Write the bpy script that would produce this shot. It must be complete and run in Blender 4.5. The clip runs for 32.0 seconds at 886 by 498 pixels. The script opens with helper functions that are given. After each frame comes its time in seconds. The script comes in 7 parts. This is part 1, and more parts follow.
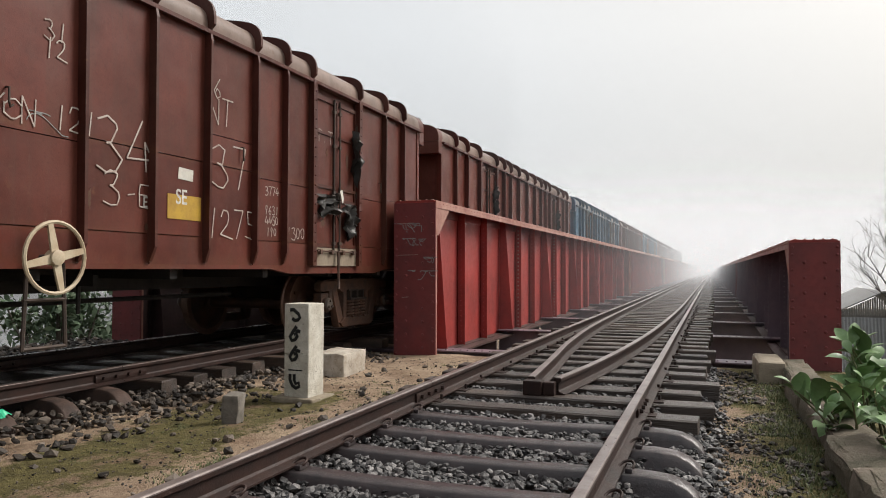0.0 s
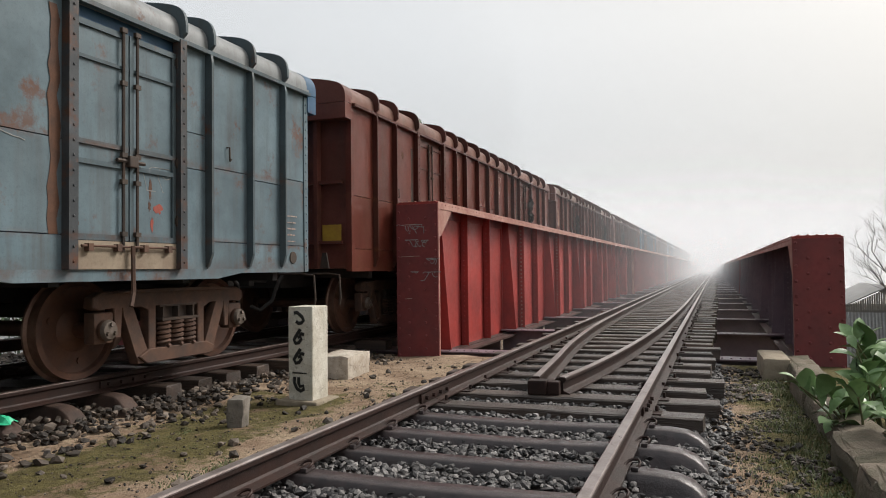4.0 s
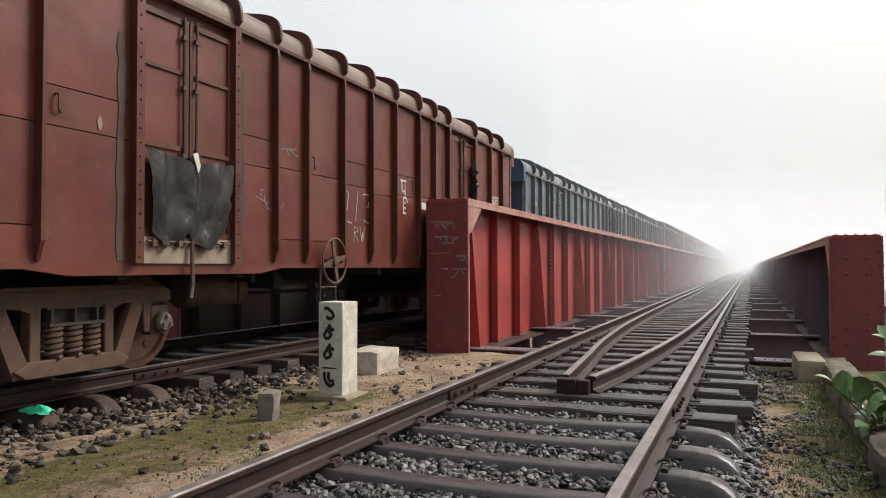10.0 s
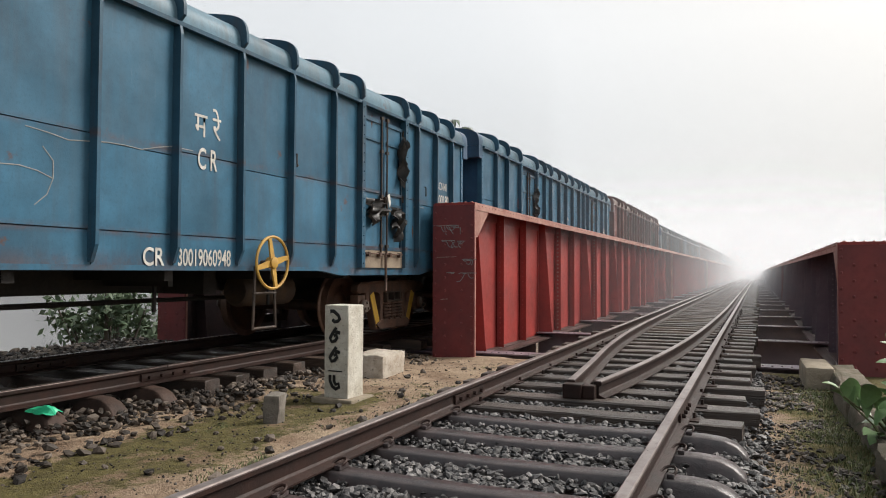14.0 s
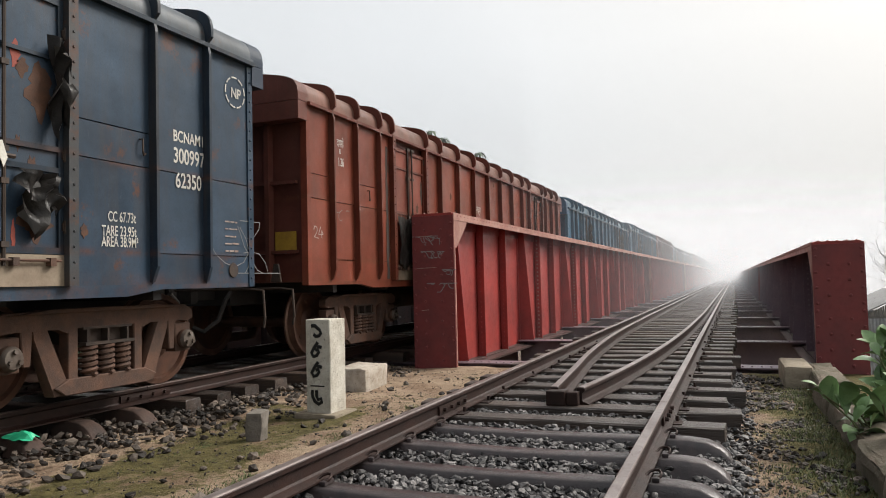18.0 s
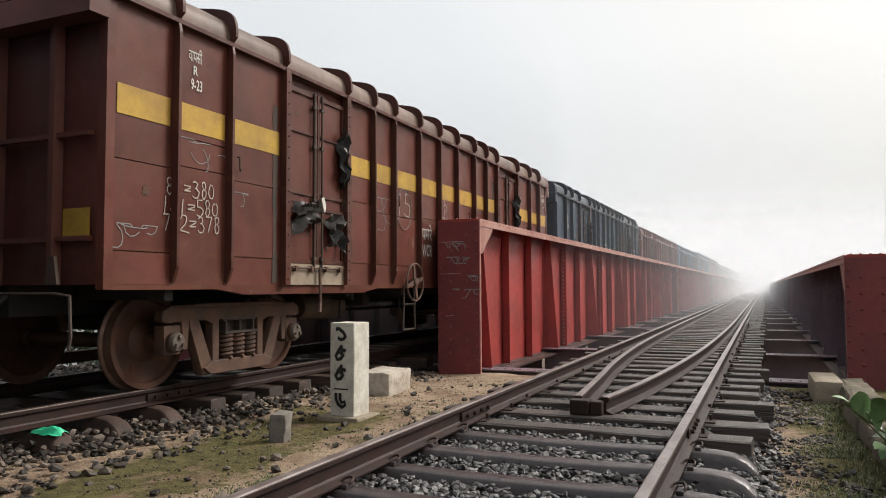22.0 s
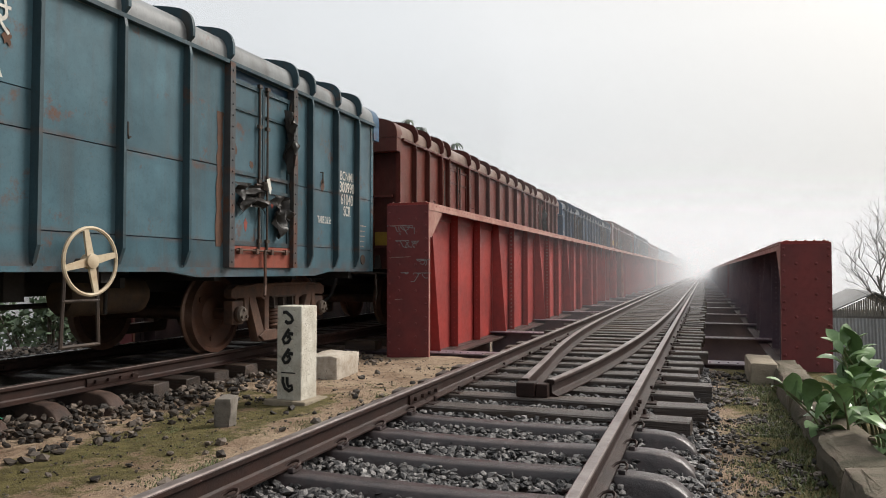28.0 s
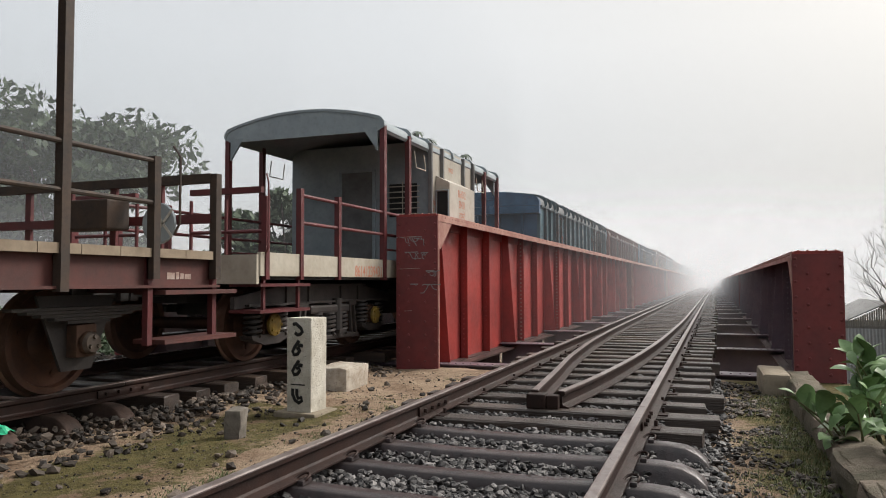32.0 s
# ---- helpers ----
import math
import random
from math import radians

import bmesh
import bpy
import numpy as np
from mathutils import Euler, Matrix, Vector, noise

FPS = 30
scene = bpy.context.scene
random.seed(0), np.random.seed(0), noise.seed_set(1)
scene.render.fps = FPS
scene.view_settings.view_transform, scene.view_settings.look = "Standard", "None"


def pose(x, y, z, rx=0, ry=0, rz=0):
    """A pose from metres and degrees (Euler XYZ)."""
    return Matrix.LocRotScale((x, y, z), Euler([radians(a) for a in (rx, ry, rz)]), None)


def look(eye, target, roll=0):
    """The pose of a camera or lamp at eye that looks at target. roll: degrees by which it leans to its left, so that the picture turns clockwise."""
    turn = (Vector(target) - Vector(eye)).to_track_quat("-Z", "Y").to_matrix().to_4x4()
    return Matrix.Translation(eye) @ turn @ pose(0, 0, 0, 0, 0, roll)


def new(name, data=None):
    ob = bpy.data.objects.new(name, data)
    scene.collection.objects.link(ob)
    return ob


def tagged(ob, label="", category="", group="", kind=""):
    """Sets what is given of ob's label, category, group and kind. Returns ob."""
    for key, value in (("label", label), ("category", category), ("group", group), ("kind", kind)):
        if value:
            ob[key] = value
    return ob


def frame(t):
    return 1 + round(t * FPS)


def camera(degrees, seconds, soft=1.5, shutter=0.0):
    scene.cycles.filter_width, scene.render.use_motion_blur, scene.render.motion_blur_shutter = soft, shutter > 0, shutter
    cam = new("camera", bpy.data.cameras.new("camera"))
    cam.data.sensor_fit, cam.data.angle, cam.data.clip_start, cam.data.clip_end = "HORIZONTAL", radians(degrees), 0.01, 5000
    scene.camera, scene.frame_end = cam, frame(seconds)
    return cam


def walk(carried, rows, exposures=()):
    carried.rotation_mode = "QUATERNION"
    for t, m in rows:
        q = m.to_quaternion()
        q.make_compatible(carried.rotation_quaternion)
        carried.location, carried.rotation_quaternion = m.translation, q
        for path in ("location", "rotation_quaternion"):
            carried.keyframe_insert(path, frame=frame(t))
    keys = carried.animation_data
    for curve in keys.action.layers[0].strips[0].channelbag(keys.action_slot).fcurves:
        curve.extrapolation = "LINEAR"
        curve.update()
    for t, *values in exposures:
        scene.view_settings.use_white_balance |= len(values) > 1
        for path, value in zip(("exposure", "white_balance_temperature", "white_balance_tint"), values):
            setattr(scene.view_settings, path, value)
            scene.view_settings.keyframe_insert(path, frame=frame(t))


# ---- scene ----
cam = camera(62.06, 32.0, soft=1.0)
EYE = (1.418, 0.0, 0.962)
TURNS = [  # seconds, yaw, pitch, roll of the hand-held camera
    (0.0, 20.12, 1.55, -0.13),
    (0.5, 20.07, 1.57, -0.06),
    (1.0, 19.98, 1.55, 0.42),
    (1.5, 19.91, 1.73, 0.72),
    (2.0, 19.72, 1.57, 0.57),
    (2.5, 20.00, 1.40, 0.31),
    (4.5, 20.72, 1.72, 1.04),
    (5.0, 21.79, 1.27, 0.73),
    (5.5, 21.72, 1.27, 0.65),
    (6.0, 21.95, 1.14, 0.67),
    (6.5, 21.83, 1.21, 0.72),
    (7.0, 21.83, 1.43, 0.92),
    (7.5, 21.72, 1.16, 0.51),
    (8.0, 22.09, 0.52, 0.02),
    (8.5, 22.44, 0.71, -0.18),
    (9.0, 22.90, 1.10, -0.31),
    (9.5, 22.53, 1.16, -0.15),
    (10.0, 22.65, 1.40, 0.16),
    (10.5, 22.76, 1.13, 0.05),
    (11.0, 22.53, 1.31, 0.15),
    (11.5, 22.58, 1.22, -0.04),
    (12.0, 22.54, 1.99, 0.49),
    (12.5, 22.78, 2.21, 0.73),
    (13.0, 22.56, 1.59, 0.50),
    (13.5, 22.70, 1.14, 0.03),
    (14.0, 23.14, 1.70, -0.25),
    (14.5, 22.40, 1.85, 0.10),
    (16.5, 21.79, 2.00, 0.76),
    (17.0, 22.10, 2.26, 0.89),
    (17.5, 21.87, 2.25, 1.37),
    (18.0, 21.61, 2.52, 1.44),
    (18.5, 21.79, 1.99, 1.08),
    (19.0, 21.99, 2.49, 1.00),
    (19.5, 22.84, 2.65, 1.02),
    (20.0, 23.28, 2.46, 1.02),
    (20.5, 23.22, 2.36, 0.71),
    (21.0, 23.30, 2.36, 0.63),
    (21.5, 23.54, 2.81, 0.29),
    (22.0, 23.55, 2.99, 0.29),
    (22.5, 22.87, 3.23, 0.56),
    (23.0, 21.46, 3.20, 1.19),
    (23.5, 20.75, 2.91, 1.20),
    (24.0, 21.76, 2.94, 1.32),
    (24.5, 21.72, 2.72, 1.16),
    (25.0, 21.12, 3.11, 1.67),
    (25.5, 21.32, 3.03, 2.27),
    (27.5, 20.94, 2.01, 0.47),
    (28.0, 19.58, 1.71, 0.01),
    (28.5, 19.37, 1.61, -0.03),
    (29.0, 19.49, 1.78, 0.20),
    (29.5, 19.63, 1.55, -0.01),
    (30.0, 20.08, 1.99, -0.20),
    (30.5, 20.34, 2.26, -0.15),
    (31.0, 20.60, 2.68, 0.03),
    (31.5, 20.29, 2.93, 0.09),
    (32.0, 20.31, 2.59, 0.19),
]
GLOW = [(0.0, 0.02), (1.0, 0.1), (2.0, 0.0), (5.0, 0.0), (6.0, 0.11), (8.0, 0.12), (9.0, 0.17), (10.0, 0.17), (11.0, 0.12), (13.0, 0.13), (17.0, 0.07), (19.0, 0.14), (21.0, 0.13), (23.0, 0.08), (25.0, 0.0), (28.0, 0.06), (30.0, 0.06), (32.0, -0.02)]
walk(cam, [(t, pose(*EYE, 90 + p, r, y)) for t, y, p, r in TURNS], GLOW)

# ---- light ----
world = bpy.data.worlds.new("misty_sky")
scene.world = world
world.use_nodes = True
wn, wl = world.node_tree.nodes, world.node_tree.links
wn.clear()
SUN_AZ, SUN_EL = radians(48), radians(41)  # azimuth from +y towards +x
SUN_DIR = Vector((math.sin(SUN_AZ) * math.cos(SUN_EL), math.cos(SUN_AZ) * math.cos(SUN_EL), math.sin(SUN_EL)))
w_out = wn.new("ShaderNodeOutputWorld")
w_sky = wn.new("ShaderNodeTexSky")
w_sky.sky_type, w_sky.sun_disc = "NISHITA", False
w_sky.sun_elevation, w_sky.sun_rotation, w_sky.dust_density = SUN_EL, SUN_AZ, 6.0
w_bsky = wn.new("ShaderNodeBackground")
w_bsky.inputs[1].default_value = 0.008
wl.new(w_sky.outputs[0], w_bsky.inputs[0])
w_geo = wn.new("ShaderNodeTexCoord")
w_dot = wn.new("ShaderNodeVectorMath")
w_dot.operation = "DOT_PRODUCT"
w_dot.inputs[1].default_value = SUN_DIR
wl.new(w_geo.outputs["Generated"], w_dot.inputs[0])
w_ramp = wn.new("ShaderNodeValToRGB")
w_ramp.color_ramp.interpolation = "B_SPLINE"
for i, (at, c) in enumerate(((0.0, (0.05, 0.06, 0.072)), (0.24, (0.10, 0.115, 0.13)), (0.38, (0.42, 0.46, 0.50)), (0.51, (0.71, 0.755, 0.795)), (0.72, (0.79, 0.81, 0.825)), (0.82, (0.85, 0.845, 0.83)), (0.90, (0.94, 0.915, 0.87)), (1.0, (1.35, 1.25, 1.1)))):
    el = w_ramp.color_ramp.elements[i] if i < 2 else w_ramp.color_ramp.elements.new(at)
    el.position, el.color = at, (*c, 1)
w_half = wn.new("ShaderNodeMapRange")
w_half.inputs["From Min"].default_value = -1.0
wl.new(w_dot.outputs["Value"], w_half.inputs["Value"])
wl.new(w_half.outputs[0], w_ramp.inputs[0])
w_sep, w_low, w_mul = wn.new("ShaderNodeSeparateXYZ"), wn.new("ShaderNodeMapRange"), wn.new("ShaderNodeVectorMath")
wl.new(w_geo.outputs["Generated"], w_sep.inputs[0])
wl.new(w_sep.outputs[2], w_low.inputs["Value"])
w_low.inputs["From Max"].default_value, w_low.inputs["To Min"].default_value = 0.30, 0.74
w_mul.operation = "SCALE"
wl.new(w_ramp.outputs[0], w_mul.inputs[0])
wl.new(w_low.outputs[0], w_mul.inputs["Scale"])
w_fog = wn.new("ShaderNodeBackground")
w_fog.inputs[1].default_value = 1.0
wl.new(w_mul.outputs[0], w_fog.inputs[0])
w_add = wn.new("ShaderNodeAddShader")
wl.new(w_bsky.outputs[0], w_add.inputs[0])
wl.new(w_fog.outputs[0], w_add.inputs[1])
wl.new(w_add.outputs[0], w_out.inputs[0])

sun = new("sun", bpy.data.lights.new("sun", "SUN"))
sun.data.energy, sun.data.angle, sun.data.color = 3.9, radians(25), (0.985, 0.94, 0.875)
sun.matrix_world = look(SUN_DIR * 50, (0, 0, 0))


# ---- materials ----
class Tree:
    """A small wrapper for building node materials."""

    def __init__(self, name):
        self.m = bpy.data.materials.new(name)
        self.m.use_nodes = True
        self.n, self.l = self.m.node_tree.nodes, self.m.node_tree.links
        self.bsdf = self.n["Principled BSDF"]
        self.co = self.n.new("ShaderNodeTexCoord").outputs["Object"]

    def put(self, socket, v):
        if isinstance(v, bpy.types.NodeSocket):
            self.l.new(v, socket)
        else:
            socket.default_value = (*v, 1) if isinstance(v, tuple) and len(v) == 3 and socket.type == "RGBA" else v

    def noise(self, scale, detail=4.0, rough=0.6, stretch=(1, 1, 1), shift=True):
        mp = self.n.new("ShaderNodeMapping")
        mp.inputs["Scale"].default_value = stretch
        self.l.new(self.co, mp.inputs["Vector"])
        if shift:
            r = self.n.new("ShaderNodeObjectInfo").outputs["Random"]
            self.l.new(self.math("MULTIPLY", r, 37.0), mp.inputs["Location"])
        t = self.n.new("ShaderNodeTexNoise")
        t.inputs["Scale"].default_value, t.inputs["Detail"].default_value, t.inputs["Roughness"].default_value = scale, detail, rough
        self.l.new(mp.outputs[0], t.inputs["Vector"])
        return t.outputs["Fac"]

    def math(self, op, a, b=0.5):
        k = self.n.new("ShaderNodeMath")
        k.operation = op
        self.put(k.inputs[0], a), self.put(k.inputs[1], b)
        return k.outputs[0]

    def ramp(self, v, lo, hi):
        k = self.n.new("ShaderNodeMapRange")
        k.clamp = True
        self.put(k.inputs["Value"], v)
        k.inputs["From Min"].default_value, k.inputs["From Max"].default_value = lo, hi
        return k.outputs[0]

    def mix(self, fac, a, b, mode="MIX"):
        k = self.n.new("ShaderNodeMix")
        k.data_type, k.blend_type = "RGBA", mode
        self.put(k.inputs[0], fac), self.put(k.inputs[6], a), self.put(k.inputs[7], b)
        return k.outputs[2]

    def done(self, color, rough, metal=0.0, bump=None, strength=0.2, dist=0.01, spec=0.5, vary=0.0):
        if vary:
            r = self.n.new("ShaderNodeObjectInfo").outputs["Random"]
            h = self.n.new("ShaderNodeHueSaturation")
            self.l.new(self.math("ADD", self.math("MULTIPLY", r, vary * 2), 1 - vary), h.inputs["Value"])
            self.put(h.inputs["Color"], color)
            color = h.outputs[0]
        self.put(self.bsdf.inputs["Base Color"], color), self.put(self.bsdf.inputs["Roughness"], rough)
        self.put(self.bsdf.inputs["Metallic"], metal)
        self.bsdf.inputs["Specular IOR Level"].default_value = spec
        if bump is not None:
            b = self.n.new("ShaderNodeBump")
            b.inputs["Strength"].default_value, b.inputs["Distance"].default_value = strength, dist
            self.l.new(bump, b.inputs["Height"])
            self.l.new(b.outputs[0], self.bsdf.inputs["Normal"])
        return self.m


def scaled(c, k):
    return tuple(min(1.0, v * k) for v in c)


def paint(name, base, dirt=(0.06, 0.042, 0.03), rust=(0.11, 0.042, 0.02), rusty=0.3, dirty=0.5, rough=0.36):
    """Weathered wagon paint: faded patches, vertical dirt streaks, rust blooms."""
    t = Tree(name)
    fade = t.noise(0.9, 5, 0.65)
    c = t.mix(t.ramp(fade, 0.32, 0.68), scaled(base, 0.54), tuple(v * 0.95 + 0.010 for v in scaled(base, 1.28)))
    cloud = t.noise(3.4, 6, 0.7)
    c = t.mix(t.math("MULTIPLY", t.ramp(cloud, 0.5, 0.72), 0.35), c, scaled(base, 0.5))
    streak = t.noise(1.0, 6, 0.7, (5.0, 5.0, 0.35))
    c = t.mix(t.math("MULTIPLY", t.ramp(streak, 0.48, 0.75), dirty), c, dirt)
    blooms = t.noise(2.2, 9, 0.72)
    c = t.mix(t.math("MULTIPLY", t.ramp(blooms, 0.66 - 0.16 * rusty, 0.72 - 0.12 * rusty), 0.85 if rusty else 0.0), c, rust)
    sep = t.n.new("ShaderNodeSeparateXYZ")
    t.l.new(t.co, sep.inputs[0])
    for level, reach, amount in ((2.03, 0.05, 0.8), (1.275, 0.05, 0.7), (0.98, 0.16, 0.6)):  # rust bleeding from the lapped seams
        near = t.ramp(t.math("ABSOLUTE", t.math("SUBTRACT", sep.outputs[2], level)), reach, 0.0)
        c = t.mix(t.math("MULTIPLY", t.math("MULTIPLY", near, t.ramp(t.noise(2.6, 6, 0.75), 0.42, 0.62)), amount), c, rust)
    dust = t.noise(0.7, 6, 0.7, (1.0, 1.0, 1.6))
    c = t.mix(t.math("MULTIPLY", t.ramp(dust, 0.44, 0.62), 0.40), c, tuple(v * 0.8 + d for v, d in zip(base, (0.026, 0.023, 0.019))))
    fine = t.noise(45.0, 4, 0.7)
    c = t.mix(t.math("MULTIPLY", t.ramp(fine, 0.52, 0.75), 0.45), c, scaled(base, 0.45))
    scratch = t.noise(3.0, 7, 0.75, (9.0, 9.0, 1.2))
    c = t.mix(t.math("MULTIPLY", t.ramp(scratch, 0.62, 0.70), 0.28), c, tuple(v * 0.7 + 0.10 for v in base))
    dents = t.math("ADD", t.math("MULTIPLY", t.noise(1.6, 2, 0.5), 3.0), t.math("MULTIPLY", t.noise(90.0, 3, 0.6), 0.12))
    return t.done(c, t.math("ADD", t.math("MULTIPLY", blooms, 0.35), rough - 0.12), 0.0, dents, 0.45, 0.014, 0.24, 0.06)


def plain(name, base, other, scale=6.0, rough=0.7, metal=0.0, bump_scale=60.0, strength=0.25, dist=0.006, vary=0.08, spec=0.4, stretch=(1, 1, 1)):
    """Two-scale mottled surface."""
    t = Tree(name)
    a, b = t.noise(scale, 6, 0.65, stretch), t.noise(scale * 7, 4, 0.65, stretch)
    c = t.mix(t.ramp(a, 0.35, 0.68), base, other)
    c = t.mix(t.math("MULTIPLY", t.ramp(b, 0.5, 0.78), 0.4), c, scaled(base, 0.55))
    return t.done(c, t.math("ADD", t.math("MULTIPLY", b, 0.25), rough - 0.12), metal, t.noise(bump_scale, 5, 0.7, stretch), strength, dist, spec, vary)


M = {}
M["girder_red"] = plain("girder_red_paint", (0.34, 0.043, 0.036), (0.20, 0.034, 0.031), 1.6, 0.48, 0, 140, 0.12, 0.003, 0.04)
# end plates face away from the sun; that shade is mixed into this red
M["girder_end_shade"] = plain("shaded_end_red", (0.19, 0.037, 0.037), (0.12, 0.033, 0.034), 2.2, 0.6, 0, 120, 0.25, 0.004, 0.03)
# haze over the dim inner faces is mixed into this grey-purple base
M["girder_hazed"] = plain("sooty_red_paint", (0.20, 0.145, 0.165), (0.13, 0.10, 0.12), 2.0, 0.42, 0, 90, 0.2, 0.004, 0.1)
M["flange_dust"] = plain("dusty_flange", (0.40, 0.22, 0.175), (0.25, 0.095, 0.075), 3.0, 0.6)
M["rail"] = plain("rusty_rail_web", (0.034, 0.0155, 0.0115), (0.016, 0.0095, 0.008), 5.0, 0.55, 0.1, 60, 0.4, 0.006, 0.1, 0.3)
M["rail_head"] = plain("rail_head_steel", (0.30, 0.255, 0.24), (0.14, 0.105, 0.095), 5.0, 0.32, 0.5, 60, 0.15)
M["steel_sleeper"] = plain("steel_sleeper", (0.028, 0.021, 0.022), (0.066, 0.047, 0.045), 8.0, 0.33, 0.1, 45, 0.6, 0.007, 0.22, 0.7)
M["wood_sleeper"] = plain("weathered_timber", (0.020, 0.012, 0.0085), (0.084, 0.050, 0.033), 3.0, 0.46, 0, 18, 0.9, 0.014, 0.4, 0.7, (0.25, 4, 4))


def pitted(name, base, other, pit, scale):
    """Rough cast surface with dark pits and stains."""
    t = Tree(name)
    c = t.mix(t.ramp(t.noise(scale, 6, 0.7), 0.38, 0.66), base, other)
    holes = t.ramp(t.noise(scale * 9, 3, 0.6), 0.60, 0.68)
    c = t.mix(t.math("MULTIPLY", holes, 0.5), c, pit)
    c = t.mix(t.math("MULTIPLY", t.ramp(t.noise(scale * 0.7, 5, 0.7, (1, 1, 0.5)), 0.55, 0.72), 0.5), c, scaled(other, 0.55))
    return t.done(c, 0.9, 0, t.math("SUBTRACT", t.noise(scale * 5, 5, 0.7), holes), 0.9, 0.012, 0.2, 0.04)


M["white_post"] = pitted("pitted_whitewash", (0.60, 0.57, 0.50), (0.45, 0.41, 0.34), (0.20, 0.17, 0.14), 6.0)
M["black_paint"] = plain("black_sign_paint", (0.012, 0.012, 0.012), (0.02, 0.02, 0.02), 9.0, 0.6)
M["old_concrete"] = plain("old_concrete", (0.33, 0.28, 0.21), (0.20, 0.16, 0.115), 4.0, 0.9, 0, 40, 0.9, 0.012, 0.05)
M["masonry"] = plain("mossy_masonry", (0.19, 0.15, 0.115), (0.085, 0.08, 0.05), 3.5, 0.92, 0, 28, 1.0, 0.02, 0.08)
M["undergear"] = plain("grimy_undergear", (0.018, 0.017, 0.017), (0.034, 0.028, 0.026), 4.0, 0.7, 0.1)
M["bogie_rust"] = plain("rusty_cast_steel", (0.115, 0.058, 0.037), (0.052, 0.034, 0.027), 5.0, 0.75, 0.1, 50, 0.5, 0.008)
M["reservoir"] = plain("rusted_tank_paint", (0.085, 0.052, 0.028), (0.035, 0.024, 0.019), 4.0, 0.7)
M["bogie_dark"] = plain("dark_cast_steel", (0.04, 0.032, 0.028), (0.07, 0.045, 0.032), 5.0, 0.7, 0.2)
M["wheel"] = plain("wheel_steel", (0.115, 0.050, 0.029), (0.050, 0.029, 0.023), 3.0, 0.6, 0.3)
M["tyre"] = plain("bright_tyre", (0.21, 0.125, 0.09), (0.12, 0.062, 0.045), 6.0, 0.42, 0.4)
M["yellow"] = plain("yellow_paint", (0.42, 0.255, 0.026), (0.28, 0.155, 0.026), 5.0, 0.6)
M["white_text"] = plain("white_lettering", (0.60, 0.58, 0.53), (0.34, 0.32, 0.29), 13.0, 0.7)
M["red_text"] = plain("red_lettering", (0.42, 0.15, 0.09), (0.50, 0.24, 0.17), 9.0, 0.7)
M["chalk"] = plain("chalk_marks", (0.40, 0.33, 0.29), (0.24, 0.15, 0.12), 14.0, 0.95)
M["chalk_blue"] = plain("rubbed_lettering", (0.20, 0.26, 0.30), (0.10, 0.17, 0.22), 14.0, 0.9)
M["cream"] = plain("cream_paint", (0.47, 0.43, 0.36), (0.34, 0.29, 0.225), 2.2, 0.6)
M["van_grey"] = plain("pale_grey_paint", (0.29, 0.33, 0.35), (0.21, 0.24, 0.26), 2.0, 0.55)
M["van_white"] = plain("off_white_paint", (0.43, 0.40, 0.35), (0.33, 0.29, 0.24), 1.6, 0.6)
M["van_rib"] = plain("dull_grey_rib_paint", (0.155, 0.155, 0.155), (0.10, 0.095, 0.092), 3.0, 0.6)
M["maroon"] = plain("maroon_rail_paint", (0.12, 0.024, 0.026), (0.075, 0.025, 0.026), 4.0, 0.5)
M["rag"] = plain("torn_tarpaulin", (0.035, 0.032, 0.030), (0.07, 0.063, 0.058), 4.0, 0.38, 0, 7, 0.35, 0.03)
M["paper"] = plain("paper_label", (0.62, 0.60, 0.54), (0.50, 0.47, 0.42), 8.0, 0.8)
M["dark"] = plain("dark_interior", (0.012, 0.012, 0.013), (0.02, 0.02, 0.02), 3.0, 0.8)
M["leaf"] = plain("broad_green_leaf", (0.13, 0.22, 0.085), (0.22, 0.32, 0.15), 9.0, 0.36, 0, 30, 0.3, 0.004, 0.25)
M["stem"] = plain("green_stem", (0.13, 0.14, 0.06), (0.10, 0.09, 0.05), 9.0, 0.7)
M["tree_leaf"] = plain("tree_foliage", (0.05, 0.08, 0.045), (0.08, 0.115, 0.06), 1.5, 0.6, 0, 20, 0.3, 0.01, 0.0)
M["bark"] = plain("tree_bark", (0.12, 0.105, 0.09), (0.07, 0.06, 0.05), 4.0, 0.9)
M["tin"] = plain("corrugated_tin", (0.46, 0.47, 0.48), (0.34, 0.34, 0.34), 1.0, 0.45, 0.35)
M["tin_old"] = plain("old_tin_roof", (0.36, 0.355, 0.35), (0.26, 0.25, 0.24), 1.2, 0.7, 0.1)
M["slat"] = plain("weathered_slats", (0.26, 0.235, 0.21), (0.18, 0.16, 0.14), 4.0, 0.85)
M["plastic"] = plain("green_plastic_bag", (0.02, 0.34, 0.17), (0.05, 0.45, 0.25), 12.0, 0.35)
M["plaster"] = plain("pale_plaster", (0.36, 0.40, 0.42), (0.27, 0.30, 0.31), 1.0, 0.8)


# ---- mesh helpers ----
def box(bm, x0, x1, y0, y1, z0, z1, bevel=0.0):
    vs = [bm.verts.new((x, y, z)) for z in (z0, z1) for x, y in ((x0, y0), (x1, y0), (x1, y1), (x0, y1))]
    fs = [bm.faces.new([vs[i] for i in f]) for f in ((3, 2, 1, 0), (4, 5, 6, 7), (0, 1, 5, 4), (1, 2, 6, 5), (2, 3, 7, 6), (3, 0, 4, 7))]
    if bevel:
        es = list({e for f in fs for e in f.edges})
        bmesh.ops.bevel(bm, geom=es, offset=bevel, segments=2, affect="EDGES", profile=0.6)
    return vs


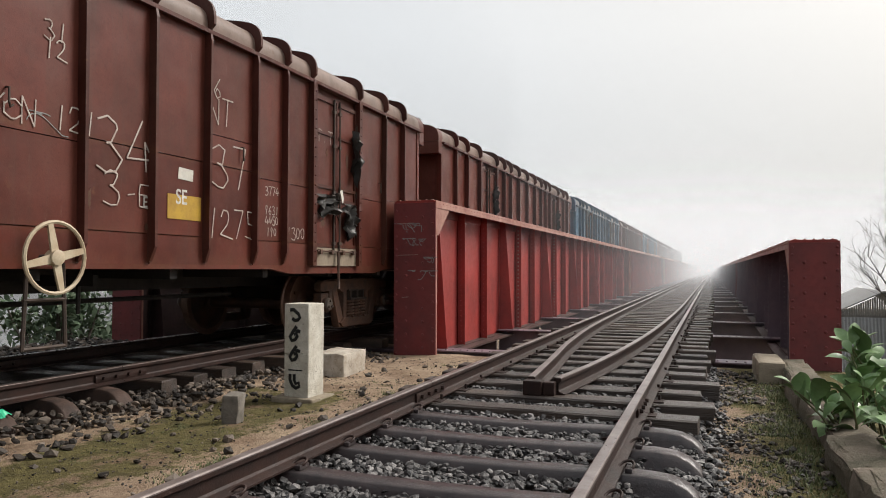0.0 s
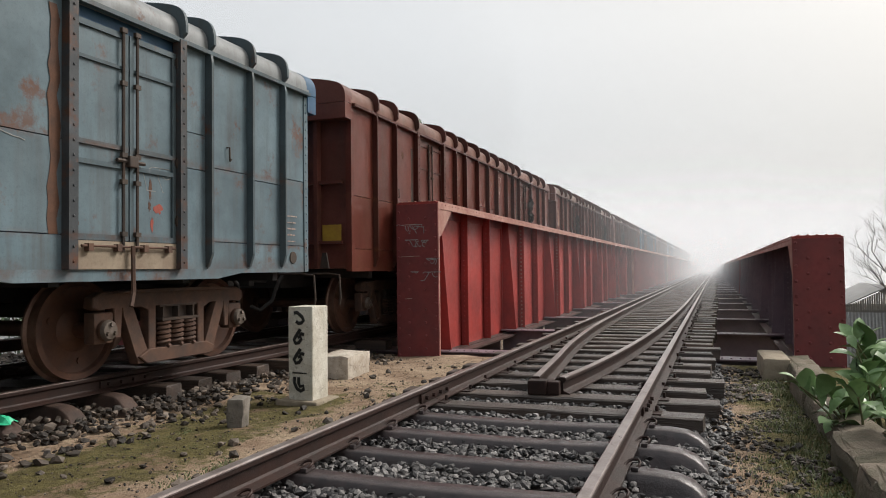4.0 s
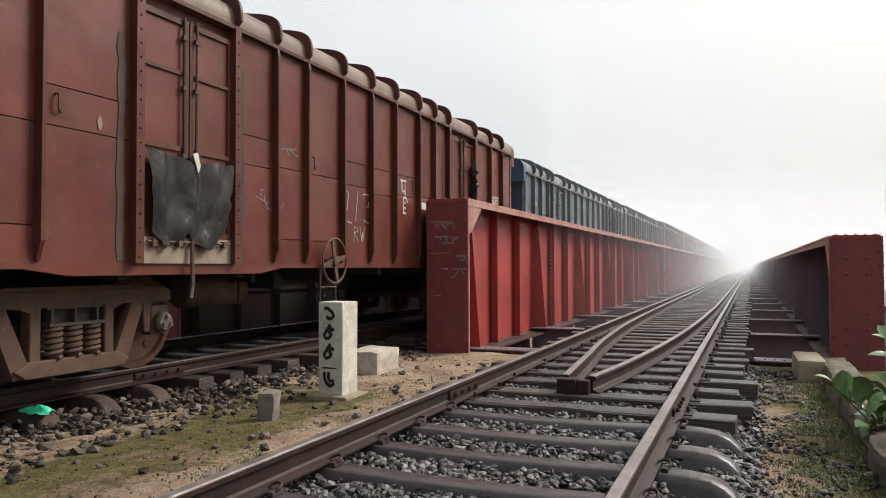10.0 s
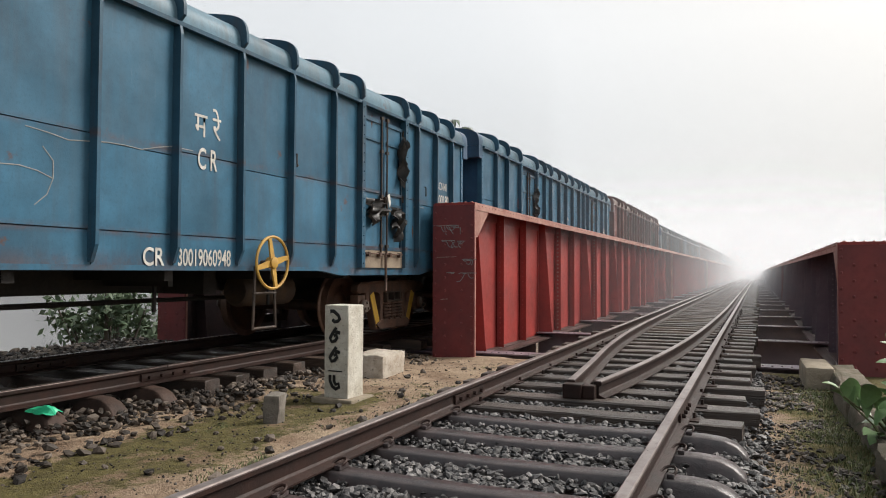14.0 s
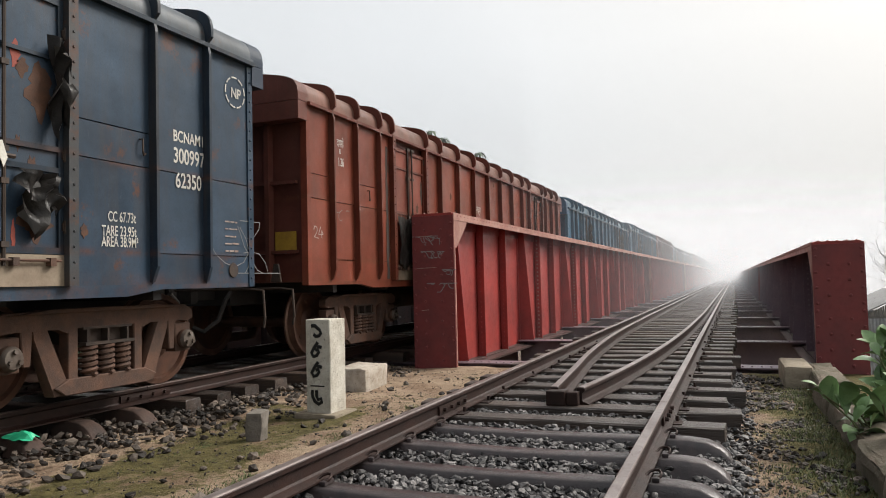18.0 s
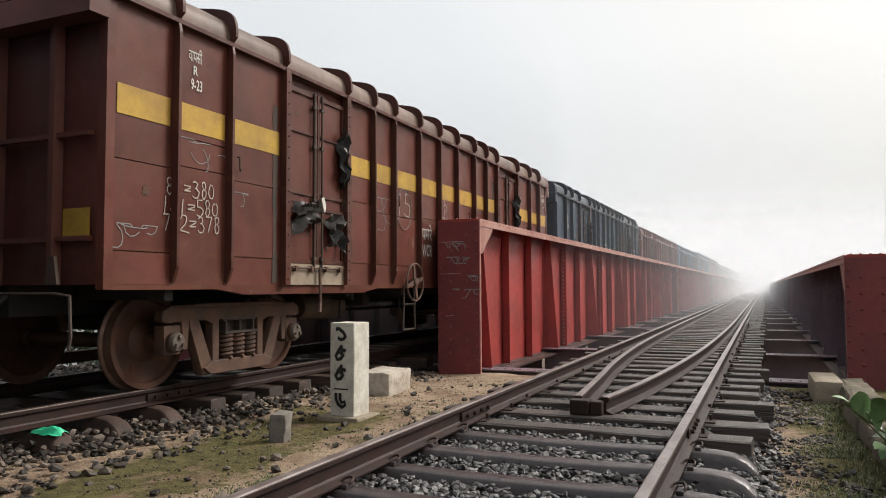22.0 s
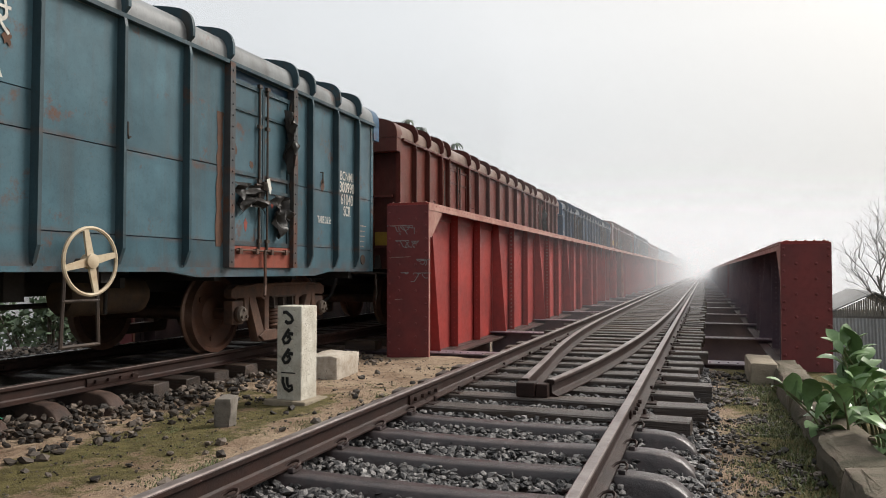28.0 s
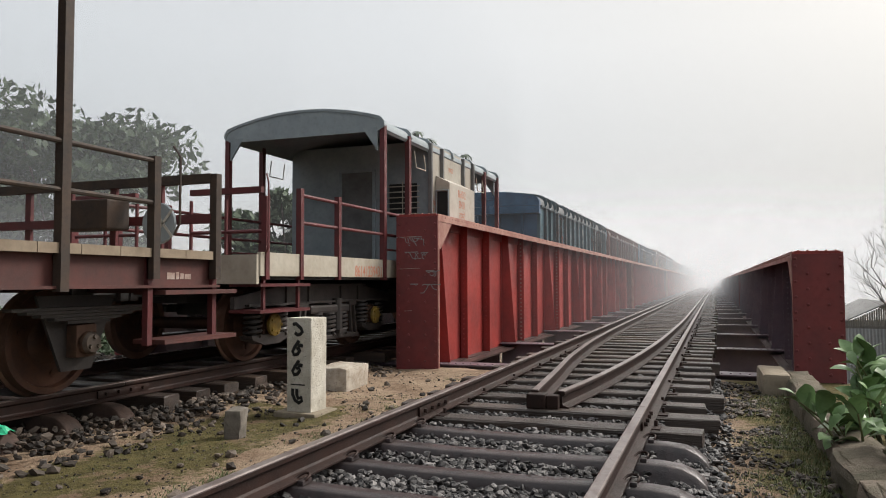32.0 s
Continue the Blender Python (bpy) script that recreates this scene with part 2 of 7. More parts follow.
def sweep(bm, profile, path, right=None, closed=True, caps=True):
    """Sweep a 2D profile (side, up) along 3D points; side is horizontal and square to the path."""
    rings = []
    path = [Vector(p) for p in path]
    for i, p in enumerate(path):
        d = path[min(i + 1, len(path) - 1)] - path[max(i - 1, 0)]
        d.normalize()
        side = Vector(right) if right else d.cross(Vector((0, 0, 1))).normalized()
        up = side.cross(d).normalized()
        rings.append([bm.verts.new(p + side * a + up * b) for a, b in profile])
    n = len(profile)
    for r0, r1 in zip(rings, rings[1:]):
        for i in range(n if closed else n - 1):
            bm.faces.new((r0[i], r0[(i + 1) % n], r1[(i + 1) % n], r1[i]))
    if caps and closed:
        bm.faces.new(list(reversed(rings[0]))), bm.faces.new(rings[-1])


def ring_profile(r, n=8):
    return [(r * math.cos(2 * math.pi * i / n), r * math.sin(2 * math.pi * i / n)) for i in range(n)]


def rod(bm, a, b, r, n=8):
    a, b = Vector(a), Vector(b)
    d = (b - a).normalized()
    side = d.cross(Vector((0, 0, 1)) if abs(d.z) < 0.9 else Vector((0, 1, 0))).normalized()
    up = side.cross(d)
    rings = [[bm.verts.new(p + side * x + up * y) for x, y in ring_profile(r, n)] for p in (a, b)]
    for i in range(n):
        bm.faces.new((rings[0][i], rings[0][(i + 1) % n], rings[1][(i + 1) % n], rings[1][i]))
    bm.faces.new(list(reversed(rings[0]))), bm.faces.new(rings[1])


def pipe(bm, points, r, n=8, closed=False):
    """One bent tube through the points."""
    pts = [Vector(p) for p in points]
    m = len(pts)
    side, rings = None, []
    for i, p in enumerate(pts):
        d = (pts[(i + 1) % m] - pts[i - 1]) if closed else pts[min(i + 1, m - 1)] - pts[max(i - 1, 0)]
        d.normalize()
        if side is None:
            side = d.cross(Vector((0, 0, 1)) if abs(d.z) < 0.9 else Vector((0, 1, 0)))
        side = (side - d * side.dot(d)).normalized()
        up = side.cross(d)
        rings.append([bm.verts.new(p + side * x + up * y) for x, y in ring_profile(r, n)])
    for i in range(m if closed else m - 1):
        r0, r1 = rings[i], rings[(i + 1) % m]
        for k in range(n):
            bm.faces.new((r0[k], r0[(k + 1) % n], r1[(k + 1) % n], r1[k]))
    if not closed:
        bm.faces.new(list(reversed(rings[0]))), bm.faces.new(rings[-1])


def plate(bm, outline, axis, a0, a1):
    """Extrude a 2D outline along an axis: x -> outline is (y, z); y -> (x, z); z -> (x, y)."""
    def at(p, a):
        return {"x": (a, p[0], p[1]), "y": (p[0], a, p[1]), "z": (p[0], p[1], a)}[axis]
    r0, r1 = [bm.verts.new(at(p, a0)) for p in outline], [bm.verts.new(at(p, a1)) for p in outline]
    n = len(outline)
    for i in range(n):
        bm.faces.new((r0[i], r0[(i + 1) % n], r1[(i + 1) % n], r1[i]))
    bm.faces.new(list(reversed(r0))), bm.faces.new(r1)


def lathe(bm, prof, axis="x", n=24):
    """Turn (radius, along) pairs about an axis through the origin."""
    rings = []
    for r, a in prof:
        ring = []
        for i in range(n):
            c, s = r * math.cos(2 * math.pi * i / n), r * math.sin(2 * math.pi * i / n)
            ring.append(bm.verts.new((a, c, s) if axis == "x" else (c, a, s) if axis == "y" else (c, s, a)))
        rings.append(ring)
    for r0, r1 in zip(rings, rings[1:]):
        for i in range(n):
            bm.faces.new((r0[i], r0[(i + 1) % n], r1[(i + 1) % n], r1[i]))
    bm.faces.new(list(reversed(rings[0]))), bm.faces.new(rings[-1])


def rivet(bm, p, n, r=0.016):
    """A low round rivet head at p with normal n."""
    p, n = Vector(p), Vector(n)
    side = n.cross(Vector((0, 0, 1)) if abs(n.z) < 0.9 else Vector((0, 1, 0))).normalized()
    up = n.cross(side)
    a = [bm.verts.new(p + (side * x + up * y)) for x, y in ring_profile(r, 6)]
    b = [bm.verts.new(p + (side * x + up * y) * 0.6 + n * r * 0.75) for x, y in ring_profile(r, 6)]
    for i in range(6):
        bm.faces.new((a[i], a[(i + 1) % 6], b[(i + 1) % 6], b[i]))
    bm.faces.new(b)


def finish(bm, name, smooth=0.0):
    bmesh.ops.recalc_face_normals(bm, faces=bm.faces)
    me = bpy.data.meshes.new(name)
    bm.to_mesh(me)
    bm.free()
    if smooth:
        me.polygons.foreach_set("use_smooth", [True] * len(me.polygons))
        me.set_sharp_from_angle(angle=radians(smooth))
    return me


def dressed(me, *mats):
    for m in mats:
        me.materials.append(m)
    return me


def part(name, bm, material, parent=None, label="", smooth=0.0):
    """One mesh object made of a bmesh (or a ready mesh), under its thing."""
    me = bm if isinstance(bm, bpy.types.Mesh) else dressed(finish(bm, name, smooth), material)
    ob = new(name, me)
    ob.parent = parent
    return tagged(ob, label)


def thing(name, label, category, m=None, group="", kind=""):
    ob = new(name)
    ob.empty_display_size = 0.2
    if m is not None:
        ob.matrix_world = m
    return tagged(ob, label, category, group, kind)


def array_mesh(name, verts, faces, material, smooth=False):
    me = bpy.data.meshes.new(name)
    me.from_pydata(verts, [], faces)
    me.update()
    me.materials.append(material)
    if smooth:
        me.polygons.foreach_set("use_smooth", [True] * len(me.polygons))
    return me


# ---- ground ----
GROUND_Z, LOW_Z, BANK_Y = -0.36, -4.6, 10.75
NEAR_C, FAR_C = 0.0, -4.95  # track centres
rng = np.random.default_rng(7)


def ground_height(x, y):
    """Embankment top with slopes, ending at the bridge abutment."""
    bank = min(max((x + 9.6) / 5.5 + 1, 0), 1) if x < -9.6 else min(max(1 - (x - 3.6) / 5.5, 0), 1)
    if y > BANK_Y:
        bank *= max(0.0, 1 - (y - BANK_Y) / 0.15)
    z = LOW_Z + (GROUND_Z - LOW_Z) * bank
    if bank > 0.98:
        z += 0.05 * noise.noise((x * 0.9, y * 0.9, 0)) + 0.018 * noise.noise((x * 5, y * 5, 3))
    else:
        z += 0.3 * (1 - bank) * noise.noise((x * 0.15, y * 0.15, 5))
    return z


def spread(dense0, dense1, step, far0, far1):
    a = list(np.arange(dense0, dense1 + 1e-6, step))
    s, v = step, dense0
    while v > far0:
        s *= 1.35
        v = max(v - s, far0)
        a.insert(0, v)
    s, v = step, dense1
    while v < far1:
        s *= 1.35
        v = min(v + s, far1)
        a.append(v)
    return a


t = Tree("bare_earth_with_moss")
big, mid, small, tiny = t.noise(0.55, 5, 0.6, shift=False), t.noise(2.3, 6, 0.7, shift=False), t.noise(28, 4, 0.7, shift=False), t.noise(110, 5, 0.75, shift=False)
c = t.mix(t.ramp(mid, 0.36, 0.62), (0.23, 0.148, 0.098), (0.50, 0.375, 0.265))
e_sep = t.n.new("ShaderNodeSeparateXYZ")
t.l.new(t.co, e_sep.inputs[0])
strip = t.ramp(t.math("ABSOLUTE", t.math("ADD", e_sep.outputs[0], 2.62)), 0.85, 0.36)  # moss keeps to the damp strip between the tracks and along the kerb
strip = t.math("MULTIPLY", strip, t.ramp(e_sep.outputs[1], 7.6, 6.4))
verge = t.math("MULTIPLY", t.ramp(e_sep.outputs[0], 1.35, 1.9), 0.30)
green = t.ramp(t.math("ADD", t.math("ADD", t.math("ADD", mid, t.math("MULTIPLY", big, 0.35)), t.math("MULTIPLY", small, 0.25)), t.math("ADD", t.math("MULTIPLY", strip, 0.26), verge)), 0.90, 0.99)
c = t.mix(green, c, t.mix(t.ramp(t.noise(9, 4, 0.7, shift=False), 0.35, 0.65), (0.068, 0.059, 0.018), (0.165, 0.138, 0.050)))
c = t.mix(t.math("MULTIPLY", t.ramp(small, 0.52, 0.75), 0.55), c, (0.06, 0.048, 0.036))
c = t.mix(t.math("MULTIPLY", t.ramp(tiny, 0.45, 0.7), 0.5), c, (0.13, 0.105, 0.07))
c = t.mix(t.math("MULTIPLY", t.ramp(t.noise(60, 4, 0.7, shift=False), 0.62, 0.75), 0.6), c, (0.40, 0.34, 0.26))
M["earth"] = t.done(c, 0.95, 0, t.math("ADD", t.math("ADD", small, t.math("MULTIPLY", tiny, 0.5)), t.math("MULTIPLY", mid, 1.2)), 1.0, 0.035, 0.2)

gx, gy = spread(-11, 6, 0.22, -1500, 1500), spread(1.0, 11.4, 0.22, -1500, 1500)
gv = [(x, y, ground_height(x, y)) for y in gy for x in gx]
gw = len(gx)
gf = [(j * gw + i, j * gw + i + 1, (j + 1) * gw + i + 1, (j + 1) * gw + i) for j in range(len(gy) - 1) for i in range(gw - 1)]
tagged(new("ground", array_mesh("ground", gv, gf, M["earth"], True)), "bare sandy earth embankment with patches of moss", "ground", kind="structure")

# abutment behind the ballast
bm = bmesh.new()
box(bm, -9.6, 3.4, BANK_Y - 0.35, BANK_Y + 0.05, -5.0, -0.42)
abutment = part("abutment", bm, M["old_concrete"])
tagged(abutment, "rough concrete bridge abutment", "abutment", kind="structure")


# ---- rails and sleepers ----
M["rail_dull"] = plain("dull_rail_head", (0.10, 0.070, 0.060), (0.055, 0.036, 0.030), 5.0, 0.42, 0.3, 60, 0.15)
M["rail_bright"] = plain("polished_rail_head", (0.42, 0.40, 0.39), (0.30, 0.28, 0.27), 3.0, 0.28, 0.8, 60, 0.08)
RAIL_BODY = [(-0.068, -0.156), (0.068, -0.156), (0.068, -0.146), (0.018, -0.128), (0.009, -0.115), (0.009, -0.052), (0.030, -0.040), (0.0345, -0.034), (0.0345, -0.012), (0.031, -0.0075),
             (-0.031, -0.0075), (-0.0345, -0.012), (-0.0345, -0.034), (-0.030, -0.040), (-0.009, -0.052), (-0.009, -0.115), (-0.018, -0.128), (-0.068, -0.146)]
RAIL_HEAD = [(-0.031, -0.008), (0.031, -0.008), (0.0285, -0.003), (0.024, 0.0), (-0.024, 0.0), (-0.0285, -0.003)]


def rail_run(name, path, label, parent=None, head="rail_head"):
    bm = bmesh.new()
    sweep(bm, RAIL_BODY, path)
    ob = part(name, bm, M["rail"], parent)
    bm = bmesh.new()
    sweep(bm, RAIL_HEAD, path)
    part("rail_head", bm, M[head], ob, "worn bright running surface")
    return tagged(ob, label, "rail", kind="structure")


for cx, label in ((NEAR_C, "rusty rail of the empty track"), (FAR_C, "rusty rail of the track under the train")):
    for s in (-1, 1):
        x = cx + s * 0.8725
        rail_run("rail", [(x, -230, 0), (x, 5.9 if cx == NEAR_C else 5.75, 0)], label, None, ("rail_bright" if s < 0 else "rail_dull") if cx == FAR_C else "rail_head")
        rail_run("rail", [(x, 5.906 if cx == NEAR_C else 5.756, 0), (x, 330, 0)], label, None, ("rail_bright" if s < 0 else "rail_dull") if cx == FAR_C else "rail_head")
        jy = 5.9 if cx == NEAR_C else 5.75
        for side in (-1, 1):
            bm = bmesh.new()
            plate(bm, [(side * 0.012, -0.12), (side * 0.026, -0.125), (side * 0.030, -0.09), (side * 0.026, -0.055), (side * 0.012, -0.05)], "y", jy - 0.33, jy + 0.33)
            fp = part("fishplate", bm, M["rail"])
            fp.location = (x, 0, 0)
            tagged(fp, "rusty bolted fishplate at a rail joint", "fishplate", "fishplates")
            for k in range(4):
                bm = bmesh.new()
                yb = jy - 0.24 + k * 0.16
                rod(bm, (side * 0.02, yb, -0.088), (side * 0.055, yb, -0.088), 0.017, 6)
                part("bolt", bm, M["rail"], fp)


def guard(pts):
    """Smooth a few plan points into a rail path."""
    out = []
    for i in range(len(pts) - 1):
        p0, p1, p2, p3 = (Vector(pts[max(0, min(len(pts) - 1, i + k))]) for k in (-1, 0, 1, 2))
        for k in range(5):
            u = k / 5
            out.append(0.5 * ((2 * p1) + (p2 - p0) * u + (2 * p0 - 5 * p1 + 4 * p2 - p3) * u * u + (3 * p1 - p0 - 3 * p2 + p3) * u ** 3))
    return [(p.x, p.y, -0.012) for p in out] + [(pts[-1][0], 330, -0.012)]


rail_run("guard_rail", guard([(-0.14, 6.6, 0), (-0.27, 8.2, 0), (-0.43, 10.1, 0), (-0.57, 13.2, 0), (-0.63, 18, 0), (-0.64, 24, 0)]), "rusty inner guard rail bending towards the running rail")
rail_run("guard_rail", guard([(0.10, 6.6, 0), (0.26, 8.0, 0), (0.42, 10.3, 0), (0.54, 13.6, 0), (0.62, 19, 0), (0.64, 24, 0)]), "rusty inner guard rail bending towards the running rail")
bm = bmesh.new()
box(bm, -0.19, -0.02, 6.47, 6.62, -0.165, -0.035, 0.012)
box(bm, -0.02, 0.09, 6.50, 6.62, -0.165, -0.045, 0.012)
tagged(part("guard_rail_nose", bm, M["rail"]), "rusty steel nose block of the guard rails", "rail fitting")

# pressed steel sleepers with drooping ends
def steel_sleeper_mesh():
    bm = bmesh.new()
    xs = [-1.37, -1.34, -1.28, -1.2, -1.08, -0.9, -0.4, 0, 0.4, 0.9, 1.08, 1.2, 1.28, 1.34, 1.37]
    drop = [-0.17, -0.10, -0.045, -0.012, 0, 0, -0.012, -0.015, -0.012, 0, 0, -0.012, -0.045, -0.10, -0.17]
    prof = [(-0.12, -0.15), (-0.088, -0.05), (-0.078, -0.010), (-0.066, 0.0), (0.066, 0.0), (0.078, -0.010), (0.088, -0.05), (0.12, -0.15)]
    rings = [[bm.verts.new((x, a * (1 + 0.12 * (abs(x) > 1.2)), -0.165 + d + b)) for a, b in prof] for x, d in zip(xs, drop)]
    for r0, r1 in zip(rings, rings[1:]):
        for i in range(len(prof) - 1):
            bm.faces.new((r0[i], r0[i + 1], r1[i + 1], r1[i]))
    bm.faces.new(rings[0]), bm.faces.new(list(reversed(rings[-1])))
    for s in (-1, 1):  # pressed lugs under the rail
        for o in (-0.1, 0.1):
            box(bm, s * 0.8725 + o - 0.02, s * 0.8725 + o + 0.02, -0.05, 0.05, -0.166, -0.14, 0.006)
    return dressed(finish(bm, "steel_sleeper", 40), M["steel_sleeper"])


M["steel_rusty"] = plain("rusty_steel_sleeper", (0.075, 0.045, 0.034), (0.036, 0.024, 0.020), 7.0, 0.7, 0.0, 45, 0.7, 0.008, 0.15, 0.3)


def clip_mesh():
    bm = bmesh.new()
    pts = [(-0.05, -0.05, 0), (-0.055, -0.01, 0.015), (-0.03, 0.02, 0.035), (0.0, 0.035, 0.045), (0.035, 0.03, 0.045), (0.055, 0.0, 0.035), (0.05, -0.035, 0.015), (0.02, -0.05, 0.0)]
    pipe(bm, pts, 0.011, 6)
    return dressed(finish(bm, "rail_clip", 60), M["rail"])


SLEEPER_ME, CLIP_ME = steel_sleeper_mesh(), clip_mesh()
RUSTY_ME = SLEEPER_ME.copy()
RUSTY_ME.materials[0] = M["steel_rusty"]


def timber(length, w, h, seed):
    bm = bmesh.new()
    r = random.Random(seed)
    prof = [(-w / 2, -h), (w / 2, -h), (w / 2, -0.012), (w / 2 - 0.012, 0), (-w / 2 + 0.012, 0), (-w / 2, -0.012)]
    rings = []
    for k in range(9):
        x = -length / 2 + length * k / 8
        rings.append([bm.verts.new((x + r.uniform(-0.012, 0.012), a + r.uniform(-0.006, 0.006), b + r.uniform(-0.005, 0.004))) for a, b in prof])
    for r0, r1 in zip(rings, rings[1:]):
        for i in range(6):
            bm.faces.new((r0[i], r0[(i + 1) % 6], r1[(i + 1) % 6], r1[i]))
    bm.faces.new(list(reversed(rings[0]))), bm.faces.new(rings[-1])
    return dressed(finish(bm, "timber_sleeper"), M["wood_sleeper"])


TIMBERS = [timber(2.62 + 0.06 * (i * 3 % 5), 0.235 + 0.008 * i, 0.15, i) for i in range(5)]


def add_sleeper(kind, cx, y, group, i):
    if kind == "steel":
        ob = tagged(new("steel_sleeper", SLEEPER_ME if cx > -2 else RUSTY_ME), "pressed steel trough sleeper with curved-down ends" if cx > -2 else "rusty brown pressed steel sleeper half buried in stones", "sleeper", group)
        ob.location = (cx, y, 0)
        for s in (-1, 1):
            for o in (-1, 1):
                c = new("rail_clip", CLIP_ME)
                c.parent = ob
                c.matrix_local = pose(s * 0.8725 + o * 0.085, 0.01 * o, -0.15, 0, 0, 90 - 90 * o) @ Matrix.Diagonal((0.75, 0.75, 0.75, 1))
    else:
        ob = tagged(new("timber_sleeper", TIMBERS[i % 5]), "weathered brown timber sleeper", "sleeper", group)
        ob.matrix_world = pose(cx + 0.04 * math.sin(i * 2.7), y, -0.165, 0, 0, 0.7 * math.sin(i * 1.9))
        if y < 24:
            for s in (-1, 1):
                bm = bmesh.new()
                box(bm, s * 0.8725 - 0.13, s * 0.8725 + 0.13, -0.08, 0.08, 0.0, 0.009)
                for o in (-0.09, 0.09):
                    rod(bm, (s * 0.8725 + o, 0.05 * (1 if o > 0 else -1), 0.008), (s * 0.8725 + o, 0.05 * (1 if o > 0 else -1), 0.05), 0.014, 6)
                part("base_plate", bm, M["rail"], ob)
    return ob


for i in range(26):
    add_sleeper("steel", NEAR_C, 5.42 - 0.585 * i, "sleepers of the empty track", i)
y, i = 5.93, 0
while y < 60:
    add_sleeper("timber", NEAR_C, y, "sleepers of the empty track", i)
    y += 0.62 if y < 10.6 else 0.60
    i += 1
for i, yy in enumerate((10.0, 9.4, 8.8, 8.2, 7.62, 7.05, 6.52, 6.06)):
    add_sleeper("timber", FAR_C - 0.14, yy, "sleepers of the train's track", i)
for i in range(27):
    add_sleeper("steel" if i < 5 else "timber", FAR_C - 0.12, 5.46 - 0.61 * i, "sleepers of the train's track", i)


def many_boxes(name, boxes, material, label, category):
    vs, fs = [], []
    for x0, x1, y0, y1, z0, z1 in boxes:
        b = len(vs)
        vs += [(x, y, z) for z in (z0, z1) for x, y in ((x0, y0), (x1, y0), (x1, y1), (x0, y1))]
        fs += [tuple(b + k for k in f) for f in ((3, 2, 1, 0), (4, 5, 6, 7), (0, 1, 5, 4), (1, 2, 6, 5), (2, 3, 7, 6), (3, 0, 4, 7))]
    return tagged(new(name, array_mesh(name, vs, fs, material)), label, category, kind="stuff")


many_boxes("far_sleepers", [(NEAR_C - 1.37, NEAR_C + 1.37, yy, yy + 0.25, -0.31, -0.165) for yy in np.arange(60.2, 300, 0.6)]
           + [(FAR_C - 1.37, FAR_C + 1.37, yy, yy + 0.25, -0.31, -0.165) for yy in np.arange(10.8, 300, 0.6)]
           + [(c - 1.37, c + 1.37, yy, yy + 0.25, -0.36, -0.165) for c in (NEAR_C, FAR_C) for yy in np.arange(-225, -12.2, 0.6)],
           M["wood_sleeper"], "distant timber sleepers of both tracks", "sleepers")


# ---- ballast ----
def stones(name, spots, label, seed, material="stone_isle"):
    """spots: list of (x, y, z, size)."""
    r = np.random.default_rng(seed)
    phi = (1 + 5 ** 0.5) / 2
    base = np.array([(-1, phi, 0), (1, phi, 0), (-1, -phi, 0), (1, -phi, 0), (0, -1, phi), (0, 1, phi), (0, -1, -phi), (0, 1, -phi), (phi, 0, -1), (phi, 0, 1), (-phi, 0, -1), (-phi, 0, 1)]) / 1.9
    tri = np.array([(0, 11, 5), (0, 5, 1), (0, 1, 7), (0, 7, 10), (0, 10, 11), (1, 5, 9), (5, 11, 4), (11, 10, 2), (10, 7, 6), (7, 1, 8), (3, 9, 4), (3, 4, 2), (3, 2, 6), (3, 6, 8), (3, 8, 9), (4, 9, 5), (2, 4, 11), (6, 2, 10), (8, 6, 7), (9, 8, 1)])
    spots = np.array(spots)
    n = len(spots)
    v = base[None] * r.uniform(0.58, 1.25, (n, 12, 1)) * r.uniform(0.55, 1.2, (n, 1, 3))
    q, _ = np.linalg.qr(r.normal(size=(n, 3, 3)))
    v = np.einsum("nij,nkj->nki", q, v) * np.array([1.0, 1.0, 0.72]) * spots[:, None, 3:4] * 0.55 + spots[:, None, :3]
    f = tri[None] + (np.arange(n) * 12)[:, None, None]
    return tagged(new(name, array_mesh(name, v.reshape(-1, 3).tolist(), f.reshape(-1, 3).tolist(), M[material])), label, "ballast", kind="stuff")


t = Tree("crushed_ballast")
isle = t.n.new("ShaderNodeNewGeometry").outputs["Random Per Island"]
c = t.mix(t.math("POWER", isle, 2.8), (0.011, 0.010, 0.011), (0.19, 0.176, 0.17))
c = t.mix(t.math("MULTIPLY", t.ramp(t.noise(22, 4, 0.7, shift=False), 0.5, 0.75), 0.45), c, (0.10, 0.088, 0.08))
M["stone_isle"] = t.done(c, 0.5, 0, t.noise(70, 4, 0.7, shift=False), 0.6, 0.008, 0.5)
t = Tree("muddy_ballast")
isle = t.n.new("ShaderNodeNewGeometry").outputs["Random Per Island"]
c = t.mix(t.math("POWER", isle, 2.8), (0.013, 0.010, 0.008), (0.19, 0.15, 0.12))
c = t.mix(t.math("MULTIPLY", t.ramp(t.noise(22, 4, 0.7, shift=False), 0.5, 0.75), 0.5), c, (0.075, 0.056, 0.042))
M["stone_muddy"] = t.done(c, 0.65, 0, t.noise(70, 4, 0.7, shift=False), 0.6, 0.008, 0.35)

